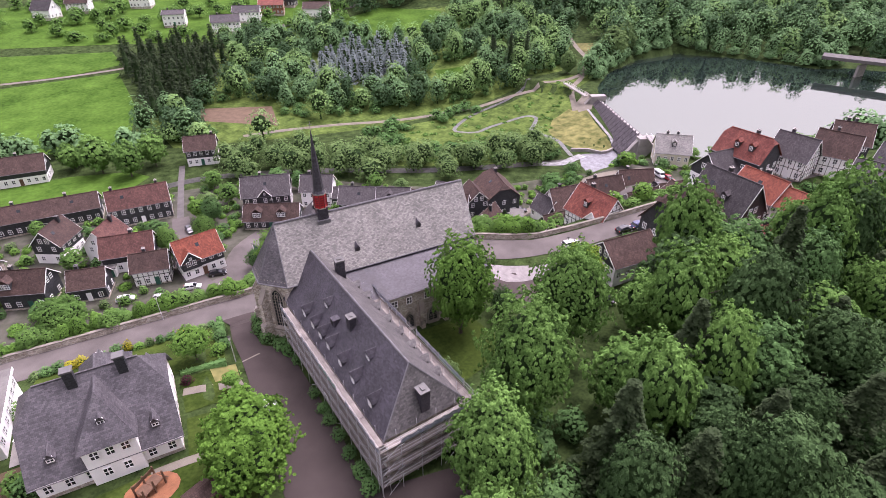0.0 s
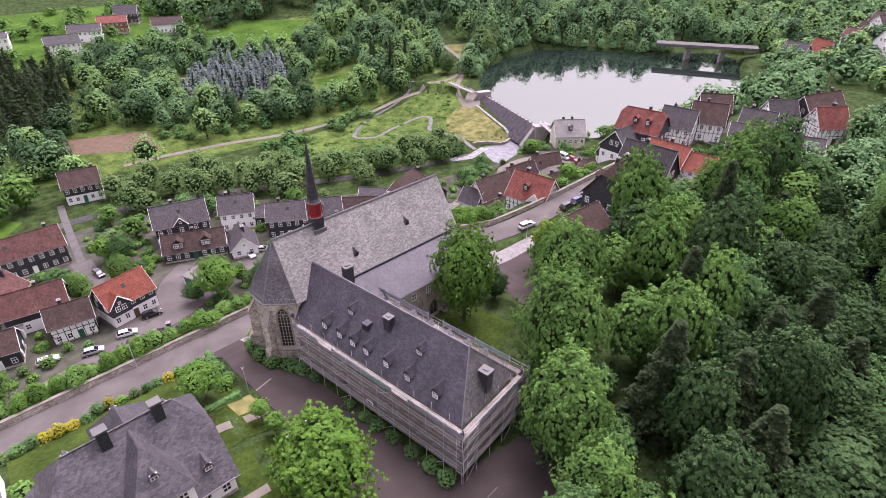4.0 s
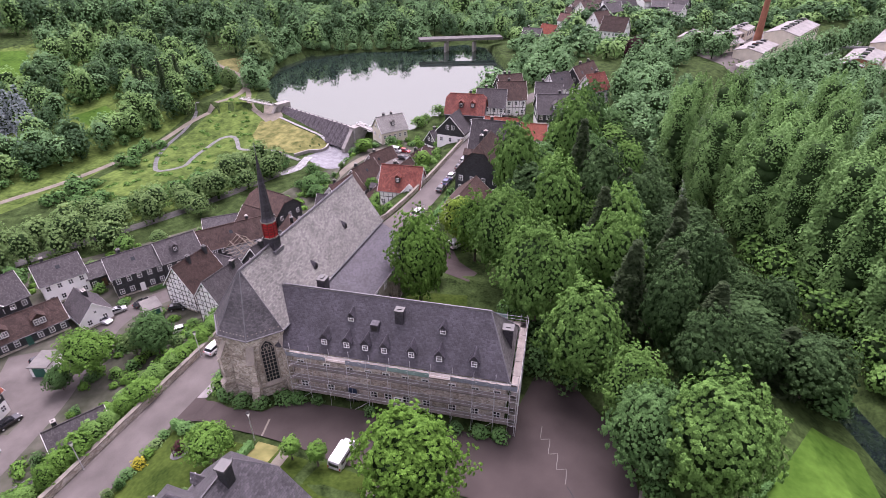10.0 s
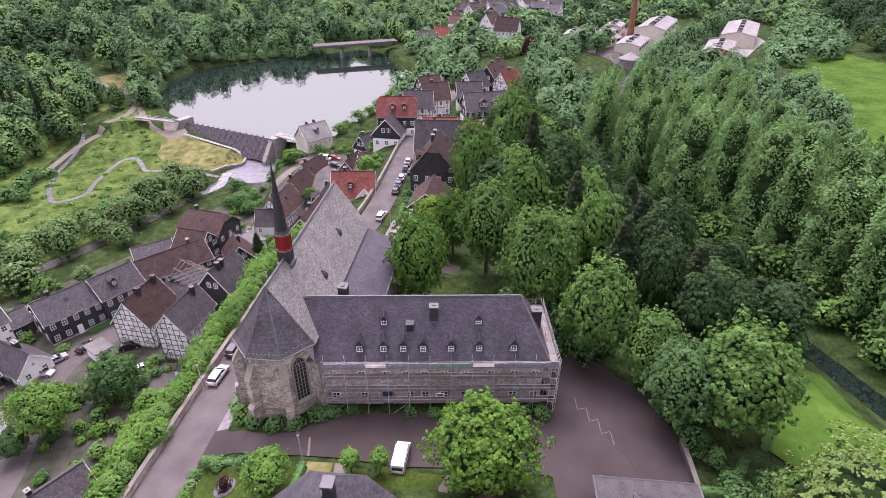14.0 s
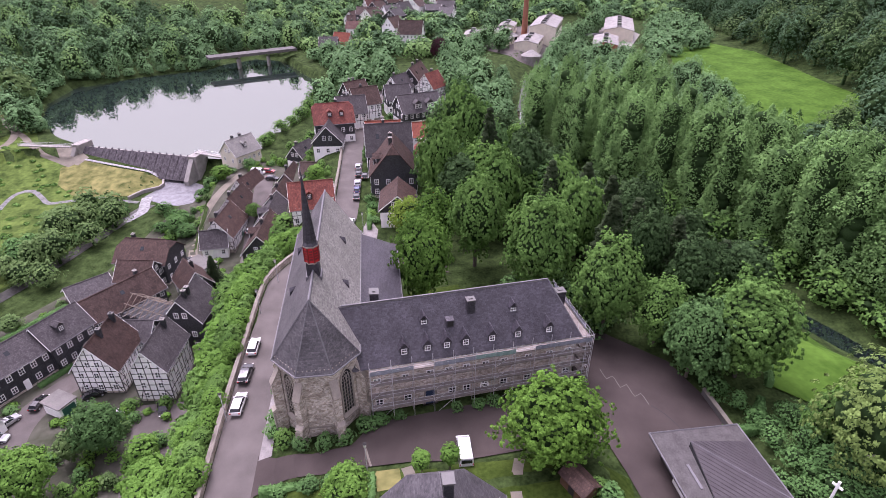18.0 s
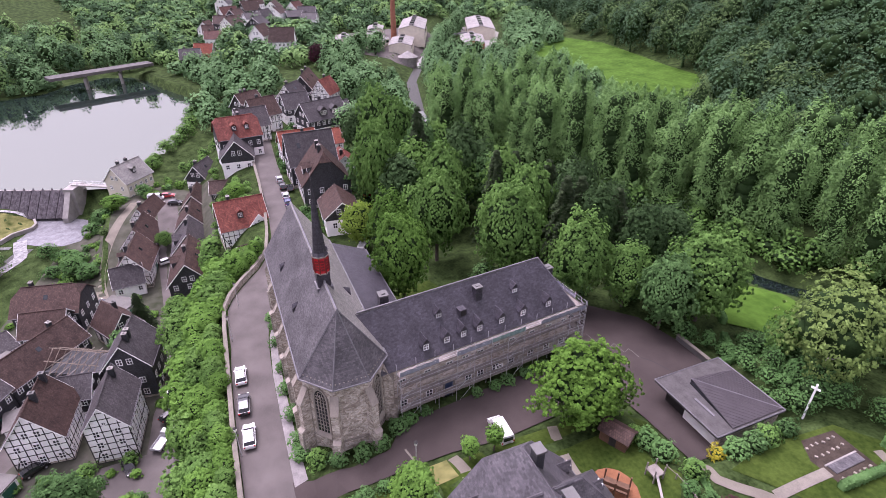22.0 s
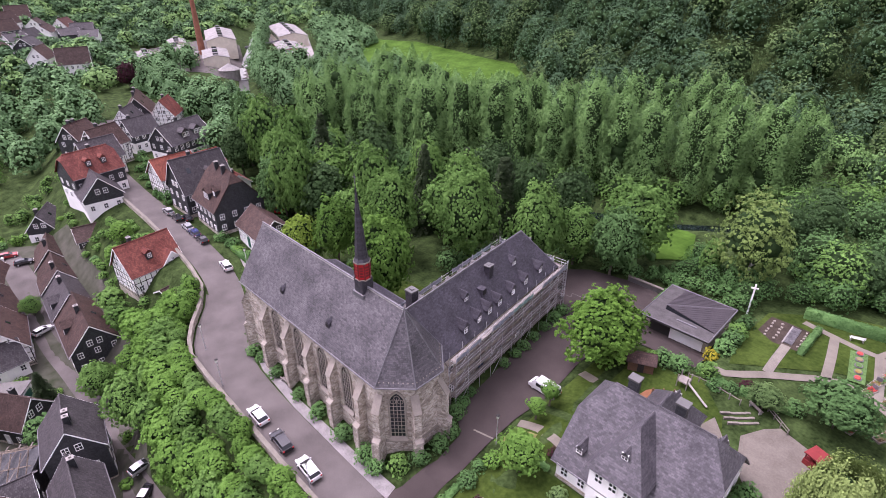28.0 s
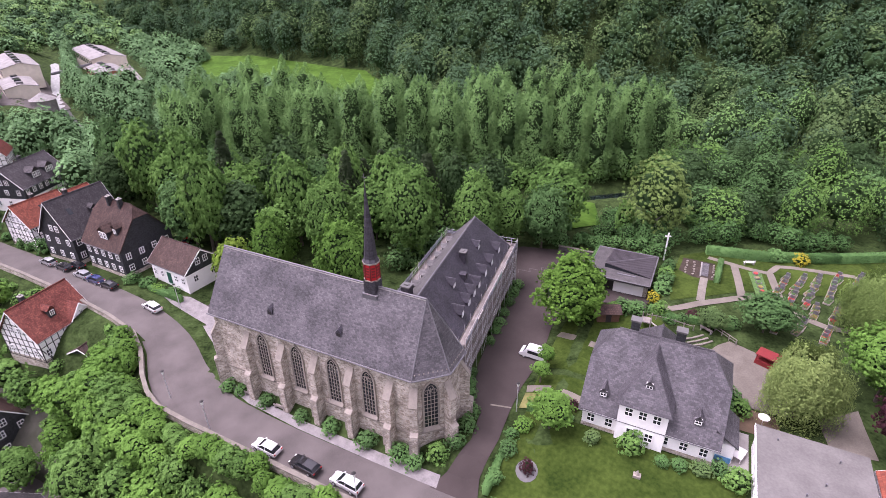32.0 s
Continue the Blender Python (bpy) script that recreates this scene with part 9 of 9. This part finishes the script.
for x in (-0.75, 0.75):
    for y in (-0.4, 0.4):
        part("leg", MB().box(x - 0.04, x + 0.04, y - 0.04, y + 0.04, 0, 0.68), PAINT, tb)
drape("terrace", [(38.9, 5.6), (42.2, 5.6), (42.2, 12), (39.2, 12)], CONCRETE, "paved rectory terrace", "terrace", 0.1)
par = thing("parasol", "white round parasol on the terrace", "parasol", pose(43.4, 13.6, ground_z(43.4, 13.6)))
part("pole", MB().rod((0, 0, 0), (0, 0, 2.3), 0.04, 6), STEEL, par)
part("canopy", MB().cone([(0.65 * math.cos(a), 0.65 * math.sin(a)) for a in np.linspace(0, 2 * math.pi, 13)[:-1]], 1.95, (0, 0, 2.35)), PAINT, par)
sun_ = thing("sculpture", "small pale lawn sculpture on a stone base", "sculpture", pose(31.5, 1.2, ground_z(31.5, 1.2)))
part("base", MB().box(-0.4, 0.4, -0.3, 0.3, -0.1, 0.3), ASHLAR, sun_)
part("figure", MB().cone([(0.3 * math.cos(a), 0.22 * math.sin(a)) for a in np.linspace(0, 2 * math.pi, 8)[:-1]], 0.3, (0, 0, 1.0)), ASHLAR, sun_)
drape("gravel_ring", [(20.3 + 1.25 * math.cos(a), -2.4 + 1.25 * math.sin(a)) for a in np.linspace(0, 2 * math.pi, 15)[:-1]], CHIMNEYTOP, "white gravel ring on the lawn", "gravel", 0.14, 0.8)
shrub(20.3, -2.4, 0.85, 1.9, "purple", 1, "dark purple shrub in a white gravel ring")

# graves
gcol = [("red bedding flowers", (0.35, 0.05, 0.04)), ("orange bedding flowers", (0.4, 0.14, 0.03)), ("green ground cover", (0.06, 0.12, 0.03)), ("pink bedding flowers", (0.4, 0.12, 0.16)), ("dark soil and ivy", (0.06, 0.06, 0.03))]
gmat = [mat(n_, c_, 0.9, 0.5, 0.35, 6, 0.6, tint=(0.1, 0.14, 0.04) if k_ % 2 else c_) for k_, (n_, c_) in enumerate(gcol)]
kerb_me = MB().box(-0.9, 0.9, -0.48, -0.4, -0.1, 0.16).box(-0.9, 0.9, 0.4, 0.48, -0.1, 0.16).box(-0.98, -0.9, -0.48, 0.48, -0.1, 0.16).box(0.9, 0.98, -0.48, 0.48, -0.1, 0.16).mesh("kerb", ASHLAR)
def bed_mesh(seed, flower):
    """A low mound of leaves and flowers filling a grave."""
    rs = np.random.default_rng(seed)
    n = 150
    p = np.stack([rs.uniform(-0.88, 0.88, n), rs.uniform(-0.4, 0.4, n), rs.uniform(0.05, 0.3, n)], 1)
    v, q = leaf_quads(rs, p, np.tile([0, 0, 1.0], (n, 1)), 0.11, 0.6)
    me = np_mesh("planting", v, q, LEAF["shrub"])
    me.materials.append(flower)
    patch = (np.sin(p[:, 0] * 3.0 + seed) + p[:, 2] * 4 + 0.5 * rs.normal(size=n)) > 0.9
    me.polygons.foreach_set("material_index", patch.astype(np.int32))
    return me


bed_me = [bed_mesh(k_, g_) for k_, g_ in enumerate(gmat + gmat[:2])]
soil_me = MB().box(-0.9, 0.9, -0.4, 0.4, -0.1, 0.1).mesh("soil", SOIL)
stone_me = MB().prism([(0.86, -0.32), (1.0, -0.32), (1.0, 0.32), (0.86, 0.32)], 0, 0.75).mesh("headstone", LEAD)
rg = random.Random(3)


def grave(x, y, yaw):
    t = thing("grave", "planted grave with stone kerb and headstone", "grave", pose(x, y, ground_z(x, y) + 0.1, 0, 0, yaw), "graves")
    part("kerb", kerb_me, ASHLAR, t)
    part("soil", soil_me, SOIL, t)
    part("planting", bed_me[rg.randrange(7)], gmat[0], t)
    part("headstone", stone_me, LEAD, t)


for x0, y0, n_ in ((47.6, 50.7, 7), (49.9, 51.6, 8), (52.2, 52.6, 8), (55.4, 54.6, 8), (58.6, 56.0, 6), (51.2, 42.6, 3), (54.2, 43.6, 4), (57.0, 45.5, 4), (49, 37.5, 3), (46.2, 36.8, 3), (52, 36.6, 3)):
    for k in range(n_):
        grave(x0 - 0.36 * k + rg.uniform(-0.2, 0.2), y0 - 1.3 * k * rg.uniform(0.92, 1.08), 70 + rg.uniform(-9, 9))
drape("flower_bed", [(41.9, 50.4), (43.9, 50.8), (44.9, 43.6), (43.0, 43.2)], gmat[2], "long planted war-grave bed with white edging", "bed", 0.16, 0.8)
for k in range(5):
    ring_ = thing("bed_ring", "white stone ring in the planted bed", "edging", pose(43.9 - 0.22 * k, 44.4 + 1.45 * k, ground_z(42.5, 44 + 1.5 * k) + 0.2), "bed rings")
    part("edging", MB().prism([(0.5 * math.cos(a), 0.6 * math.sin(a)) for a in np.linspace(0, 2 * math.pi, 11)[:-1]], 0, 0.08), CHIMNEYTOP, ring_)
    part("planting", MB().prism([(0.36 * math.cos(a), 0.45 * math.sin(a)) for a in np.linspace(0, 2 * math.pi, 11)[:-1]], 0.08, 0.16), gmat[k % 4], ring_)
drape("flower_bed", [(31.2, 46.4), (31.6, 51.2), (36.8, 51.0), (36.8, 45.0), (33.6, 44.8)], BEDSOIL, "dark memorial bed with small stones", "bed", 0.12, 1.2)
mz_ = ground_z(35.3, 48)
ms_ = thing("memorial_slab", "long grey memorial slab lying in the dark bed", "slab", pose(35.3, 48.1, mz_))
part("slab", MB().box(-0.55, 0.55, -2.3, 2.3, -0.3, 0.24), SLATE, ms_)
part("kerb", MB().box(-0.75, -0.55, -2.5, 2.5, -0.3, 0.2), CONCRETE, ms_)
for k in range(18):
    sx, sy = (32.2, 33.4, 36.5)[k % 3] + 0.2 * rg.random(), 45.8 + 0.85 * (k // 3) + 0.2 * rg.random()
    m_ = thing("memorial_stone", "small pale memorial stone set in soil", "stone", pose(sx, sy, ground_z(sx, sy) + 0.12, 0, 0, rg.uniform(0, 90)), "memorial stones")
    part("stone", MB().box(-0.16, 0.16, -0.12, 0.12, 0, 0.16), ASHLAR, m_)

# shrubs by the church, wing, lawn edges
rs_ = random.Random(5)
for x, y, r, h in ((-21.4, -5.9, 1.2, 1.8), (-19.4, -5.7, 1.0, 1.5), (-14.6, -5.9, 1.2, 1.6), (-8.6, -6.1, 1.1, 1.4), (-4.0, -6.1, 1.3, 1.9), (1.4, -6.0, 1.4, 2.0), (6.0, -6.0, 1.4, 2.2), (8.0, -6.2, 1.3, 1.8), (10.2, -4.6, 1.4, 2.4), (11.6, -2.6, 1.2, 1.8),
                   (11.9, 0.2, 1.2, 1.9), (11.4, 2.6, 1.2, 1.7), (9.8, 5.2, 1.3, 1.9), (9.2, 6.8, 1.2, 1.6), (8.6, 9.2, 0.9, 1.3), (8.3, 16.6, 0.8, 1.6), (8.0, 19.4, 1.0, 1.3), (7.8, 21.6, 1.1, 1.5), (7.5, 24.4, 1.0, 1.4), (7.3, 27.4, 1.0, 1.4), (7.0, 30.4, 1.2, 1.6), (6.8, 32.8, 1.2, 1.7)):
    shrub(x, y, r, h, rs_.choice(("shrub", "dark", "shrub", "ash")), rs_.randrange(9))
for k in range(17):
    x = 18.2 + 1.5 * k
    shrub(x, -7.0 + rs_.uniform(-0.3, 0.5), rs_.uniform(0.7, 1.15), rs_.uniform(1.0, 1.9), ("shrub", "gold", "olive", "dark", "lime")[(k * 7) % 5 if k not in (11, 12) else 1], k)
for x, y, r, h, kd in ((17.4, -4.5, 1.0, 1.5, "shrub"), (17.6, -1.0, 1.2, 1.6, "dark"), (17.2, 1.2, 0.9, 1.2, "shrub"), (18.2, 2.6, 1.2, 1.6, "lime"), (26, 3.6, 1.0, 1.4, "olive"), (30.2, 4.2, 1.6, 2.6, "ash"), (33.6, 3.6, 0.9, 1.2, "shrub"), (35.4, 3.9, 1.0, 1.2, "shrub"), (37.6, 4.2, 1.2, 1.3, "olive"),
                       (41.0, 4.0, 1.6, 2.4, "ash"), (39.4, 4.8, 1.0, 2.0, "dark"), (40.0, 16.6, 1.5, 2.4, "shrub"), (41.2, 15.4, 1.4, 2.2, "ash"), (39.4, 14.6, 1.3, 2.0, "shrub"), (24.6, 29.8, 1.5, 2.2, "shrub"), (26.6, 30.6, 1.6, 2.2, "shrub"), (23.4, 29.2, 1.1, 1.8, "ash"), (29.8, 31.8, 1.3, 2.2, "ash"),
                       (28.6, 36.8, 1.1, 1.9, "gold"), (29.4, 38.4, 1.6, 2.4, "shrub"), (29.6, 40.8, 1.6, 2.6, "dark"), (29.4, 43.2, 1.6, 2.8, "ash"), (29.6, 46.0, 1.3, 2.6, "dark"), (31.4, 29.8, 1.1, 1.4, "shrub"), (33.2, 30.8, 1.0, 1.3, "dark"), (34.4, 32.4, 1.0, 1.4, "purple"), (36.4, 31.4, 1.1, 1.4, "shrub"), (38, 31.6, 1.2, 1.6, "shrub"),
                       (39.8, 32.4, 1.2, 1.8, "dark"), (-24.5, 2.2, 1.1, 1.9, "dark"), (-25.8, 4.6, 1.0, 1.7, "shrub"), (-50, 6.6, 1.2, 1.5, "lime"), (-47.4, 7.2, 1.2, 1.3, "shrub"), (-53.6, 6.4, 1.0, 1.4, "shrub"), (-57, 6.4, 1.4, 1.3, "shrub"), (-82, 6.6, 2.0, 3.4, "shrub"), (-85.6, 5.6, 1.0, 2.0, "shrub"), (-88.5, 5.6, 1.0, 2.0, "shrub"),
                       (22.8, 7.6, 0.8, 1.3, "purple"), (50, 57.6, 1.6, 2.0, "gold"), (52.4, 59.2, 1.4, 1.6, "shrub"), (46, 57, 1.8, 2.2, "shrub")):
    shrub(x, y, r, h, kd, int(abs(x * 3 + y)))


def hedge(line, w, h, kind="shrub", label="clipped dense green garden hedge"):
    """A clipped hedge along a line of places, leaves over a solid body."""
    t = thing("hedge", label, "hedge")
    rs = np.random.default_rng(int(abs(line[0][0] * 10)))
    for (x0, y0), (x1, y1) in zip(line, line[1:]):
        ln = math.hypot(x1 - x0, y1 - y0)
        z = (ground_z(x0, y0) + ground_z(x1, y1)) / 2
        m = Matrix.Translation(((x0 + x1) / 2, (y0 + y1) / 2, z)) @ pose(0, 0, 0, 0, 0, math.degrees(math.atan2(y1 - y0, x1 - x0)))
        n = int(ln * (w + 2 * h) * 34)
        f = rs.random(n) * (w + 2 * h)
        px_ = (rs.random(n) - 0.5) * ln
        p = np.where((f < h)[:, None], np.stack([px_, 0 * f - w / 2, f], 1), np.where((f < h + w)[:, None], np.stack([px_, f - h - w / 2, 0 * f + h], 1), np.stack([px_, 0 * f + w / 2, f - h - w], 1)))
        u = np.where((f < h)[:, None], np.array([[0, -1.0, 0.2]]), np.where((f < h + w)[:, None], np.array([[0, 0, 1.0]]), np.array([[0, 1.0, 0.2]])))
        p = p + rs.normal(size=(n, 3)) * 0.05
        v, q = leaf_quads(rs, p, u + 0, 0.13, 0.5)
        k0_ = len(v)
        bx = np.array([(a * ln / 2, b * (w / 2 - 0.05), c) for c in (-0.5, h - 0.05) for a, b in ((-1, -1), (1, -1), (1, 1), (-1, 1))])
        bq = np.array([(4, 5, 6, 7), (0, 1, 5, 4), (1, 2, 6, 5), (2, 3, 7, 6), (3, 0, 4, 7)]) + k0_
        part("hedge_run", quad_mesh("hedge_run", np.concatenate([v, bx]), np.concatenate([q, bq]), LEAF[kind]), LEAF[kind], t, m=m)


hedge([(17.0, -6.6), (17.0, 0.6)], 0.8, 0.9)
hedge([(17.6, 5.8), (23.4, 5.6)], 0.7, 0.9)
hedge([(16.9, 44), (17.0, 52), (12.5, 55)], 0.9, 1.6)
hedge([(37.2, 44.4), (37.6, 52.0)], 0.8, 1.0, "dark")
hedge([(35, 54.6), (45, 56.2), (56, 60.6), (66, 66)], 1.2, 1.6)
hedge([(28.2, 33.0), (34.0, 31.2), (40, 31.8)], 0.8, 1.0)
hedge([(9.5, 58.6), (3, 62.6)], 0.9, 1.2)
hedge([(-23.4, -54.2), (-28.6, -50.6)], 0.8, 0.9, "dark")
hedge([(-30, -72), (-48, -60)], 1.0, 1.5)
hedge([(-52, 6.2), (-44, 6.0)], 0.9, 1.1)

OLDTIMBER = mat("grey broken roof timber", (0.075, 0.058, 0.046), 0.9, 0.4, 0.5, 8, 0.4, tint=(0.2, 0.165, 0.13))
# unfinished roof of a village house: open rafters and beams
opn = thing("roofless_house", "village house with an open frame of bare rafters", "house", pose(-39, -38.6, V, 0, 0, 60))
part("wall", MB().box(-5, 5, -3.4, 3.4, -2, 4.6), SHINGLE, opn)
part("floor", MB().box(-4.9, 4.9, -3.3, 3.3, 4.6, 4.8), SHINGLE, opn)
for k in range(9):
    xx = -4.6 + 1.15 * k
    part("rafter", MB().rod((xx, -3.6, 4.6), (xx + 0.1, 0.1 * (k % 3), 7.4 - 0.2 * (k % 4)), 0.1, 4), OLDTIMBER, opn)
    if k % 3 != 1:
        part("rafter", MB().rod((xx, 3.6, 4.6), (xx, 0, 7.4), 0.1, 4), OLDTIMBER, opn)
for y_, z_ in ((0, 7.4), (-1.9, 6.0), (1.9, 6.0)):
    part("purlin", MB().rod((-5.2, y_, z_), (5.2, y_, z_), 0.12, 4), OLDTIMBER, opn)
for k in range(5):
    part("beam", MB().rod((-5 + 2 * k, -4.5, 4.9 + 0.2 * k), (-3 + 1.6 * k, 3.6, 5.2), 0.11, 4), WOOD, opn)
